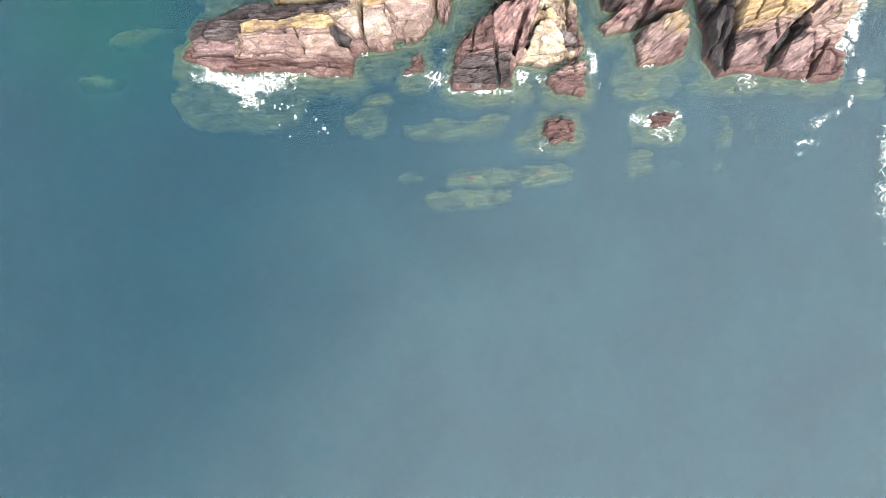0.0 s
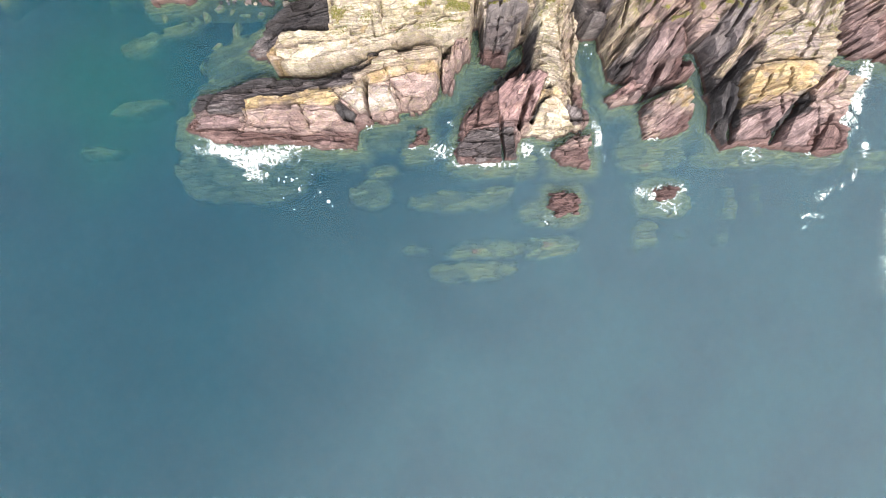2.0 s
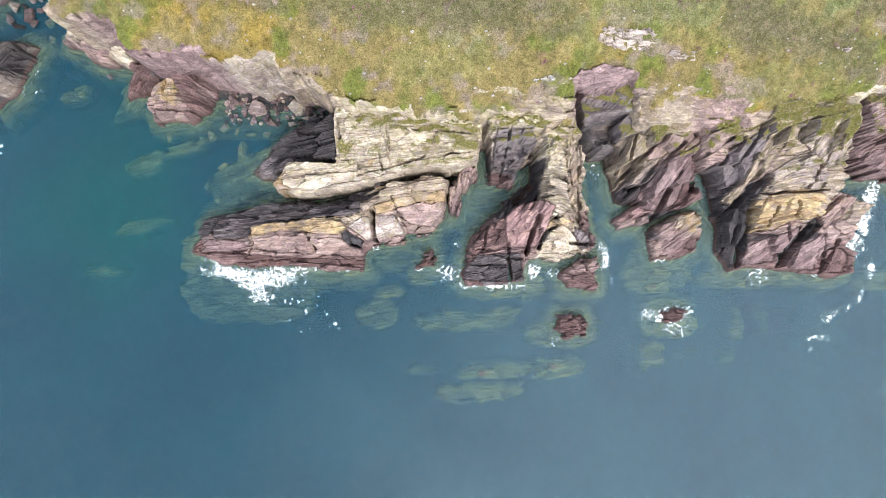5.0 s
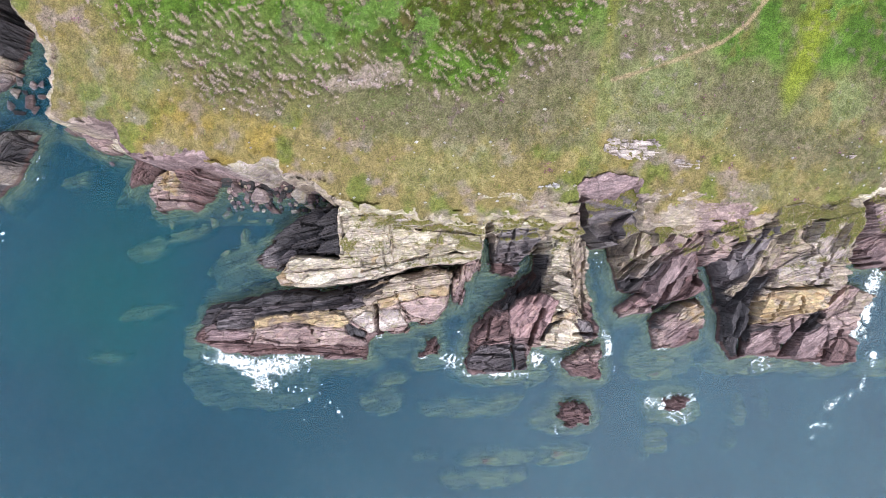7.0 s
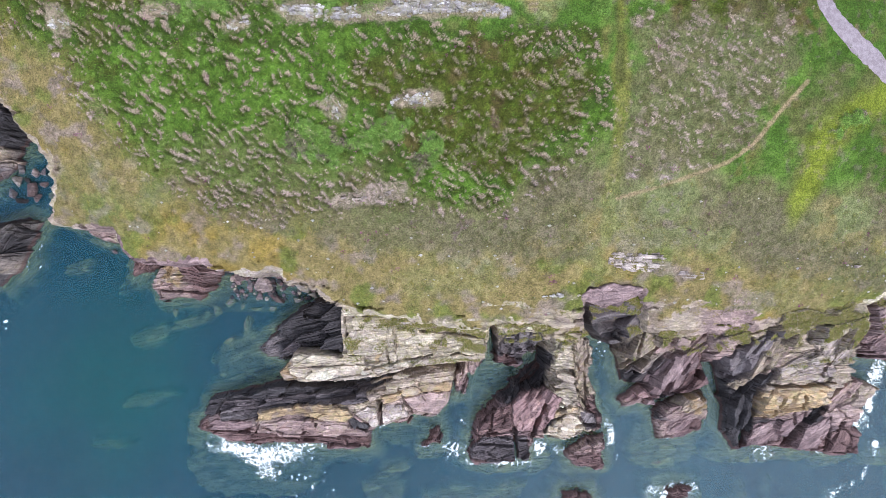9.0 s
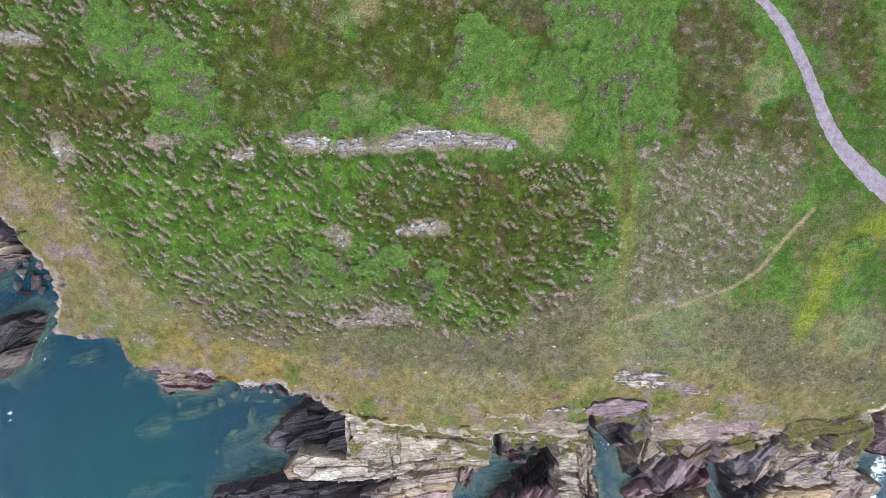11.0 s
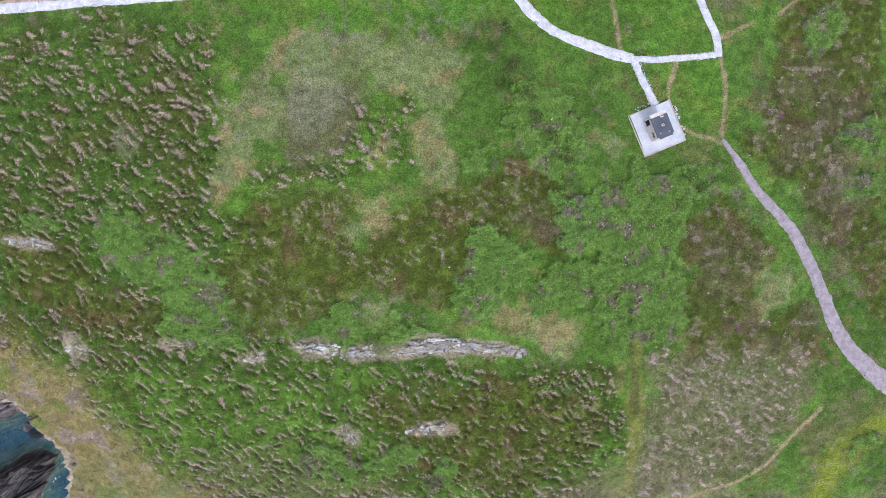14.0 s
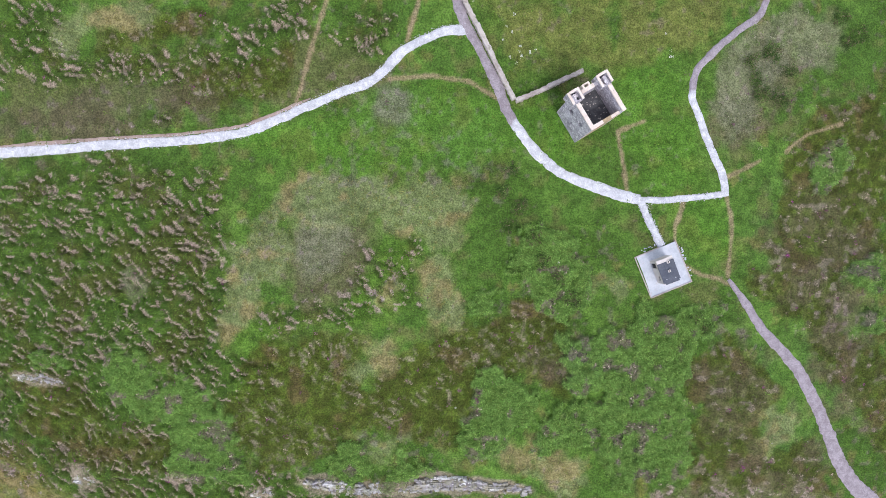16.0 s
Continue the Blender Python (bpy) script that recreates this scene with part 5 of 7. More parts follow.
rock("rock_spur", [(-2.4, 60.0), (0.3, 62.9), (3.9, 64.1), (3.6, 60.8), (0.5, 57.6), (-0.1, 53.3), (-2.4, 53.0), (-2.6, 56.6)],
     [(1.1, 62.4, 8, 'K'), (-0.9, 59.2, 6, 'K'), (-1.2, 54.4, 2.5, 'M')],
     "dusky red sandstone spur beside the pale ridge", 80, 1.0, 2.0, 0.8, seed=33)
rock("arch_cliff", [(3.8, 70.5), (5.2, 73.5), (14.4, 73.5), (17.3, 70.3), (16.5, 64.6), (14.1, 63.2), (10.5, 59.7), (6.3, 59.5), (5.6, 63.8)],
     [(6.3, 70.0, 18.5, 'P'), (13.5, 69.8, 18.5, 'P'), (7.9, 68.6, 18, 'G'), (12.1, 68.4, 17.5, 'T'), (9.7, 67.4, 15.5, 'G'), (6.7, 64.3, 8, 'G'),
        (11.8, 64.9, 8, 'G'), (9.4, 62.0, 4.5, 'G'), (7.8, 60.5, 2.5, 'R'), (15.4, 66.4, 13, 'T')],
     "purple-grey cliff face with a pale capping ledge", 4, 1.2, 3.0, 0.6, category="cliff", seed=43,
     faces=[
        ('C', 2, 0.3, 0.5, [(5, 69.6), (6.8, 70.6), (14.2, 70.4), (14.4, 68.8), (5.8, 68)]),
        ('G', 8, 0.15, 0, [(6.8, 68), (13.3, 68.5), (14.6, 66.3), (12.8, 64.3), (8.6, 62), (6.8, 62.7)]),
        ('L', 5, 0.5, 0.2, [(4, 67.6), (6.7, 67.9), (6.5, 64.7), (5.5, 61.6), (4.9, 64.7)]),
        # two cave mouths, sunk and painted with their own darkness
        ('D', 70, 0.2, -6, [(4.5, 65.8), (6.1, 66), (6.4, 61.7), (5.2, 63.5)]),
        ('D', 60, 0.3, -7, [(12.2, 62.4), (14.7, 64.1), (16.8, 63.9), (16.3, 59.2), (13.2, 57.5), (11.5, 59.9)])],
     clefts=[(5.2, 67.1, 4.7, 60.2, 1.9, 14), (15.2, 65.4, 12.4, 61.5, 2.2, 9), (9.4, 68.4, 8.6, 61.5, 0.5, 2)])
rock("rock_fin", [(15.6, 68.9), (15.1, 60.3), (11.7, 57.8), (6.0, 53.0), (2.2, 47.0), (0.7, 41.1), (1.7, 38.5), (9.8, 38.7), (13.7, 39.4), (14.3, 44.4), (17.0, 44.2),
        (21.8, 43.8), (26.9, 45.1), (29.0, 47.6), (27.8, 50.6), (26.3, 55.4), (25.7, 61.4), (23.8, 67.0), (20.7, 72.9), (16.6, 72.3)],
     [(18.3, 67.8, 17.5, 'T'), (17.8, 64.7, 15.5, 'P'), (17.9, 60.5, 13, 'T'), (17.9, 56.1, 11, 'P'), (18.2, 53.2, 9.8, 'T'), (18.3, 50.1, 8.8, 'O'),
        (18.0, 45.5, 2.6, 'P'), (23.6, 45.5, 2.6, 'P'), (20.6, 47.8, 6, 'P'), (25.9, 49.2, 3, 'R'), (24.1, 58.0, 5, 'T'), (21.3, 63.7, 11, 'T'),
        (16.1, 61.5, 9, 'D'), (15.2, 58.0, 4, 'D'), (13.6, 55.6, 3.5, 'D'), (15.1, 53.6, 8, 'K'), (12.4, 53.0, 7.5, 'K'), (14.5, 47.7, 5, 'R'),
        (9.1, 51.3, 6.5, 'M'), (9.9, 46.5, 5, 'M'), (5.9, 47.6, 4.5, 'R'), (3.7, 45.1, 3, 'R'), (3.7, 40.8, 2, 'R'), (6.7, 40.2, 2, 'G'), (11.4, 40.8, 2, 'R'),
        (8.9, 54.4, 3, 'D')],
     "tall pale and red sandstone fin with arched beds between inlets", 0, 1.5, 3.0, 1.0, fold=(18.0, 0.07), split=12.0, seed=53,
     faces=[
        # shaded north-west slope of the fin, shade put into the colour
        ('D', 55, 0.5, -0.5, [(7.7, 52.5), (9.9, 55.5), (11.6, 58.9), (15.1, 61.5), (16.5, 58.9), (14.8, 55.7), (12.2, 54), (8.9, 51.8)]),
        ('P', 0, 0.9, 0.3, [(17.8, 69.4), (20.3, 69.4), (20.7, 60.5), (21.7, 54), (19.3, 52.2), (16.3, 53.4), (15.9, 57.2), (16.8, 63.7)]),
        ('T', 70, 0.8, -0.6, [(21, 67.1), (23.2, 66.5), (24.4, 55.9), (25.1, 48.7), (22.6, 53.7), (21.6, 60.4)]),
        ('F', 35, 0.2, 0.4, [(9.1, 52.2), (10.8, 54.6), (16, 56.1), (18.8, 54.7), (17.3, 50.4), (15.4, 46.7), (9.7, 46.5), (8.9, 49.9)]),
        ('R', 15, 0.7, 0, [(2.8, 47.3), (5.9, 50.8), (9.2, 52.4), (9.6, 46.2), (2.4, 45)]),
        ('B', 8, 0.9, 0, [(0.6, 41.2), (3.5, 45), (12.6, 45.4), (13.4, 39.7), (1.1, 39.6)]),
        # cleft beside the pale wedge, shade painted in
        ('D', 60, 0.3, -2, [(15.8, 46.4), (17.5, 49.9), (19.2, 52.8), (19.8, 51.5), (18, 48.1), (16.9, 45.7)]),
        ('C', 4, 0.2, 0.5, [(16.1, 45.5), (17.8, 49.6), (20.4, 51.2), (22.6, 50.1), (24.7, 46), (20.6, 45.4)]),
        ('O', 4, 0.2, 0.2, [(17.5, 51.4), (20.2, 52.3), (22.4, 51.8), (22.9, 50.3), (19.9, 51), (17.2, 50.1)]),
        ('G', 60, 0.5, 0, [(23.3, 50.8), (26.6, 49.6), (27.5, 47.1), (25.2, 46.1), (24, 48.2)])],
     clefts=[(15.8, 52.6, 13.7, 45.3, 1.1, 4), (10.0, 47.4, 10.9, 39.3, 0.9, 3), (5.9, 51.0, 5.0, 46.4, 0.6, 1.5), (15.0, 59.1, 11.7, 55.7, 2.0, 3.5),
        (22.6, 47.4, 28.0, 47.2, 0.8, 2.5), (21.8, 55.8, 25.2, 51.2, 0.6, 1.5), (7.2, 45.1, 13.0, 44.1, 0.6, 1.2), (2.0, 43.2, 9.6, 42.8, 0.6, 1)])
rock("sea_rock", [(21.3, 41.1), (22.8, 37.7), (28.7, 37.9), (29.0, 44.6), (26.0, 44.4), (23.0, 42.2)],
     [(26.3, 43.8, 3.6, 'K'), (23.6, 40.5, 2.5, 'R'), (26.5, 39.7, 2.6, 'R'), (23.5, 42.0, 3, 'K')],
     "square dark red rock block at the foot of the fin", 6, 0.9, 2.6, 0.5, seed=63)
rock("rock_slope", [(28.8, 69.1), (33.1, 74.2), (43.9, 72.4), (47.6, 62.6), (49.5, 56.3), (44.7, 53.9), (39.9, 51.6), (33.2, 50.8), (32.4, 52.4), (37.5, 55.6),
        (33.0, 55.9), (31.9, 60.2), (30.5, 64.9)],
     [(31.5, 67.7, 15, 'G'), (36.1, 68.7, 17, 'T'), (39.4, 68.4, 16.5, 'T'), (43.5, 67.4, 15.5, 'K'), (31.5, 63.7, 8, 'G'), (33.5, 60.3, 5, 'G'),
        (36.1, 63.2, 11, 'T'), (33.9, 65.3, 12.5, 'K'), (38.6, 59.8, 7, 'G'), (34.3, 61.5, 8, 'K'), (34.0, 52.4, 1.6, 'K'), (37.9, 55.7, 5.5, 'M'),
        (41.7, 61.5, 10.5, 'M'), (42.4, 64.8, 13, 'K'), (46.3, 59.8, 7, 'R'), (44.3, 56.8, 4, 'R'), (33.3, 56.9, 2, 'D')],
     "slanting dusky red sandstone slabs above a narrow inlet", 42, 2.2, 5.0, 0.7, category="cliff", split=10.0, seed=73, rough=0.7,
     faces=[
        # cave corner of the inlet, shade painted as dark stone
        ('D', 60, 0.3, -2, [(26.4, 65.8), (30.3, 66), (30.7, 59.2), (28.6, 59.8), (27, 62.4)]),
        ('T', 52, 0.8, 0.3, [(29, 60.7), (30.1, 66.5), (33.9, 68.1), (37.4, 67), (37.7, 63.5), (32.7, 58.5), (29.6, 57.4)]),
        ('F', 35, 0.2, 0.6, [(31.8, 52.2), (37.1, 56.6), (42.7, 59.1), (40.8, 55.7), (38.3, 53.1), (33, 51.5)]),
        ('M', 55, 0.5, 0.3, [(37.5, 59.1), (40.6, 63.5), (45.8, 66.1), (46.5, 60.6), (44.7, 56), (41.9, 53.8), (37.4, 53.8), (36.6, 55.8)]),
        # slot above the wedge rock, its shade given as dark stone
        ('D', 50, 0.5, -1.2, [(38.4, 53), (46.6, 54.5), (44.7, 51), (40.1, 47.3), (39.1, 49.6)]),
        ('K', 50, 0.4, 0.3, [(36.2, 66.9), (40, 67.4), (43.3, 66.4), (38.9, 63.9), (36.5, 63.2)])],
     clefts=[(43.1, 58.5, 39.6, 52.4, 1.6, 4), (42.9, 66.5, 35.1, 58.2, 0.8, 2.5), (38.5, 67.1, 31.2, 58.2, 0.8, 2.5), (33.9, 69.2, 32.2, 61.5, 0.6, 2),
        (45.5, 64.8, 41.2, 58.1, 0.5, 1.5), (48.1, 66.0, 47.6, 58.0, 1.6, 8)])
rock("sea_rock", [(40.4, 44.1), (39.6, 49.4), (44.1, 53.2), (49.5, 54.7), (49.9, 50.6), (50.2, 45.3), (45.8, 44.1)],
     [(46.9, 52.3, 5.4, 'O'), (44.8, 53.2, 6, 'T'), (42.4, 50.4, 4.4, 'K'), (40.7, 49.0, 1.5, 'D'), (41.2, 46.1, 2.2, 'K'), (45.2, 48.0, 3, 'M'),
        (47.8, 45.8, 1.5, 'R')],
     "wedge-shaped pink sandstone rock with an ochre top", 35, 1.0, 3.0, 0.7, seed=83)
rock("rock_promontory", [(51.1, 56.0), (54.0, 50.6), (54.0, 45.8), (56.6, 40.8), (60.2, 42.0), (66.2, 42.0), (74.6, 41.3), (77.6, 40.0), (81.8, 41.3), (82.7, 45.8),
        (80.6, 47.0), (82.1, 50.5), (85.5, 55.3), (77.3, 58.6), (74.5, 71.5), (72.7, 76.3), (58.9, 74.5), (48.1, 72.5), (43.2, 71.1), (47.0, 61.5)],
     [(45.9, 67.3, 16, 'K'), (49.3, 68.3, 17.5, 'G'), (59.1, 69.6, 18.5, 'T'), (69.4, 70.3, 18.5, 'T'), (69.2, 63.7, 14, 'T'), (70.6, 59.3, 11, 'T'),
        (63.7, 60.4, 12.5, 'T'), (58.3, 61.5, 12.5, 'K'), (53.5, 61.5, 9, 'G'), (51.1, 59.0, 0.5, 'D'), (52.3, 56.1, 3, 'D'), (54.2, 51.1, 5, 'D'),
        (57.3, 55.8, 7, 'G'), (49.3, 63.7, 12, 'K'), (53.7, 65.8, 15, 'T'), (55.8, 61.5, 11, 'G'), (59.8, 53.2, 9.5, 'O'), (64.6, 54.9, 10.8, 'O'),
        (70.8, 53.0, 8, 'O'), (77.7, 53.9, 4.5, 'T'), (60.6, 49.6, 7, 'K'), (65.2, 48.3, 6, 'K'), (71.3, 50.4, 4.5, 'D'), (72.1, 46.3, 4, 'M'),
        (76.8, 50.9, 4, 'K'), (56.2, 43.7, 2, 'R'), (59.8, 44.4, 3, 'R'), (65.1, 43.9, 2, 'R'), (78.0, 44.1, 3, 'R'), (75.0, 42.1, 1.2, 'R'),
        (60.5, 48.5, 3, 'D')],
     "broad jointed sandstone promontory with ochre lichen on top", 4, 1.6, 3.6, 0.9, fold=(66.0, 0.03), split=12.0, seed=93, rough=0.75,
     faces=[
        # deep cave, blackness painted on as well as sunk
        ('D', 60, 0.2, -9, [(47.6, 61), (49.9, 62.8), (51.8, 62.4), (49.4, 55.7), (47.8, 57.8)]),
        ('K', 30, 0.3, 0.5, [(44.3, 66.4), (50.1, 68.7), (53.7, 69.3), (49.5, 64.9), (44.8, 62.2)]),
        ('G', 58, 0.15, 0, [(48.7, 57.3), (51.6, 64.8), (57.5, 69), (58.2, 64.8), (54.9, 59.3), (51.5, 54.9), (47.6, 55.4)]),
        ('T', 56, 0.9, 0.5, [(56.9, 63.7), (59.3, 68), (62.8, 69.3), (61.4, 64.8), (58.2, 60.4), (54.9, 55.1), (53.4, 55.9)]),
        # recess between ribs, shade painted into the stone colour
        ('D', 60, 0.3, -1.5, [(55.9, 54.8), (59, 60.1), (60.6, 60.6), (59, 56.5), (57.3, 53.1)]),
        ('L', 12, 0.9, 0.3, [(60.2, 60.9), (65.8, 64.8), (70.4, 62.8), (71.4, 60.2), (70.3, 57), (65.8, 58.5), (60.4, 57.8)]),
        ('O', 5, 0.3, 0.6, [(58.8, 53.5), (60.7, 56.5), (67.3, 57.7), (71.9, 56.4), (71.2, 52.6), (66.1, 51.5), (63.4, 50.2), (59, 49.1)]),
        ('M', 35, 0.4, 0, [(59.5, 47.4), (66.3, 49.7), (69.2, 50.9), (67.1, 46.5), (65.2, 43.5), (58.5, 43)]),
        # slanting cleft, darkened in colour to imitate its shade
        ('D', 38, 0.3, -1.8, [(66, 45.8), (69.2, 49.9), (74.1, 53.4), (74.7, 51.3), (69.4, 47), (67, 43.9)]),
        ('M', 40, 0.5, 0, [(67.7, 43), (70.3, 46.7), (74.8, 49.5), (75.4, 46.3), (74.1, 42), (68.8, 42)]),
        ('D', 78, 0.8, 0, [(52.3, 46), (53.1, 52.6), (56.1, 54.7), (59.1, 50.9), (59.1, 46.3), (56.2, 41.4), (54.2, 43.7)]),
        ('R', 60, 0.6, 0, [(75.4, 45.9), (78.9, 46.3), (80.3, 44.7), (79.5, 41.2), (75.8, 41.2)]),
        ('K', 50, 0.7, 0.2, [(73.7, 53.3), (77.1, 57.8), (81.9, 57.1), (78.4, 52.8), (74.3, 50.1)]),
        ('L', 58, 0.8, 0.2, [(61.6, 68.7), (75, 71.9), (74.9, 66.8), (71.9, 61.5), (69.3, 61.7), (65.4, 65.8)])],
     clefts=[(50.6, 61.4, 52.6, 53.8, 2.6, 9), (58.5, 53.9, 57.9, 42.9, 1.6, 5), (75.0, 55.1, 70.9, 51.1, 1.0, 5), (72.2, 51.0, 66.5, 42.8, 1.3, 4),
        (77.9, 47.9, 75.3, 40.8, 1.0, 3), (65.6, 55.3, 66.9, 48.0, 0.6, 3), (62.4, 54.2, 61.3, 50.8, 0.5, 2), (59.6, 60.3, 53.3, 51.3, 1.6, 3.5),
        (53.6, 67.0, 50.3, 61.5, 0.8, 2.5), (56.4, 69.0, 54.2, 62.6, 0.8, 3), (59.6, 56.8, 71.8, 57.6, 0.6, 2), (71.0, 66.9, 68.2, 58.3, 0.7, 2.5),
        (77.8, 56.8, 74.4, 53.4, 0.8, 2.5), (56.4, 50.9, 54.0, 42.7, 0.6, 1.5)])
rock("cliff_face", [(82.6, 61.3), (90.2, 60.1), (101.3, 60.6), (88.5, 78.5), (76.1, 77.3), (74.1, 74.7), (77.7, 65.9)],
     [(76.4, 70.5, 16, 'M'), (82.2, 72.9, 18, 'T'), (81.4, 63.7, 6, 'M'), (89.4, 63.1, 6, 'R')],
     "dark red cliff face above breaking waves", 30, 1.3, 3.5, 1.0, category="cliff", seed=103)
rock("gully_slab", [(21.6, 74.4), (21.4, 79.5), (31.7, 79.7), (33.0, 76.7), (33.6, 73.4), (37.1, 67.1), (33.2, 65.5), (27.3, 65.0), (23.2, 69.0)],
     [(23.4, 76.8, 21.8, 'M'), (29.4, 76.8, 21.6, 'M'), (21.8, 75.2, 20.8, 'M'), (26.2, 74.9, 20.6, 'M'), (31.0, 75.5, 20.5, 'M'), (22.2, 72.9, 18.6, 'G'),
        (25.7, 73.1, 18.8, 'G'), (28.6, 73.6, 19.2, 'G'), (31.1, 73.0, 19, 'S'), (31.7, 74.3, 19.6, 'S'), (31.1, 71.4, 17, 'S'), (20.1, 73.7, 18.6, 'S'),
        (21.9, 71.6, 17.2, 'G'), (25.6, 71.9, 17.2, 'G'), (28.6, 72.3, 17.8, 'G'), (22.9, 70.2, 15.5, 'G'), (25.5, 70.7, 15.8, 'G'), (28.6, 71.2, 16, 'G'),
        (33.1, 73.7, 19, 'W'), (34.0, 71.5, 17, 'W'), (24.3, 69.1, 12, 'D'), (27.9, 69.0, 11, 'T'), (30.7, 69.5, 12.5, 'G'), (33.4, 69.2, 11, 'L'),
        (27.0, 67.7, 8, 'G'), (28.9, 66.1, 3, 'D'), (31.1, 67.7, 7.5, 'D'), (34.7, 67.1, 7, 'G')],
     "mauve bedding slab at the head of a dark gully", 8, 4.5, 7.0, 0.5, rough=0.22, category="cliff", seed=113)
rock("sea_rock", [(20.0, 29.5), (20.6, 32.2), (26.1, 32.8), (26.7, 28.1), (22.4, 27.6)],
     [(24.6, 32.9, 3.2, 'R'), (21.5, 30.7, 1.5, 'R'), (23.8, 28.9, 1.5, 'R')],
     "square dark red rock standing alone in the sea", 5, 0.6, 1.8, 0.5, seed=123)
rock("sea_rock", [(41.9, 33.2), (44.5, 34.2), (47.6, 33.3), (46.9, 31.1), (43.3, 30.6)],
     [(43.9, 33.1, 1.6, 'R')],
     "low dark red rock ringed with white foam", 5, 0.6, 1.4, 0.6, seed=133)
rock("sea_rock", [(-8.8, 42.3), (-7.2, 45.1), (-5.5, 46.2), (-4.9, 44.4), (-5.6, 42.4)],
     [(-5.9, 45.6, 2.6, 'R'), (-7.3, 43.4, 1, 'R')],
     "small pointed dark red rock in the sea", 10, 0.6, 1.4, 0.6, seed=143)
rock("rock_buttress", [(-65.8, 75.9), (-63.6, 73.0), (-56.2, 73.2), (-52.9, 75.6), (-50.5, 79.3), (-44.5, 80.1), (-45.3, 82.0), (-51.5, 84.5), (-58.3, 83.5), (-63.1, 80.1)],
     [(-53.0, 83.2, 13, 'K'), (-47.8, 81.3, 11, 'M'), (-62.1, 75.5, 4, 'K'), (-59.0, 77.4, 7, 'O'), (-54.5, 75.2, 4, 'R'), (-53.4, 79.4, 9.5, 'R'),
        (-58.4, 75.0, 3, 'K'), (-49.1, 79.8, 6, 'M')],
     "rounded dusky red sandstone buttress below the turf", -4, 0.8, 2.5, 1.2, fold=(-57.0, 0.05), category="cliff", seed=153,
     clefts=[(-59.4, 81.0, -60.5, 75.3, 0.6, 1.5), (-52.9, 81.8, -50.6, 75.6, 0.6, 1.5), (-62.6, 75.2, -55.1, 74.9, 0.4, 1)])
rock("rock_spur", [(-70.3, 77.7), (-68.5, 83.7), (-67.8, 85.0), (-59.0, 84.6), (-59.0, 81.9), (-66.0, 79.3)],
     [(-63.8, 82.7, 6, 'R'), (-67.2, 79.5, 2, 'R'), (-60.7, 83.1, 7, 'D')],
     "thin dark red rock spur reaching into the sea", 50, 0.7, 2.0, 0.9, category="cliff", seed=163)
rock("rock_slope", [(-84.4, 90.2), (-80.0, 91.0), (-67.9, 90.5), (-66.8, 86.5), (-65.5, 84.3), (-75.4, 85.3), (-80.3, 88.2)],
     [(-76.0, 90.1, 9, 'P'), (-69.8, 88.0, 8, 'P'), (-74.9, 86.4, 3, 'K'), (-80.8, 89.7, 3, 'K'), (-75.0, 88.1, 5, 'M')],
     "low pale pink bedded cliff below the turf edge", -12, 0.8, 3.0, 0.8, category="cliff", seed=173)
rock("sea_rock", [(-106.6, 76.5), (-98.2, 75.9), (-94.3, 78.1), (-92.5, 83.1), (-88.7, 89.4), (-92.3, 90.4), (-98.3, 88.0), (-106.6, 83.7)],
     [(-87.6, 88.1, 4, 'P'), (-88.8, 87.0, 5, 'D'), (-89.3, 82.2, 9, 'D'), (-93.7, 77.6, 6, 'G'), (-97.8, 79.6, 8, 'D'), (-91.2, 82.5, 4, 'D'),
        (-92.2, 78.7, 6.5, 'T'), (-90.9, 80.6, 9, 'D')],
     "tall dark slanting sea stack off the boulder cove", 48, 0.8, 3.0, 1.2, rough=1.5, category="sea stack", seed=183)
rock("cliff_face", [(-105.6, 95.2), (-98.4, 98.2), (-93.1, 103.7), (-91.1, 110.9), (-96.2, 120.7), (-105.9, 125.5)],
     [(-89.2, 107.9, 8, 'G'), (-93.6, 104.4, 5, 'D'), (-97.8, 100.0, 4, 'G'), (-87.4, 110.7, 12, 'D'), (-95.1, 107.5, 9, 'D'), (-89.5, 104.4, 5, 'M'),
        (-93.3, 108.3, 7, 'D'), (-92.7, 103.9, 3, 'G'), (-95.9, 103.2, 5, 'T')],
     "dark broken cliff above the boulder cove", 20, 1.0, 2.6, 1.2, rough=1.9, category="cliff", seed=193)

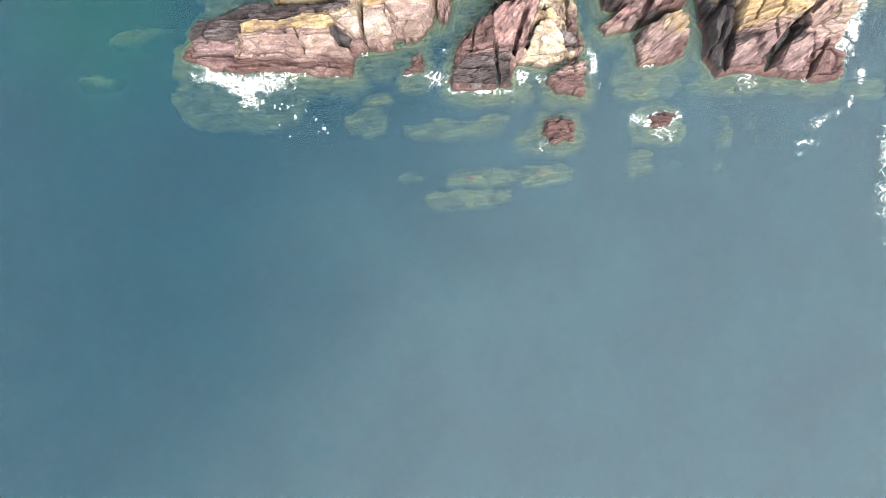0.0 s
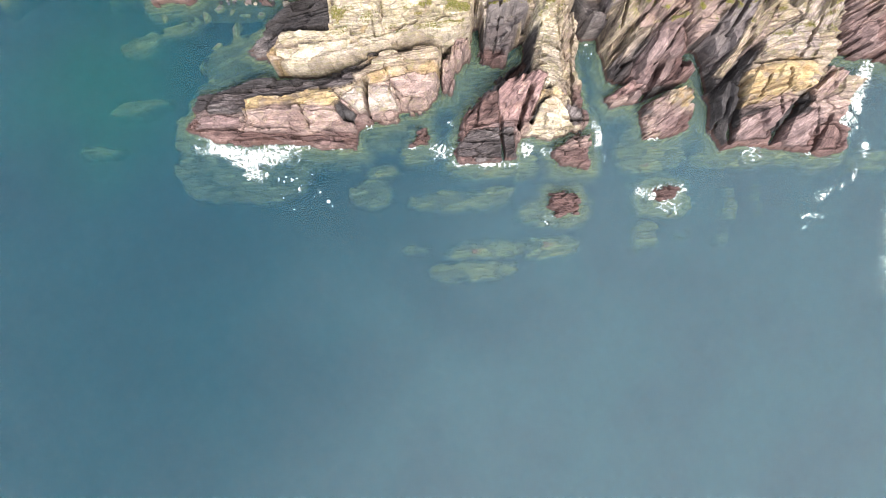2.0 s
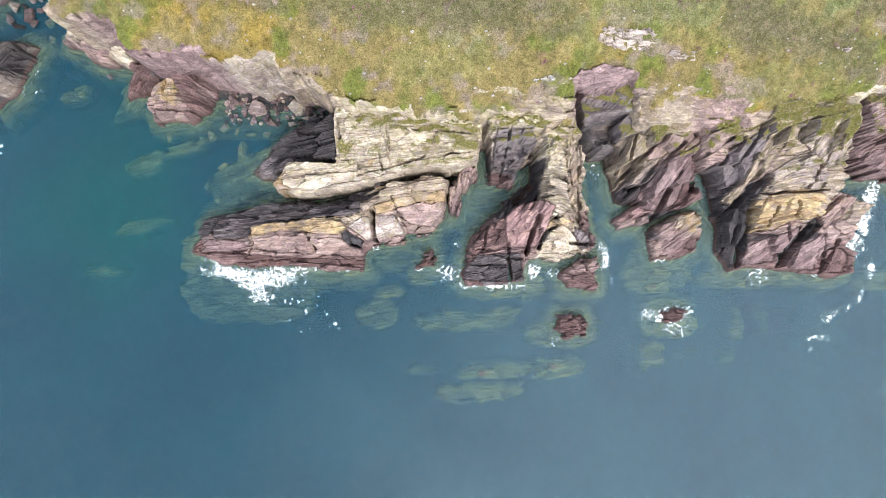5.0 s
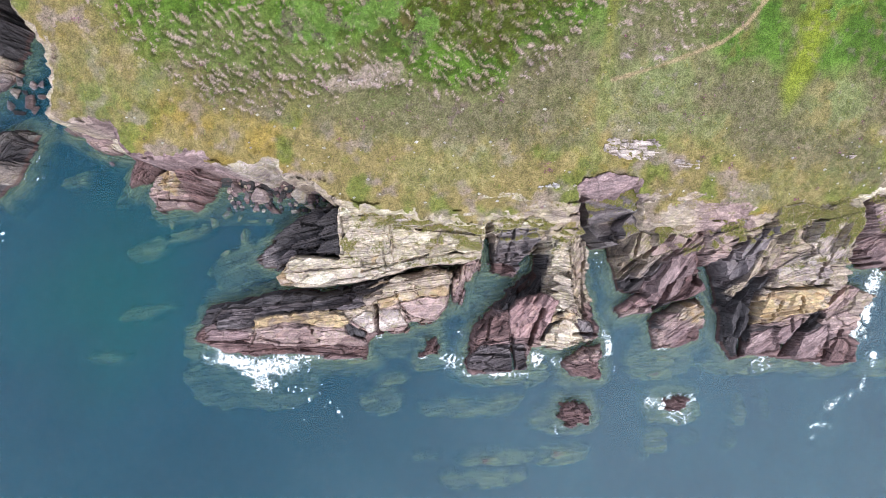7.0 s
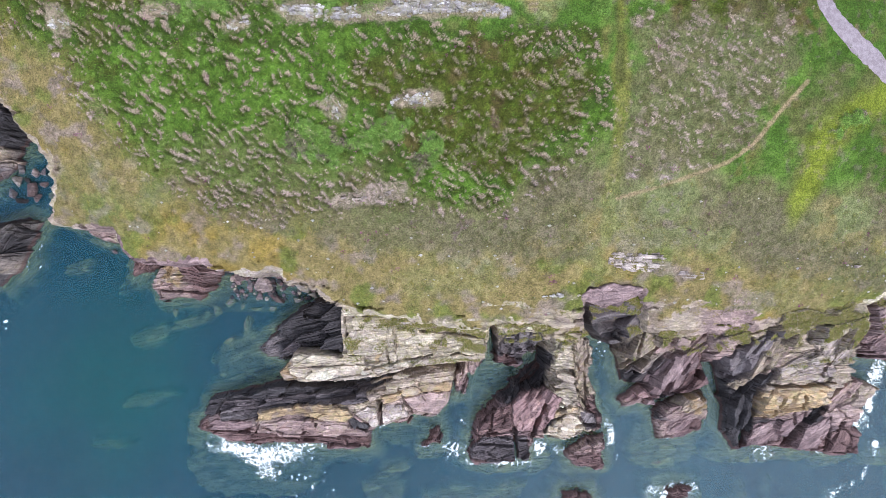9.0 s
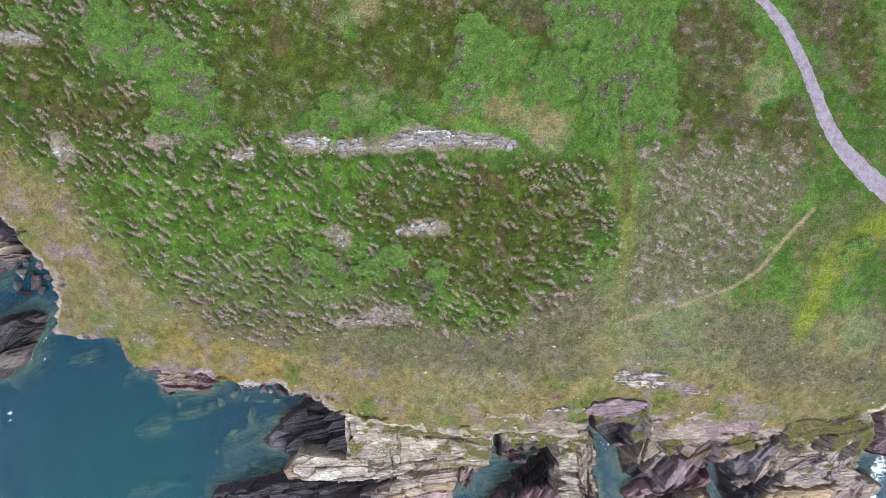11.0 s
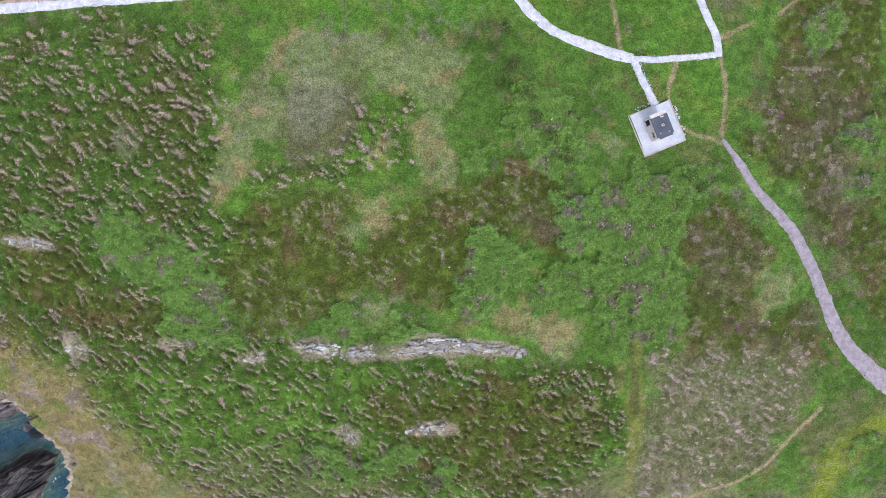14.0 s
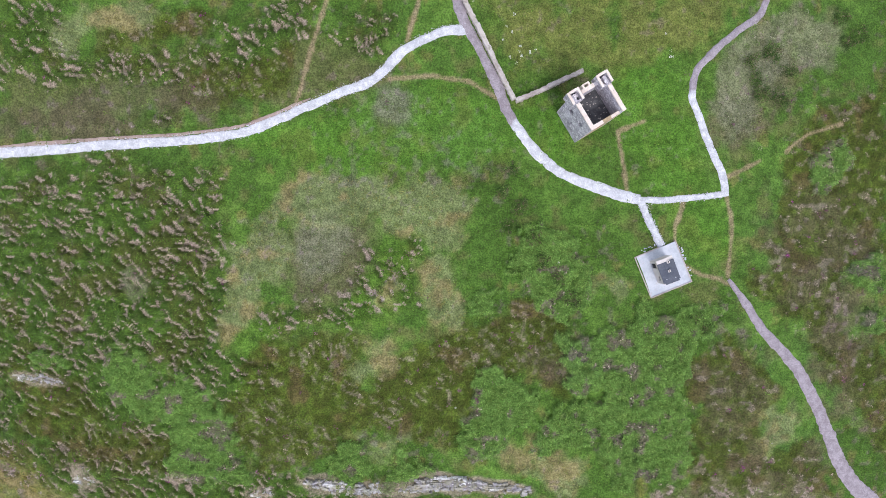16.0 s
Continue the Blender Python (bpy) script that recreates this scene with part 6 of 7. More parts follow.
# sunken reefs with olive weed
for n, (cx, cy, a, b, turn, top) in enumerate([(1.5, 30.9, 10.8, 1.9, 0, -1.2), (8.8, 33.0, 4.8, 1.2, 2, -1.0), (21.9, 28.4, 8.1, 2.2, 2, -0.5), (21.3, 21.0, 6.2, 2.2, 5, -0.7),
        (7.5, 20.4, 8.4, 1.8, 3, -0.85), (4.5, 15.9, 9.3, 1.8, 4, -0.85), (-7.5, 20.3, 3.0, 1.1, 0, -1.7), (-17.2, 32.4, 4.5, 2.6, 15, -1.4),
        (-15.3, 37.2, 3.6, 1.7, 10, -0.7), (-44.6, 38.5, 14.3, 6.0, 0, -1.7), (-26.3, 40.9, 7.8, 3.0, 0, -1.2), (-57.1, 43.9, 2.6, 4.2, 0, -0.9),
        (-49.2, 51.2, 7.2, 2.4, 10, -0.8), (44.7, 30.8, 6.2, 2.9, 0, -0.7), (41.1, 23.6, 3.1, 2.6, 0, -1.0), (59.5, 30.3, 2.0, 2.6, 0, -1.6),
        (65.9, 31.7, 1.2, 3.0, 0, -1.8), (58.3, 23.3, 1.7, 1.4, 0, -1.8), (49.3, 23.3, 2.4, 1.0, 0, -2), (8.8, 38.4, 10.2, 2.6, 0, -0.7),
        (25.6, 38.3, 4.8, 2.2, 0, -0.6), (-14.2, 46.9, 4.8, 4.2, 0, -1.1), (-7.5, 41.4, 4.2, 2.2, 10, -0.8), (42.5, 42.0, 7.4, 4.1, 0, -0.8),
        (63.9, 39.6, 12.5, 1.9, 0, -0.55), (78.3, 39.4, 6.0, 1.7, 0, -0.6), (88.5, 39.5, 4.8, 2.2, 0, -1.4), (-67.8, 51.1, 6.6, 1.4, 14, -1.6),
        (-76.4, 41.4, 4.5, 1.3, 0, -1.9), (-59.1, 68.2, 6.0, 1.3, 18, -0.7), (-67.8, 64.7, 4.8, 1.9, 20, -1.2), (-83.0, 79.6, 3.8, 1.4, 25, -0.7),
        (-72.4, 76.5, 3.6, 1.1, 35, -1.4), (5.2, 56.0, 7.2, 6.0, 0, -1.0), (-22.6, 57.2, 4.8, 1.2, 10, -0.9), (-47.1, 61.0, 7.2, 3.6, 30, -1.3),
        (6.3, 30.0, 4.8, 1.0, 3, -0.9)]):
    rock("reef", oval(cx, cy, a * 1.1, b * 1.45, turn, 16, 0.75), [(cx, cy, 0.6 * top - 0.3, "T"), (cx - 0.7 * a, cy, 0.6 * top - 0.6, "T"), (cx + 0.7 * a, cy, 0.6 * top - 0.5, "T"), (cx, cy - 0.8 * b, 0.6 * top - 0.5, "T")],
         "olive weed-covered bedded reef under clear shallow water", 4 + turn * 0.5, 0.9, 3.6, 1.4, floor=-5.0, res=0.26, rough=1.1, shelf=0.0, category="reef", seed=200 + 7 * n, group="sunken reefs")

# outcrops in the heath
for n, (cx, cy, a, b, turn) in enumerate(CROP):
    rock("rock_outcrop", oval(cx, cy, a * 1.1, b * 0.85, turn), "M" if n == 3 else "L" if n in (1, 2, 14, 15, 16) else "W",
         "mauve rock slab showing through the turf" if n == 3 else "weathered pale grey rock outcrop in the heath", 3 + turn, 0.7, 1.4, 0.4, floor=hill(cx, cy) - 3.0, res=0.14, rough=1.0 if n != 3 else 0.3, rag=0.9, shelf=0.0,
         base=hill, rise=0.12 if n in (1, 2) else 0.35, category="outcrop", seed=500 + 7 * n, material=dry_rock, group="rock outcrops")


# ---- boulders ----
def boulder(cx, cy, cz, r, key, seed):
    rnd = random.Random(seed)
    bm = bmesh.new()
    for _ in range(11):
        p = Vector((rnd.uniform(-1, 1), rnd.uniform(-1, 1), rnd.uniform(-1, 1)))
        p = p.normalized() * rnd.uniform(0.85, 1.05)
        bm.verts.new((p.x * r, p.y * r * rnd.uniform(0.6, 0.8), p.z * r * 0.6))
    hull = bmesh.ops.convex_hull(bm, input=bm.verts)
    bmesh.ops.delete(bm, geom=[g for g in hull["geom_interior"] if isinstance(g, bmesh.types.BMVert)], context="VERTS")
    bmesh.ops.bevel(bm, geom=list(bm.edges), offset=r * 0.035, segments=1, affect="EDGES")
    me = bpy.data.meshes.new("boulder")
    bm.to_mesh(me)
    bm.free()
    a = me.attributes.new("tint", "FLOAT_COLOR", "POINT")
    shade = rnd.uniform(0.8, 1.2)
    a.data.foreach_set("color", np.tile(np.array([*(shade * (0.65 * c + 0.35 * sum(STONE[key]) / 3) for c in STONE[key]), 1]), len(me.vertices)))
    me.materials.append(washed_rock)
    ob = new("boulder", me)
    ob.matrix_world = pose(cx, cy, cz, 0, 0, rnd.uniform(0, 360))
    word = {"P": "pale grey", "K": "pink", "R": "dark red", "M": "mauve", "G": "grey", "D": "black wet", "T": "tan"}[key]
    return tagged(ob, f"angular {word} sandstone boulder on the shore", "boulder", "boulders in the coves")


for n, (cx, cy, r, key) in enumerate([(-42.4, 79.4, 1.9, 'K'), (-39.8, 78.8, 2.2, 'P'), (-42.7, 76.0, 2.6, 'K'), (-34.3, 76.2, 2.5, 'P'), (-37.3, 79.4, 1.4, 'R'), (-43.2, 74.0, 1.4, 'M'),
        (-39.1, 73.1, 1.9, 'R'), (-35.3, 73.1, 1.3, 'P'), (-31.0, 77.9, 2.9, 'M'), (-29.3, 76.4, 1.9, 'G'), (-33.1, 79.8, 1.6, 'G'), (-47.4, 78.2, 2.0, 'R'),
        (-45.6, 76.4, 1.4, 'G'), (-37.9, 76.4, 1.3, 'D'), (-32.3, 73.9, 1.3, 'P'), (-48.0, 80.3, 1.4, 'R'), (-44.5, 78.4, 1.3, 'D'), (-40.9, 76.1, 1.2, 'D'),
        (-36.1, 80.3, 1.3, 'D'), (-27.8, 75.5, 1.3, 'D'), (-46.2, 80.0, 1.2, 'K'), (-41.5, 81.2, 1.2, 'G'), (-31.9, 75.8, 1.4, 'R'), (-94.7, 97.9, 1.9, 'T'),
        (-91.7, 96.1, 2.0, 'R'), (-89.3, 97.1, 1.4, 'R'), (-96.7, 99.7, 2.0, 'K'), (-94.0, 93.7, 1.7, 'D'), (-91.1, 99.7, 1.4, 'K'), (-88.7, 99.7, 1.7, 'M'),
        (-95.8, 95.5, 1.4, 'G'), (-90.5, 94.3, 1.3, 'R'), (-92.9, 97.9, 1.2, 'D'), (-94.1, 100.9, 1.7, 'G'), (-74.3, 83.0, 1.0, 'R')]):
    boulder(cx, cy, 0.25 * r, r, key, n)
for n, (cx, cy, r) in enumerate([(-53.0, 70.5, 1.6), (-46.2, 67.8, 2.1), (-50.0, 72.4, 1.7), (-50.4, 64.0, 1.5), (-93, 88.5, 1.6), (-87.5, 91.5, 1.3), (-62.0, 70.0, 1.4), (-47.5, 71.5, 1.2), (-88, 95, 1.5), (-44.5, 71.2, 1.5), (-41, 71.0, 1.3)]):
    boulder(cx, cy, -0.55 - 0.4 * r * 0.6, r, "T", 100 + n)
verts, faces, tints = [], [], []
for _ in range(240):
    cx, cy, r, key = random.uniform(-50, -27), random.uniform(73, 82), random.uniform(0.25, 0.7), random.choice("KRMGDP")
    k = len(verts)
    for dz, q in ((-0.5, 1.0), (0.35, 0.7)):
        for a in range(6):
            ang = a * 1.047 + random.uniform(-0.3, 0.3)
            verts.append((cx + r * q * math.cos(ang), cy + r * q * math.sin(ang), 0.1 + 0.06 * (cy - 76) + r * dz + random.uniform(-0.1, 0.1)))
            tints.append(STONE[key])
    faces += [(k + a, k + (a + 1) % 6, k + 6 + (a + 1) % 6, k + 6 + a) for a in range(6)] + [(k + 6, k + 7, k + 8, k + 9), (k + 6, k + 9, k + 10, k + 11)]
tagged(new("cobbles", raw_mesh("cobbles", verts, faces, washed_rock, False, np.array(tints))), "mixed red and grey cobbles on the cove floor", "cobbles", kind="stuff")
bxs, bys = np.arange(-56, -24, 0.5), np.arange(70, 86, 0.5)
bx, by = np.meshgrid(bxs, bys)
v, f, used = sheet(bxs, bys, -2.2 + 0.30 * (by - 70 - 0.1 * np.abs(bx + 38)) + 0.4 * fbm(bx * 0.4, by * 0.4, 3, 61), bx < 99)
tagged(new("beach", raw_mesh("beach", v, f, washed_rock, False, np.full((len(v), 3), 0.075))), "dark stony floor of the boulder cove", "beach", kind="structure")


# ---- foam ----
def foam(cx, cy, a, b, turn, dense, seed):
    """A patch of foam. dense: how much of it is solid white; minus: drifting flecks alone."""
    res = 0.1
    span = max(a, b) * 1.35
    xs, ys = np.arange(cx - span, cx + span, res), np.arange(cy - span, cy + span, res)
    x, y = np.meshgrid(xs, ys)
    c, s = math.cos(radians(turn)), math.sin(radians(turn))
    u, w = ((x - cx) * c + (y - cy) * s) / a, ((y - cy) * c - (x - cx) * s) / b
    off = np.sqrt(u * u + w * w) + 0.40 * fbm(x * 0.5, y * 0.5, 3, seed) + 0.35 * fbm(x * 1.3, y * 1.3, 3, seed + 10)
    wx, wy = x + 0.9 * fbm(x * 0.6, y * 0.6, 3, seed + 5), y + 0.9 * fbm(x * 0.6, y * 0.6, 3, seed + 6)
    fade = ramp(1.15, 0.35, off)
    flecks = ramp(0.46, 0.60, fbm(wx * 2.0, wy * 2.0, 2, seed + 1) + 0.35 * fbm(x * 0.7, y * 0.7, 2, seed + 9)) * ramp(1.2, 0.8, off)
    if dense < 0:
        froth = 0.9 * flecks
    else:
        _, _, _, rim = facets(wx, wy, 1.25, 1.1, seed + 2)
        _, _, _, rim2 = facets(wx + 0.3 * fbm(x * 2, y * 2, 2, seed + 7), wy, 0.55, 1.2, seed + 12)
        torn = fbm(wx * 0.7, wy * 0.7, 4, seed + 3)
        lace = np.maximum(ramp(0.30, 0.04, rim) * ramp(-0.5, 0.1, torn), 0.75 * ramp(0.18, 0.02, rim2) * ramp(-0.1, 0.3, torn))
        core = (0.30 + 0.70 * ramp(-0.25, 0.25, fbm(wx * 1.7, wy * 1.7, 3, seed + 11))) * ramp(0.15, -0.25, off - 0.85 * dense + 0.38 + 1.0 * torn + 0.35 * fbm(wx * 2.2, wy * 2.2, 3, seed + 8))
        veil = 0.34 * ramp(1.1, 0.5, off + 0.5 * torn) * dense
        froth = np.maximum.reduce([core, (0.6 + 0.6 * dense) * fade * lace, 0.8 * flecks, veil])
    keep = froth > 0.06
    if not keep[:-1, :-1].any():
        return
    z = 0.03 + 0.10 * np.clip(froth, 0, 1) + 0.002 * (seed % 13)
    v, f, used = sheet(xs, ys, z, keep)
    me = raw_mesh("foam", v, f, foam_mat, True)
    me.attributes.new("froth", "FLOAT", "POINT").data.foreach_set("value", froth.ravel()[used].astype(np.float32))
    tagged(new("foam", me), "lacy white sea foam drifting on the water" if dense < 0.5 else "thick white surf foam breaking against the rock", "foam", "sea foam", "stuff")


for n, spot in enumerate([(-39.5, 40.0, 8.0, 2.4, 3, 0.85), (-49.5, 41.6, 4.5, 1.8, -25, 0.8), (-47.0, 41.1, 8.4, 1.7, -4, 0.75), (-43.4, 39.3, 4.2, 2.6, 0, 0.8), (-33.3, 42.0, 11.4, 1.0, 0, 0.5), (-41.6, 36.4, 2.6, 1.9, 0, 0.5),
        (-51.8, 44.5, 3.0, 1.7, -35, 0.7), (-32.6, 33.4, 4.6, 5.0, 0, -0.2), (-27.2, 30.4, 3.0, 1.7, -30, -0.15), (-2.1, 41.1, 3.1, 2.6, 0, 0.35),
        (2.0, 38.5, 3.0, 1.1, 0, 0.5), (8.6, 38.4, 8.4, 1.0, 0, 0.3), (15.8, 42.0, 2.2, 2.4, 0, 0.55), (20.0, 41.1, 1.7, 1.7, 0, 0.2),
        (30.9, 44.4, 1.1, 2.9, 0, 0.95), (30.0, 47.0, 0.8, 1.4, 0, 0.6), (31.4, 39.8, 1.4, 2.6, 0, -0.1), (42.2, 44.4, 1.9, 1.1, 0, 0.6),
        (44.5, 32.4, 5.5, 2.4, 0, 0.62), (45.7, 29.7, 2.9, 1.7, 0, 0.4), (39.7, 32.4, 2.2, 1.7, 0, 0.3), (66.8, 43.1, 1.9, 1.7, 0, 0.55),
        (63.2, 41.0, 2.4, 2.6, 0, 0.25), (75.2, 41.0, 1.2, 1.0, 0, 0.4), (82.6, 47.8, 3.2, 3.4, 20, 0.95), (85.4, 52.5, 2.4, 3.6, -10, 0.9), (87.4, 57.5, 1.8, 3.2, -15, 0.75),
        (86.5, 57.1, 1.4, 1.9, 0, 0.5), (88.6, 60.4, 1.9, 1.0, 0, 0.5), (87.2, 41.9, 1.7, 2.6, 0, 0.5), (84.8, 36.2, 0.7, 2.6, -15, 0.35),
        (80.5, 33.2, 2.6, 1.0, 30, 0.2), (77.1, 31.2, 3.1, 1.3, 35, 0.4), (75.6, 27.6, 3.4, 0.8, 0, 0.5), (74.4, 24.9, 1.4, 0.7, 0, 0.2),
        (-8.1, 42.0, 1.4, 0.8, 0, 0.6), (-17.9, 46.8, 1.2, 1.7, 0, 0.4), (-9.9, 53.0, 2.4, 1.7, 0, -0.1), (0.3, 47.3, 1.9, 1.2, 0, 0.1),
        (29.1, 61.4, 1.4, 5.4, 0, -0.1), (95.8, 17.1, 7.2, 13.2, 0, 0.35), (92.4, 26.6, 2.4, 4.8, 0, 0.2), (56.6, 47.0, 1.2, 3.0, 0, -0.1),
        (-51.2, 52.5, 1.7, 0.7, 0, 0.3), (-91.0, 81.9, 2.6, 3.6, 0, -0.15), (-95.7, 67.5, 3.0, 1.7, 0, -0.2), (25.3, 28.5, 1.0, 2.6, 0, 0.1),
        (20.6, 26.8, 1.7, 1.2, 0, 0.0)]):
    foam(*spot, 300 + 11 * n)

# ---- paths ----
def smooth_line(line, gap=0.4):
    pts = [Vector(p) for p in line]
    pts = [2 * pts[0] - pts[1]] + pts + [2 * pts[-1] - pts[-2]]
    out = []
    for a, b, c, d in zip(pts, pts[1:], pts[2:], pts[3:]):
        n = max(2, int((c - b).length / gap))
        for k in range(n):
            t = k / n
            out.append(0.5 * (2 * b + (c - a) * t + (2 * a - 5 * b + 4 * c - d) * t * t + (3 * b - a - 3 * c + d) * t**3))
    return out + [pts[-2]]


def ribbon(name, line, wide, material, lift, label, ragged=0.25, seed=0, taper=False, grow=0.0, fresh=(2, 3)):
    """fresh: between which shares of its length the gravel is new and pale."""
    mid = smooth_line(line)
    verts, faces, across = [], [], 9
    for n, p in enumerate(mid):
        ahead = (mid[min(n + 1, len(mid) - 1)] - mid[max(n - 1, 0)]).normalized()
        side = Vector((-ahead.y, ahead.x))
        end = min(1.0, 0.4 + 0.05 * n, 0.3 + 0.1 * (len(mid) - 1 - n)) if taper else 1.0
        end *= 1 + grow * (n / len(mid) - 0.5)
        halves = [end * wide / 2 * (1 + ragged * float(fbm(np.array(n * 0.13), np.array(k * 50.0 + seed), 4, seed) + 0.7 * fbm(np.array(n * 0.7), np.array(k * 50.0 + seed), 3, seed + 3))) for k in (0, 1)]
        for k in range(across):
            t = k / (across - 1)
            q = p + side * (halves[0] * (1 - t) - halves[1] * t)
            z = float(hill(np.array(q.x), np.array(q.y))) + lift + 0.03 * math.sin(t * math.pi) + (0 if 0 < k < across - 1 else -0.12)
            verts.append((q.x, q.y, z))
    for n in range(len(mid) - 1):
        faces += [(n * across + k, n * across + k + 1, (n + 1) * across + k + 1, (n + 1) * across + k) for k in range(across - 1)]
    me = raw_mesh(name, verts, np.array(faces)[:, ::-1], material, True)
    along = np.repeat(np.arange(len(mid)) / (len(mid) - 1), across)
    me.attributes.new("fresh", "FLOAT", "POINT").data.foreach_set("value", (ramp(fresh[0] - 0.05, fresh[0] + 0.05, along) * ramp(fresh[1] + 0.05, fresh[1] - 0.05, along)).astype(np.float32))
    return tagged(new(name, me), label, "path", kind="structure")


PATH_LOOK = {"road": ((0.08, 2), "pale crushed-stone track across the heath, pinkish where worn"), "north": ((0.52, 2), "gravel path past the tower, worn pink and then freshly laid"),
             "east": ((-1, 2), "narrow pale gravel path between two bends"), "north_east": ((-1, 0.42), "winding gravel path, freshly laid at its lower end"),
             "short": ((-1, 2), "short pale gravel spur to the concrete pad"), "south_east": ((2, 3), "broad worn gravel path along the heath")}
for n, (key, (line, wide)) in enumerate(ROADS.items()):
    ribbon("path", line, wide, gravel, 0.10 + 0.012 * n, PATH_LOOK[key][1], 0.3, n, key == "south_east", 0.9 if key == "south_east" else 0.0, PATH_LOOK[key][0])
ribbon("path_verge", [(x, y + 0.95) for x, y in ROADS["road"][0][1:9]], 0.55, bare_earth, 0.09, "bare pinkish earth verge beside the pale track", 0.5, 23, True)


# ---- old signal tower ----
def wall_panel(bm, length, height, thick, holes, place):
    """A wall along x from 0, y from 0 to thick, with holes (x0, x1, z0, z1) right through it, set by a matrix."""
    cuts_x = sorted({0, length, *(h[0] for h in holes), *(h[1] for h in holes)})
    cuts_z = sorted({-0.8, height, *(h[2] for h in holes), *(h[3] for h in holes)})
    made = []
    for x0, x1 in zip(cuts_x, cuts_x[1:]):
        for z0, z1 in zip(cuts_z, cuts_z[1:]):
            mx, mz = (x0 + x1) / 2, (z0 + z1) / 2
            if not any(h[0] < mx < h[1] and h[2] < mz < h[3] for h in holes):
                made += box(bm, x0, 0, z0, x1, thick, z1)
    bmesh.ops.transform(bm, matrix=place, verts=made)


def panel(name, length, height, thick, holes, place, material, parent, label=""):
    bm = bmesh.new()
    wall_panel(bm, length, height, thick, holes, place)
    bmesh.ops.remove_doubles(bm, verts=bm.verts, dist=0.001)
    return part(name, bm, material, parent, label)


def stones_along(x0, y0, x1, y1, z, wide, tall, step):
    """Coping stones laid end to end."""
    run = math.hypot(x1 - x0, y1 - y0)
    count = max(1, round(run / step))
    ang = math.degrees(math.atan2(y1 - y0, x1 - x0))
    for k in range(count):
        bm = bmesh.new()
        box(bm, k * run / count + 0.01, -wide / 2, 0, (k + 1) * run / count - 0.01, wide / 2, tall + random.uniform(-0.02, 0.03), 0.015)
        bmesh.ops.bevel(bm, geom=list(bm.edges), offset=0.03, segments=1, affect="EDGES")
        bmesh.ops.transform(bm, matrix=pose(x0, y0, z, 0, 0, ang), verts=bm.verts)
        yield bm


TOWER = (11.7, 175.1)
tower = tagged(new("signal_tower"), "square roofless stone signal tower with grey render and peach coping", "tower")
tower.matrix_world = pose(*TOWER, float(hill(*map(np.array, TOWER))), 0, 0, 32)
L, T, TOP = 5.3, 0.5, 10.2
sw_holes = [(a * L - w / 2, a * L + w / 2, z, z + h) for a, z, w, h in ((0.30, 6.3, 0.75, 1.1), (0.71, 6.7, 0.65, 1.2), (0.52, 3.6, 0.35, 0.75), (0.31, 2.5, 0.5, 0.6), (0.68, 1.9, 0.35, 0.6))]
panel("wall", L, TOP, T, sw_holes, pose(-L / 2, L / 2, 0, 0, 0, -90), render_wall, tower, "stained grey rendered wall with small openings")
panel("wall", L, TOP, T, [(2.2, 2.9, 3.0, 4.4)], pose(L / 2, -L / 2, 0, 0, 0, 90), render_wall, tower)
panel("wall", L - 2 * T, 8.9, T, [(1.4, 2.3, 5.0, 6.6)], pose(-L / 2 + T, -L / 2, 0), rubble, tower, "broken ochre rubble wall")
panel("wall", L - 2 * T, 9.5, T, [(1.5, 2.1, 6.0, 7.2)], pose(L / 2 - T, L / 2, 0, 0, 0, 180), render_wall, tower)
# near-black panels added behind the holes to imitate the unlit inside
for x0, x1, z0, z1 in sw_holes:
    part("shade_panel", boxes((-L / 2 + T - 0.12, L / 2 - x1, z0, -L / 2 + T - 0.02, L / 2 - x0, z1)), shade_black, tower, "near-black panel added for the shade inside an opening")
part("floor", boxes((-L / 2 + T, -L / 2 + T, 5.3, L / 2 - T, L / 2 - T, 5.6)), dark_floor, tower, "dark rubble floor")
debris = bmesh.new()
for _ in range(40):
    a, b, r = random.uniform(-1.9, 1.9), random.uniform(-1.9, 1.9), random.uniform(0.03, 0.12)
    box(debris, a - r, b - r * 0.7, 5.58, a + r, b + r * 0.7, 5.6 + r, 0.04)
tagged(part("debris", debris, wall_stone, tower, "grey fallen stones"), kind="stuff")
for line, z, wide in (((-L / 2 + T / 2, 1.35, -L / 2 + T / 2, -L / 2), TOP, T + 0.08), ((L / 2 - T / 2, -L / 2, L / 2 - T / 2, 1.35), TOP, T + 0.08),
                      ((-0.95, L / 2 - T / 2, 0.95, L / 2 - T / 2), 9.5, T + 0.06), ((-L / 2 + T, -L / 2 + T / 2, -0.5, -L / 2 + T / 2), 9.4, T), ((0.9, -L / 2 + T / 2, L / 2 - T, -L / 2 + T / 2), 8.9, T - 0.1)):
    for bm in stones_along(*line, z, wide, 0.22, 0.9):
        part("coping_stone", bm, coping_stone, tower)
part("raised_wall", boxes((-L / 2 + T, -L / 2, 8.9, -0.5, -L / 2 + T, 9.4)), rubble, tower)
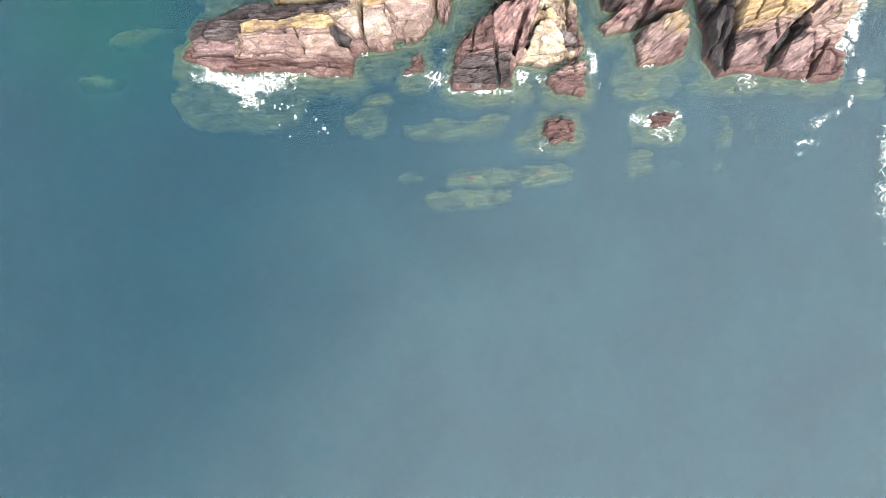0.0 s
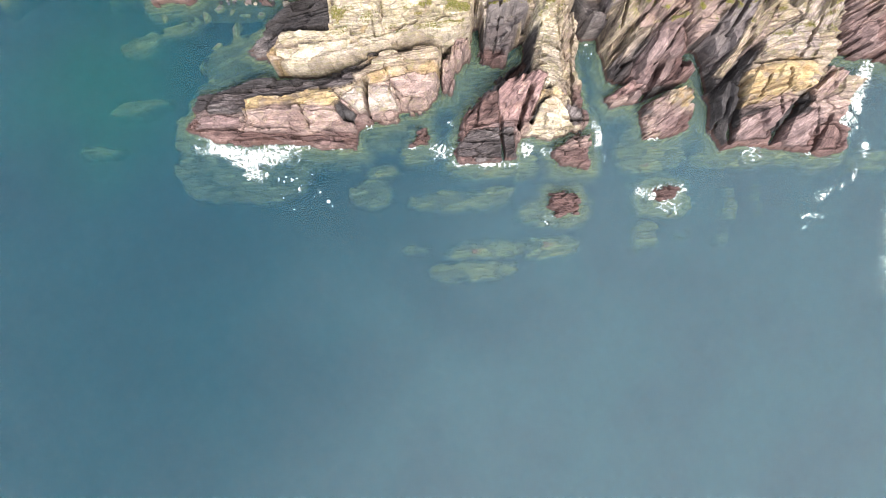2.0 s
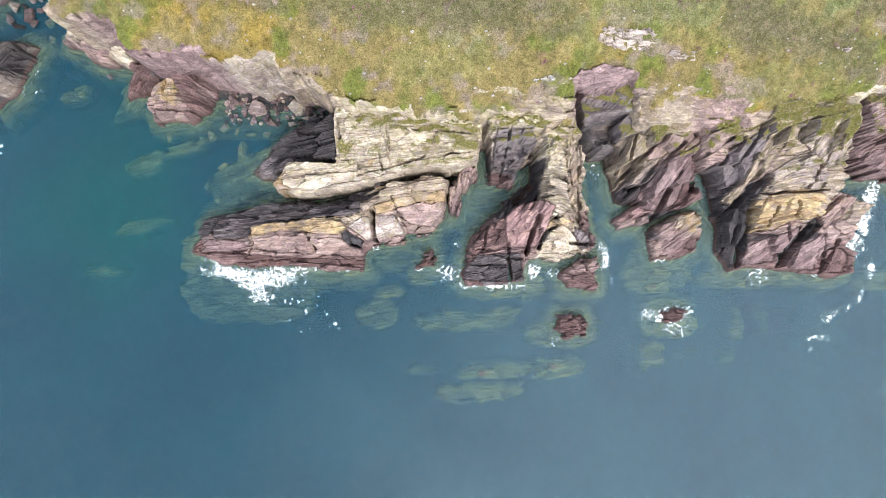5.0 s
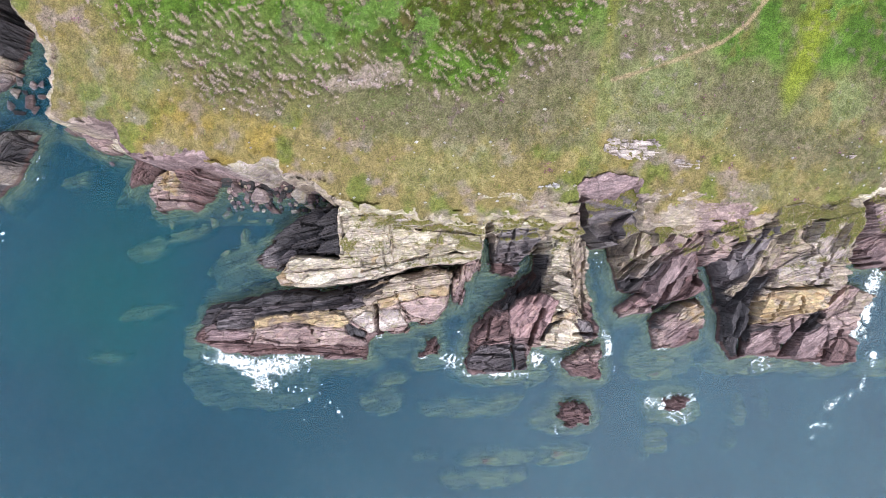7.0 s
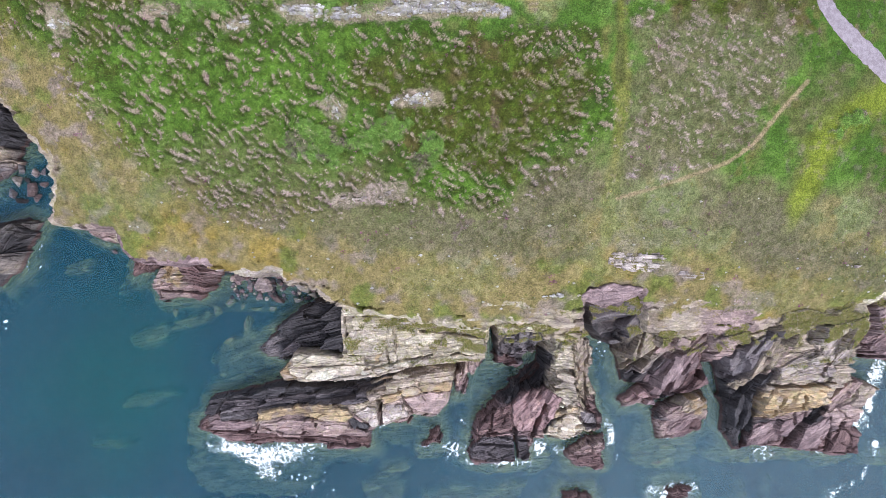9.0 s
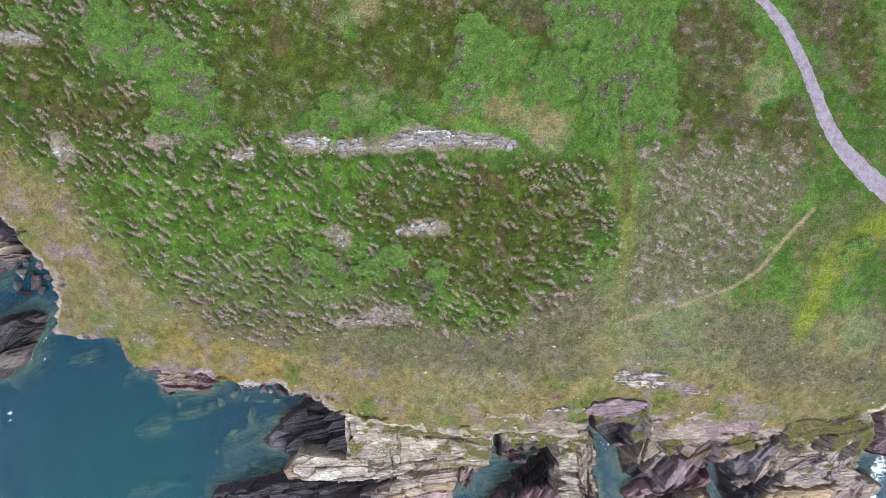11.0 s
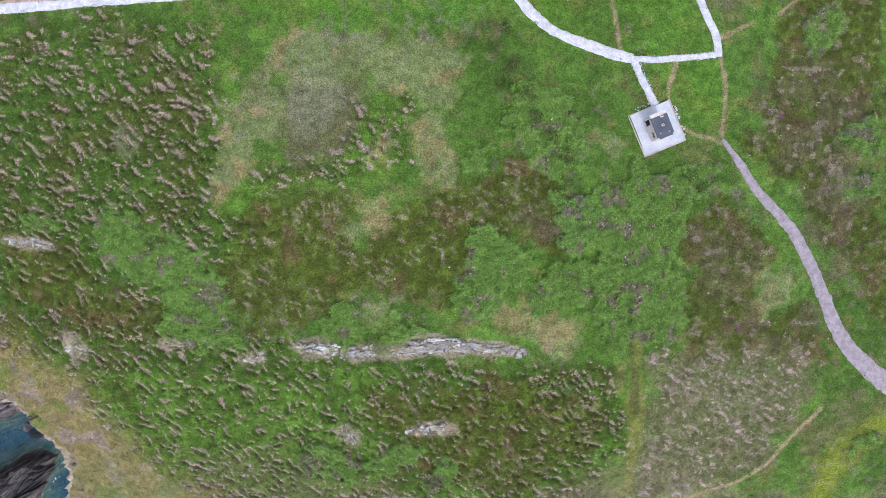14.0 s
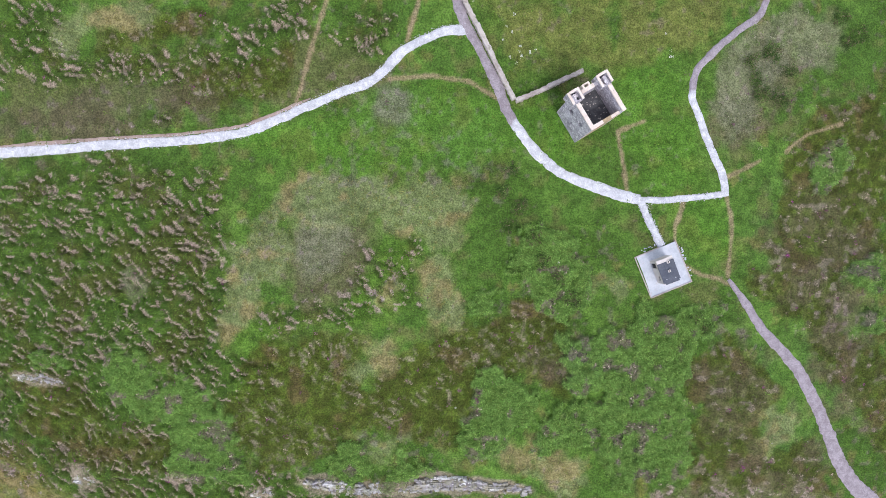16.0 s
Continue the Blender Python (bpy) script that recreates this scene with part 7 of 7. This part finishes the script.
for sx in (-1, 1):
    cx, cy = sx * (L / 2 - 0.45), L / 2 - 0.35
    low = 8.2
    r, q = 0.85, 0.28
    tur = part("bartizan", boxes((cx - r, cy - r, low, cx - r + q, cy + r, TOP + 0.35), (cx + r - q, cy - r, low, cx + r, cy + r, TOP + 0.35),
                                 (cx - r + q, cy + r - q, low, cx + r - q, cy + r, TOP + 0.35), (cx - r + q, cy - r, low, cx + r - q, cy - r + q, TOP - 0.3)), render_wall, tower, "square corner turret with an open top")
    part("turret_floor", boxes((cx - r + q, cy - r + q, 9.0, cx + r - q, cy + r - q, 9.15)), dark_floor, tur)
    for k in range(3):
        part("corbel", boxes((cx - r + 0.1 + k * 0.6, cy + r - 0.4, low - 0.5, cx - r + 0.35 + k * 0.6, cy + r - 0.02, low)), coping_stone, tur)
    for line in ((cx - r + q / 2, cy - r, cx - r + q / 2, cy + r), (cx + r - q / 2, cy - r, cx + r - q / 2, cy + r), (cx - r + q, cy + r - q / 2, cx + r - q, cy + r - q / 2)):
        for bm in stones_along(*line, TOP + 0.35, q + 0.06, 0.16, 0.8):
            part("coping_stone", bm, coping_stone, tur)
part("machicolation", boxes((-0.55, L / 2, 8.3, -0.3, L / 2 + 0.55, 9.7), (0.3, L / 2, 8.3, 0.55, L / 2 + 0.55, 9.7), (-0.3, L / 2 + 0.35, 8.3, 0.3, L / 2 + 0.55, 9.7)), coping_stone, tower, "peach stone box over the doorway")

# ---- lookout hut on its concrete pad ----
PAD_AT = (24.4, 152.8)
pad_z = float(hill(*map(np.array, PAD_AT))) + 0.12
pad = tagged(new("concrete_pad"), "square pale concrete pad with low cream kerbs", "pad")
pad.matrix_world = pose(*PAD_AT, pad_z, 0, 0, 23)
slab = boxes((-3.2, -3.2, -0.9, 3.2, 3.2, 0.12))
part("slab", slab, concrete, pad)
for x0, y0, x1, y1 in ((-3.34, -3.34, -3.2, 3.34), (-3.2, -3.34, 3.34, -3.2), (3.2, -3.2, 3.34, 3.34), (-3.2, 3.2, 0.6, 3.34)):
    kerb = boxes((x0, y0, -0.9, x1, y1, 0.26))
    bmesh.ops.bevel(kerb, geom=list(kerb.edges), offset=0.025, segments=1, affect="EDGES")
    part("kerb", kerb, kerb_stone, pad, "stained cream kerb")
for n in range(34):
    bm = bmesh.new()
    r = random.uniform(0.07, 0.2)
    bmesh.ops.create_icosphere(bm, subdivisions=1, radius=r)
    bmesh.ops.transform(bm, matrix=pose(*(random.choice(((random.uniform(-3.2, 0.6), 3.6 + random.uniform(-0.1, 0.4)), (3.6 + random.uniform(-0.1, 0.3), random.uniform(-2.5, 3))))), 0.0) @ Matrix.Diagonal((1, 0.7, 0.35, 1)), verts=bm.verts)
    part("rubble_stone", bm, concrete, pad)

hut = tagged(new("lookout_hut"), "small cream concrete lookout hut with a dark flat roof", "hut")
hut.matrix_world = pose(PAD_AT[0] - 0.25, PAD_AT[1] + 0.05, pad_z + 0.12, 0, 0, 22)
HX, HY, HH = 1.25, 1.75, 2.45


def hut_ring(scale, z0, z1):
    pts = [(-HX, HY), (-HX, -HY), (0.1, -HY - 0.25), (HX - 0.25, -HY), (HX, -HY + 0.7), (HX, HY)]
    bm = bmesh.new()
    low = [bm.verts.new((x * scale, y * scale, z0)) for x, y in pts]
    top = [bm.verts.new((x * scale, y * scale, z1)) for x, y in pts]
    bm.faces.new(low[::-1])
    bm.faces.new(top)
    for k in range(len(pts)):
        bm.faces.new((low[k], low[(k + 1) % len(pts)], top[(k + 1) % len(pts)], top[k]))
    return bm


panel("wall", 2 * HY, HH, 0.22, [(0.35, 1.15, -0.8, 1.95), (2.3, 3.1, 0.9, 1.8)], pose(-HX, HY, 0, 0, 0, -90), pale_concrete, hut, "cream wall with a doorway and a window opening")
panel("wall", 2 * HY - 0.7, HH, 0.22, [(0.6, 1.6, 0.9, 1.8)], pose(HX, -HY + 0.7, 0, 0, 0, 90), pale_concrete, hut)
panel("wall", 2 * HX - 0.44, HH, 0.22, [], pose(HX - 0.22, HY, 0, 0, 0, 180), pale_concrete, hut)
bm = bmesh.new()
for (ax, ay), (bx2, by2) in (((-HX + 0.22, -HY), (0.1, -HY - 0.25)), ((0.1, -HY - 0.25), (HX - 0.25, -HY)), ((HX - 0.25, -HY), (HX, -HY + 0.7))):
    run = math.hypot(bx2 - ax, by2 - ay)
    wall_panel(bm, run, HH, 0.18, [(0.2, run - 0.2, 1.0, 1.9)], pose(ax, ay, 0, 0, 0, math.degrees(math.atan2(by2 - ay, bx2 - ax))))
part("bay_wall", bm, pale_concrete, hut, "cream bay with lookout openings")
part("ceiling_slab", hut_ring(1.03, HH, HH + 0.12), pale_concrete, hut)
roof = part("roof", boxes((-HX - 0.02, -HY + 0.05, HH + 0.12, HX + 0.02, HY - 0.45, HH + 0.26), (-HX + 0.25, -HY - 0.2, HH + 0.12, HX - 0.2, -HY + 0.05, HH + 0.26)), roof_felt, hut, "dark blue-grey felt roof")
for k in range(4):
    y = -HY + 0.6 + k * 0.62
    part("roof_seam", boxes((-HX, y, HH + 0.26, HX, y + 0.06, HH + 0.30)), roof_felt, roof)
part("parapet", boxes((-HX - 0.05, HY - 0.45, HH + 0.12, HX * 0.4, HY + 0.06, HH + 0.42)), pale_concrete, hut, "cream end parapet")
for x, y, r in ((0.05, -0.15, 0.17), (0.35, HY - 0.6, 0.2)):
    vent = part("vent", boxes((x - r, y - r, HH + 0.26, x + r, y + r, HH + 0.5)), pale_concrete, hut, "small square cream roof vent")
    # flat near-black plate in place of the shaded hole
    part("vent_shade_plate", boxes((x - r * 0.5, y - r * 0.5, HH + 0.5, x + r * 0.5, y + r * 0.5, HH + 0.504)), shade_black, vent)
for x, y in ((-0.7, -1.2), (0.6, -1.35)):
    part("roof_bolt", boxes((x - 0.06, y - 0.06, HH + 0.26, x + 0.06, y + 0.06, HH + 0.36)), concrete, hut)
part("floor", boxes((-HX + 0.2, -HY + 0.1, 0.0, HX - 0.2, HY - 0.2, 0.03)), dark_floor, hut)


# ---- field walls ----
def field_wall(line, wide, tall, label):
    wall = tagged(new("stone_wall"), label, "wall")
    bm = bmesh.new()
    for (ax, ay), (bx2, by2) in zip(line, line[1:]):
        run = math.hypot(bx2 - ax, by2 - ay)
        ang = math.atan2(by2 - ay, bx2 - ax)
        count = int(run / 0.32)
        for k in range(count):
            for row in (-1, 0, 1):
                for course in range(3):
                    u, o = (k + 0.5 + 0.25 * (course % 2)) * run / count, row * wide / 3 + random.uniform(-0.05, 0.05)
                    x, y = ax + u * math.cos(ang) - o * math.sin(ang), ay + u * math.sin(ang) + o * math.cos(ang)
                    z = float(hill(np.array(x), np.array(y)))
                    gap = value(np.array(u * 0.35), np.array(float(ax)), 9)
                    if course == 2 and gap < -0.25:
                        continue
                    h = tall / 3
                    made = box(bm, -0.17, -wide / 6 - 0.02, -0.3 if course == 0 else 0, 0.17, wide / 6 + 0.02, h + random.uniform(-0.03, 0.05), 0.035)
                    bmesh.ops.transform(bm, matrix=pose(x, y, z + course * h, random.uniform(-5, 5), random.uniform(-5, 5), math.degrees(ang) + random.uniform(-12, 12)), verts=made)
    tagged(part("stonework", bm, wall_stone, wall), kind="stuff")


field_wall([(1.6, 177.5), (-1.7, 183.8), (-5.1, 190.2), (-7.3, 194.6)], 0.62, 1.1, "low rough stone field wall beside the gravel path")
field_wall([(1.9, 177.3), (5.9, 179.1), (11.8, 182.1)], 0.55, 1.2, "broken stone field wall running towards the tower")


# ---- plants ----
def foliage(name, xs, ys, size, tall, tints, leaves, leaf, label, category, seed, turn=None, stretch=1.0, thing="", blend=0.0, ground_at=None):
    """Many small clumps of leaves over the ground, one mesh."""
    rng = np.random.default_rng(seed)
    n = len(xs)
    r, phi = np.sqrt(rng.random((n, leaves))), rng.random((n, leaves)) * 2 * np.pi
    size = size * rng.uniform(0.6, 1.3, (n, 1))
    u, w = r * np.cos(phi) * size * stretch, r * np.sin(phi) * size
    ang = radians(turn) + rng.normal(0, 0.25, (n, 1)) if turn is not None else rng.random((n, 1)) * 6.28
    cx = xs[:, None] + u * np.cos(ang) - w * np.sin(ang)
    cy = ys[:, None] + u * np.sin(ang) + w * np.cos(ang)
    ground_z = (ground_at or (lambda a, b: land_height(a, b)[0]))(cx.ravel(), cy.ravel()).reshape(cx.shape)
    cz = ground_z + tall * (1 - r * r) * rng.uniform(0.5, 1.2, (n, 1)) + 0.04
    c = np.stack([cx, cy, cz], -1).reshape(-1, 3)
    m = len(c)
    nrm = np.stack([rng.normal(0, 0.55, m), rng.normal(0, 0.55, m), np.ones(m)], 1)
    nrm /= np.linalg.norm(nrm, axis=1)[:, None]
    a = rng.random(m) * 6.28
    t1 = np.stack([np.cos(a), np.sin(a), 0 * a], 1)
    t1 -= nrm * (t1 * nrm).sum(1)[:, None]
    t1 /= np.linalg.norm(t1, axis=1)[:, None]
    t2 = np.cross(nrm, t1)
    ln, wd = leaf * rng.uniform(0.6, 1.4, (m, 1)), leaf * 0.5 * rng.uniform(0.6, 1.4, (m, 1))
    v = np.stack([c - t1 * ln, c + t2 * wd - t1 * ln * 0.1, c + t1 * ln, c - t2 * wd + t1 * ln * 0.2], 1)
    f = np.arange(4 * m).reshape(-1, 4)
    base = np.asarray(tints)[rng.integers(0, len(tints), n)]
    base = base * (1 - blend) + 1.15 * blend * cover(xs, ys)[0]
    col = np.repeat(base, leaves, 0) * rng.uniform(0.6, 1.35, (m, 1))
    me = raw_mesh(name, v.reshape(-1, 3), f, leafy, False, np.repeat(col, 4, 0))
    return tagged(new(name, me), label, category, "" if thing == "-" else thing, "" if thing else "stuff")


def sow(count, weight, seed, x0=-84, x1=76, y0=72, y1=202):
    """Random spots on the land, kept by a weight over the plan."""
    rng = np.random.default_rng(seed)
    x, y = rng.uniform(x0, x1, count), rng.uniform(y0, y1, count)
    keep = (rng.random(count) < weight(x, y)) & (trodden(x, y) > rng.uniform(-0.3, 0.4, count)) & (inside_by(x, y, LAND) > 1.0) & (np.hypot(x - TOWER[0], y - TOWER[1]) > 4.2)
    for line in TRAILS:
        keep &= line_off(x, y, line) > rng.uniform(0.1, 0.5, count)
    return x[keep], y[keep]


print("plants")
def weighed(rule):
    return lambda x, y: np.clip(rule(cover(x, y)[1]), 0, 1)


fern_at = sow(60000, weighed(lambda w: np.clip(0.9 * w["fern"] + 0.45 * w["tuft"] + 0.35 * w["lawn"] + 0.14, 0, 1) * ramp(0.1, -0.15, w["comb"] * (w["woody"] > 0.2)) * (1 - w["straw"]) * (1 - 0.85 * w["south"]) * (1 - 0.8 * w["belt"]) * (1 - 0.75 * w["dark"]) * (1 - 0.7 * w["grey"])), 1)
foliage("bracken", *fern_at, 0.5, 0.28, [(0.095, 0.190, 0.022), (0.125, 0.235, 0.030), (0.070, 0.135, 0.015), (0.150, 0.22, 0.036)], 9, 0.125, "fresh green bracken and low scrub over the slope", "bracken", 2, blend=0.35)
twig_at = sow(230000, weighed(lambda w: np.maximum(ramp(0.05, 0.3, w["comb"]) * ramp(0.2, 0.6, w["woody"]), 0.35 * w["speck"])), 3)
foliage("dead_heather", *twig_at, 0.15, 0.14, [(0.36, 0.285, 0.22), (0.45, 0.365, 0.285), (0.25, 0.20, 0.155), (0.30, 0.24, 0.195)], 5, 0.095, "pale wind-bleached dead heather twigs in streaks", "heather", 4, -37, 2.0)
heath_at = sow(52000, weighed(lambda w: np.clip(0.9 * w["dark"] + 0.7 * w["grey"] + 0.6 * w["belt"] + 0.35 * w["tuft"] + 0.12, 0, 1) * (1 - w["bush"]) * (1 - 0.7 * w["straw"]) * ramp(0.1, -0.1, w["comb"])), 5)
foliage("heather", *heath_at, 0.42, 0.22, [(0.060, 0.082, 0.010), (0.078, 0.118, 0.012), (0.11, 0.112, 0.022), (0.092, 0.070, 0.034), (0.068, 0.125, 0.012)], 8, 0.11, "dark green-brown heather cushions", "heather", 6, blend=0.55)
for n, outline in enumerate(ZONES["bush"]):
    x0, x1, y0, y1 = min(p[0] for p in outline) - 1, max(p[0] for p in outline) + 1, min(p[1] for p in outline) - 1, max(p[1] for p in outline) + 1
    at = sow(int(11 * (x1 - x0) * (y1 - y0)), lambda x, y: zoned(x, y, [outline], 0.3, 3.4, 2) * (0.15 + 0.85 * ramp(0.32, 0.20, fbm(x * 0.55, y * 0.55, 3, 95))), 40 + n, x0, x1, y0, y1)
    if len(at[0]) > 8:
        foliage("thicket", *at, 0.42, 0.32, [(0.158, 0.290, 0.058), (0.195, 0.335, 0.066), (0.105, 0.195, 0.036), (0.200, 0.285, 0.062)], 9, 0.115, "dense green bramble and bracken thicket", "thicket", 80 + n, blend=0.45)
gap_at = sow(60000, lambda x, y: cover(x, y)[1]["gap"], 7)
foliage("dead_heather", *gap_at, 0.25, 0.35, [(0.40, 0.32, 0.27), (0.28, 0.22, 0.19), (0.17, 0.13, 0.13), (0.07, 0.08, 0.035), (0.05, 0.055, 0.03)], 7, 0.11, "bare woody stems in gaps of the thickets", "heather", 8, 50, 1.5)
scrub_at = sow(9000, lambda x, y: patches(x, y, SCRUB, 0.3, 9), 21)
foliage("low_scrub", *scrub_at, 0.5, 0.35, [(0.23, 0.25, 0.14), (0.17, 0.21, 0.085), (0.30, 0.29, 0.20), (0.14, 0.18, 0.06)], 9, 0.10, "grey-green low scrub and bare stems", "scrub", 22)
for n, (cx, cy, r) in enumerate(GORSE):
    at = sow(int(30 * r * r) + 14, lambda x, y: ramp(1.1, 0.7, np.hypot(x - cx, y - cy) / r + 0.55 * fbm(x * 0.9, y * 0.9, 3, 96)), 300 + n, cx - r, cx + r, cy - r, cy + r)
    bush = tagged(new("gorse_bush"), "dark green dense gorse bush in the rough grass", "bush", "gorse bushes on the heath")
    foot = float(land_height(np.array([cx]), np.array([cy]))[0][0])
    bush.location = (cx, cy, foot)
    crown = foliage("crown", *at, 0.4, 0.6 + 0.25 * r, [(0.050, 0.095, 0.020), (0.070, 0.125, 0.026), (0.105, 0.170, 0.034), (0.13, 0.12, 0.06)], 12, 0.11, "", "", 330 + n, thing="-")
    crown.parent, crown.matrix_parent_inverse = bush, Matrix.Translation((-cx, -cy, -foot))
    rnd = random.Random(n)
    for k in range(4):
        bm = bmesh.new()
        bmesh.ops.create_cone(bm, cap_ends=True, segments=6, radius1=0.06, radius2=0.025, depth=0.7)
        bmesh.ops.transform(bm, matrix=pose(rnd.uniform(-0.2, 0.2), rnd.uniform(-0.2, 0.2), 0.25, rnd.uniform(-35, 35), rnd.uniform(-35, 35)), verts=bm.verts)
        part("stem", bm, bare_soil, bush)
bloom_at = sow(26000, lambda x, y: (lambda w: 0.035 * np.clip(w["dark"] + 0.7 * w["tuft"] + 0.6 * w["grey"] + 0.4 * w["belt"], 0, 1) + 0.6 * np.maximum(patches(x, y, BLOOM, 0.5, 5), 0.8 * w["south"] * ramp(0.5, 0.6, fbm(x * 0.28, y * 0.28, 3, 91))))(cover(x, y)[1]), 9)
foliage("bell_heather", *bloom_at, 0.36, 0.2, [(0.26, 0.06, 0.20), (0.19, 0.055, 0.14), (0.26, 0.13, 0.18), (0.16, 0.08, 0.10)], 12, 0.10, "small purple bell heather cushions in flower", "heather", 10)
straw_at = sow(40000, lambda x, y: (lambda w: np.clip(0.55 * w["south"] + 0.6 * w["straw"], 0, 1))(cover(x, y)[1]), 11)
foliage("grass", *straw_at, 0.35, 0.14, [(0.31, 0.238, 0.065), (0.285, 0.238, 0.03), (0.19, 0.205, 0.03), (0.30, 0.25, 0.13), (0.27, 0.20, 0.145), (0.14, 0.18, 0.03)], 8, 0.11, "dry straw-coloured cliff-top grass", "grass", 12, blend=0.6)
rng = np.random.default_rng(51)
rx, ry = rng.uniform(-25, 88, 170000), rng.uniform(61, 78, 170000)
rz = top_at(rx, ry)
steep = np.maximum(np.abs(top_at(rx + 0.4, ry) - rz), np.abs(top_at(rx, ry + 0.4) - rz))
grown = (rz > 9) & (steep < 0.7) & (rng.random(len(rx)) < 0.9 * ramp(11.5, 16.0, rz + 3.0 * fbm(rx * 0.22, ry * 0.5, 4, 52)) * ramp(0.05, 0.45, fbm(rx * 0.35, ry * 0.8, 4, 53) + 0.45 * ramp(13, 18, rz)))
foliage("grass", rx[grown], ry[grown], 0.22, 0.10, [(0.30, 0.25, 0.10), (0.23, 0.22, 0.06), (0.15, 0.185, 0.035), (0.33, 0.28, 0.17)], 6, 0.10, "straggling dry grass rooted in the ledges of the cliff top", "grass", 54, ground_at=top_at)
lawn_at = sow(22000, lambda x, y: (0.7 * ramp(170, 180, y) * ramp(-6, 0, x) * ramp(36, 28, x) + 0.25) * (1 - 0.8 * cover(x, y)[1]["dark"]), 13)
foliage("grass", *lawn_at, 0.4, 0.12, [(0.092, 0.210, 0.020), (0.120, 0.250, 0.028), (0.078, 0.170, 0.018), (0.16, 0.22, 0.045)], 7, 0.10, "short green grass", "grass", 14, blend=0.65)
flower_at = sow(40000, lambda x, y: 0.7 * ramp(0.0, 0.4, fbm(x * 0.9, y * 0.9, 3, 99)) * np.maximum.reduce([ramp(3.2, 0.5, np.hypot(x - cx, y - cy)) for cx, cy in ((1.6, 187.2), (3.5, 184.6), (24.5, 186.0), (-17.5, 158.9), (8.6, 155.2), (11.5, 187.5), (-4.5, 193))]), 15)
foliage("wildflowers", *flower_at, 0.18, 0.45, [(0.62, 0.64, 0.58), (0.55, 0.60, 0.42)], 6, 0.12, "white umbel wildflowers in the grass", "wildflowers", 16)

# crumbs of gravel along the edges of the pale paths
verts, faces = [], []
for key, many in (("road", 34), ("east", 34), ("short", 60)):
    line, wide = ROADS[key]
    mid = smooth_line(line)
    for p, q in zip(mid, mid[1:]):
        side = Vector((p.y - q.y, q.x - p.x)).normalized()
        for _ in range(int(many * (q - p).length * 0.35)):
            o = random.choice((-1, 1)) * (wide / 2 + random.gauss(-0.04, 0.11))
            c = p.lerp(q, random.random()) + side * o
            r, k = random.uniform(0.03, 0.085), len(verts)
            z = float(hill(np.array(c.x), np.array(c.y))) + 0.20 + random.uniform(-0.03, 0.05)
            for a in range(5):
                ang = a * 1.257 + random.uniform(-0.4, 0.4)
                verts.append((c.x + r * math.cos(ang) * 1.3, c.y + r * math.sin(ang), z - 0.02))
            verts.append((c.x, c.y, z + 0.03))
            faces += [(k + a, k + (a + 1) % 5, k + 5) for a in range(5)]
tagged(new("gravel_crumbs", raw_mesh("gravel_crumbs", verts, faces, chalk_gravel)), "loose pale gravel crumbs at the path edges", "gravel", kind="stuff")

# pale stones lying in the heath
verts, faces, tints = [], [], []
sx, sy = sow(1500, lambda x, y: 0.012 + 0.5 * ramp(95, 80, y), 17, y1=135)
sz = land_height(sx, sy)[0]
for x, y, z in zip(sx, sy, sz):
    r, k = random.uniform(0.08, 0.32), len(verts)
    for dz, q in ((-0.3, 1.0), (0.5, 0.65)):
        for a in range(4):
            ang = a * 1.571 + random.uniform(-0.4, 0.4)
            verts.append((x + r * q * math.cos(ang) * 1.4, y + r * q * math.sin(ang), z + r * dz))
            tints.append([random.uniform(0.5, 0.65)] * 3)
    faces += [(k + a, k + (a + 1) % 4, k + 4 + (a + 1) % 4, k + 4 + a) for a in range(4)] + [(k + 4, k + 5, k + 6, k + 7)]
tagged(new("loose_stones", raw_mesh("loose_stones", verts, faces, washed_rock, False, np.array(tints))), "scattered pale stones lying in the heath", "stones", kind="stuff")

# broken stones along the outcrops
rnd, verts, faces, tints = random.Random(7), [], [], []
for n, (cx, cy, a, b, turn) in enumerate(CROP + [(-12.0, 119.4, 9.0, 0.8, 2), (-2.0, 119.9, 5.0, 0.7, -4)]):
    if n in (1, 2, 3, 14, 15, 16):
        continue
    c, q = math.cos(radians(turn)), math.sin(radians(turn))
    for _ in range(int(22 * a * max(b, 0.8))):
        u, w = rnd.uniform(-1.15, 1.15) * a, rnd.gauss(0, 0.38) * b
        x, y, r, k = cx + u * c - w * q, cy + u * q + w * c, rnd.uniform(0.10, 0.42) * rnd.uniform(0.6, 1), len(verts)
        z, ang, tone = float(hill(np.array(x), np.array(y))) + 0.25, rnd.uniform(-0.5, 0.5) + radians(turn), rnd.uniform(0.42, 0.66)
        for up, size in ((-0.35, 1.0), (0.5 * r + 0.12, 0.75)):
            for sx, sy in ((-1.3, -0.7), (1.3, -0.7), (1.3, 0.7), (-1.3, 0.7)):
                px, py = (sx + rnd.uniform(-0.3, 0.3)) * r * size, (sy + rnd.uniform(-0.3, 0.3)) * r * size
                verts.append((x + px * math.cos(ang) - py * math.sin(ang), y + px * math.sin(ang) + py * math.cos(ang), z + up + rnd.uniform(-0.06, 0.06)))
                tints.append((tone, tone * 0.97, tone * 0.98))
        faces += [(k + e, k + (e + 1) % 4, k + 4 + (e + 1) % 4, k + 4 + e) for e in range(4)] + [(k + 4, k + 5, k + 6, k + 7)]
tagged(new("outcrop_rubble", raw_mesh("outcrop_rubble", verts, faces, washed_rock, False, np.array(tints))), "broken whitish blocks strewn along the heath outcrops", "stones", kind="stuff")
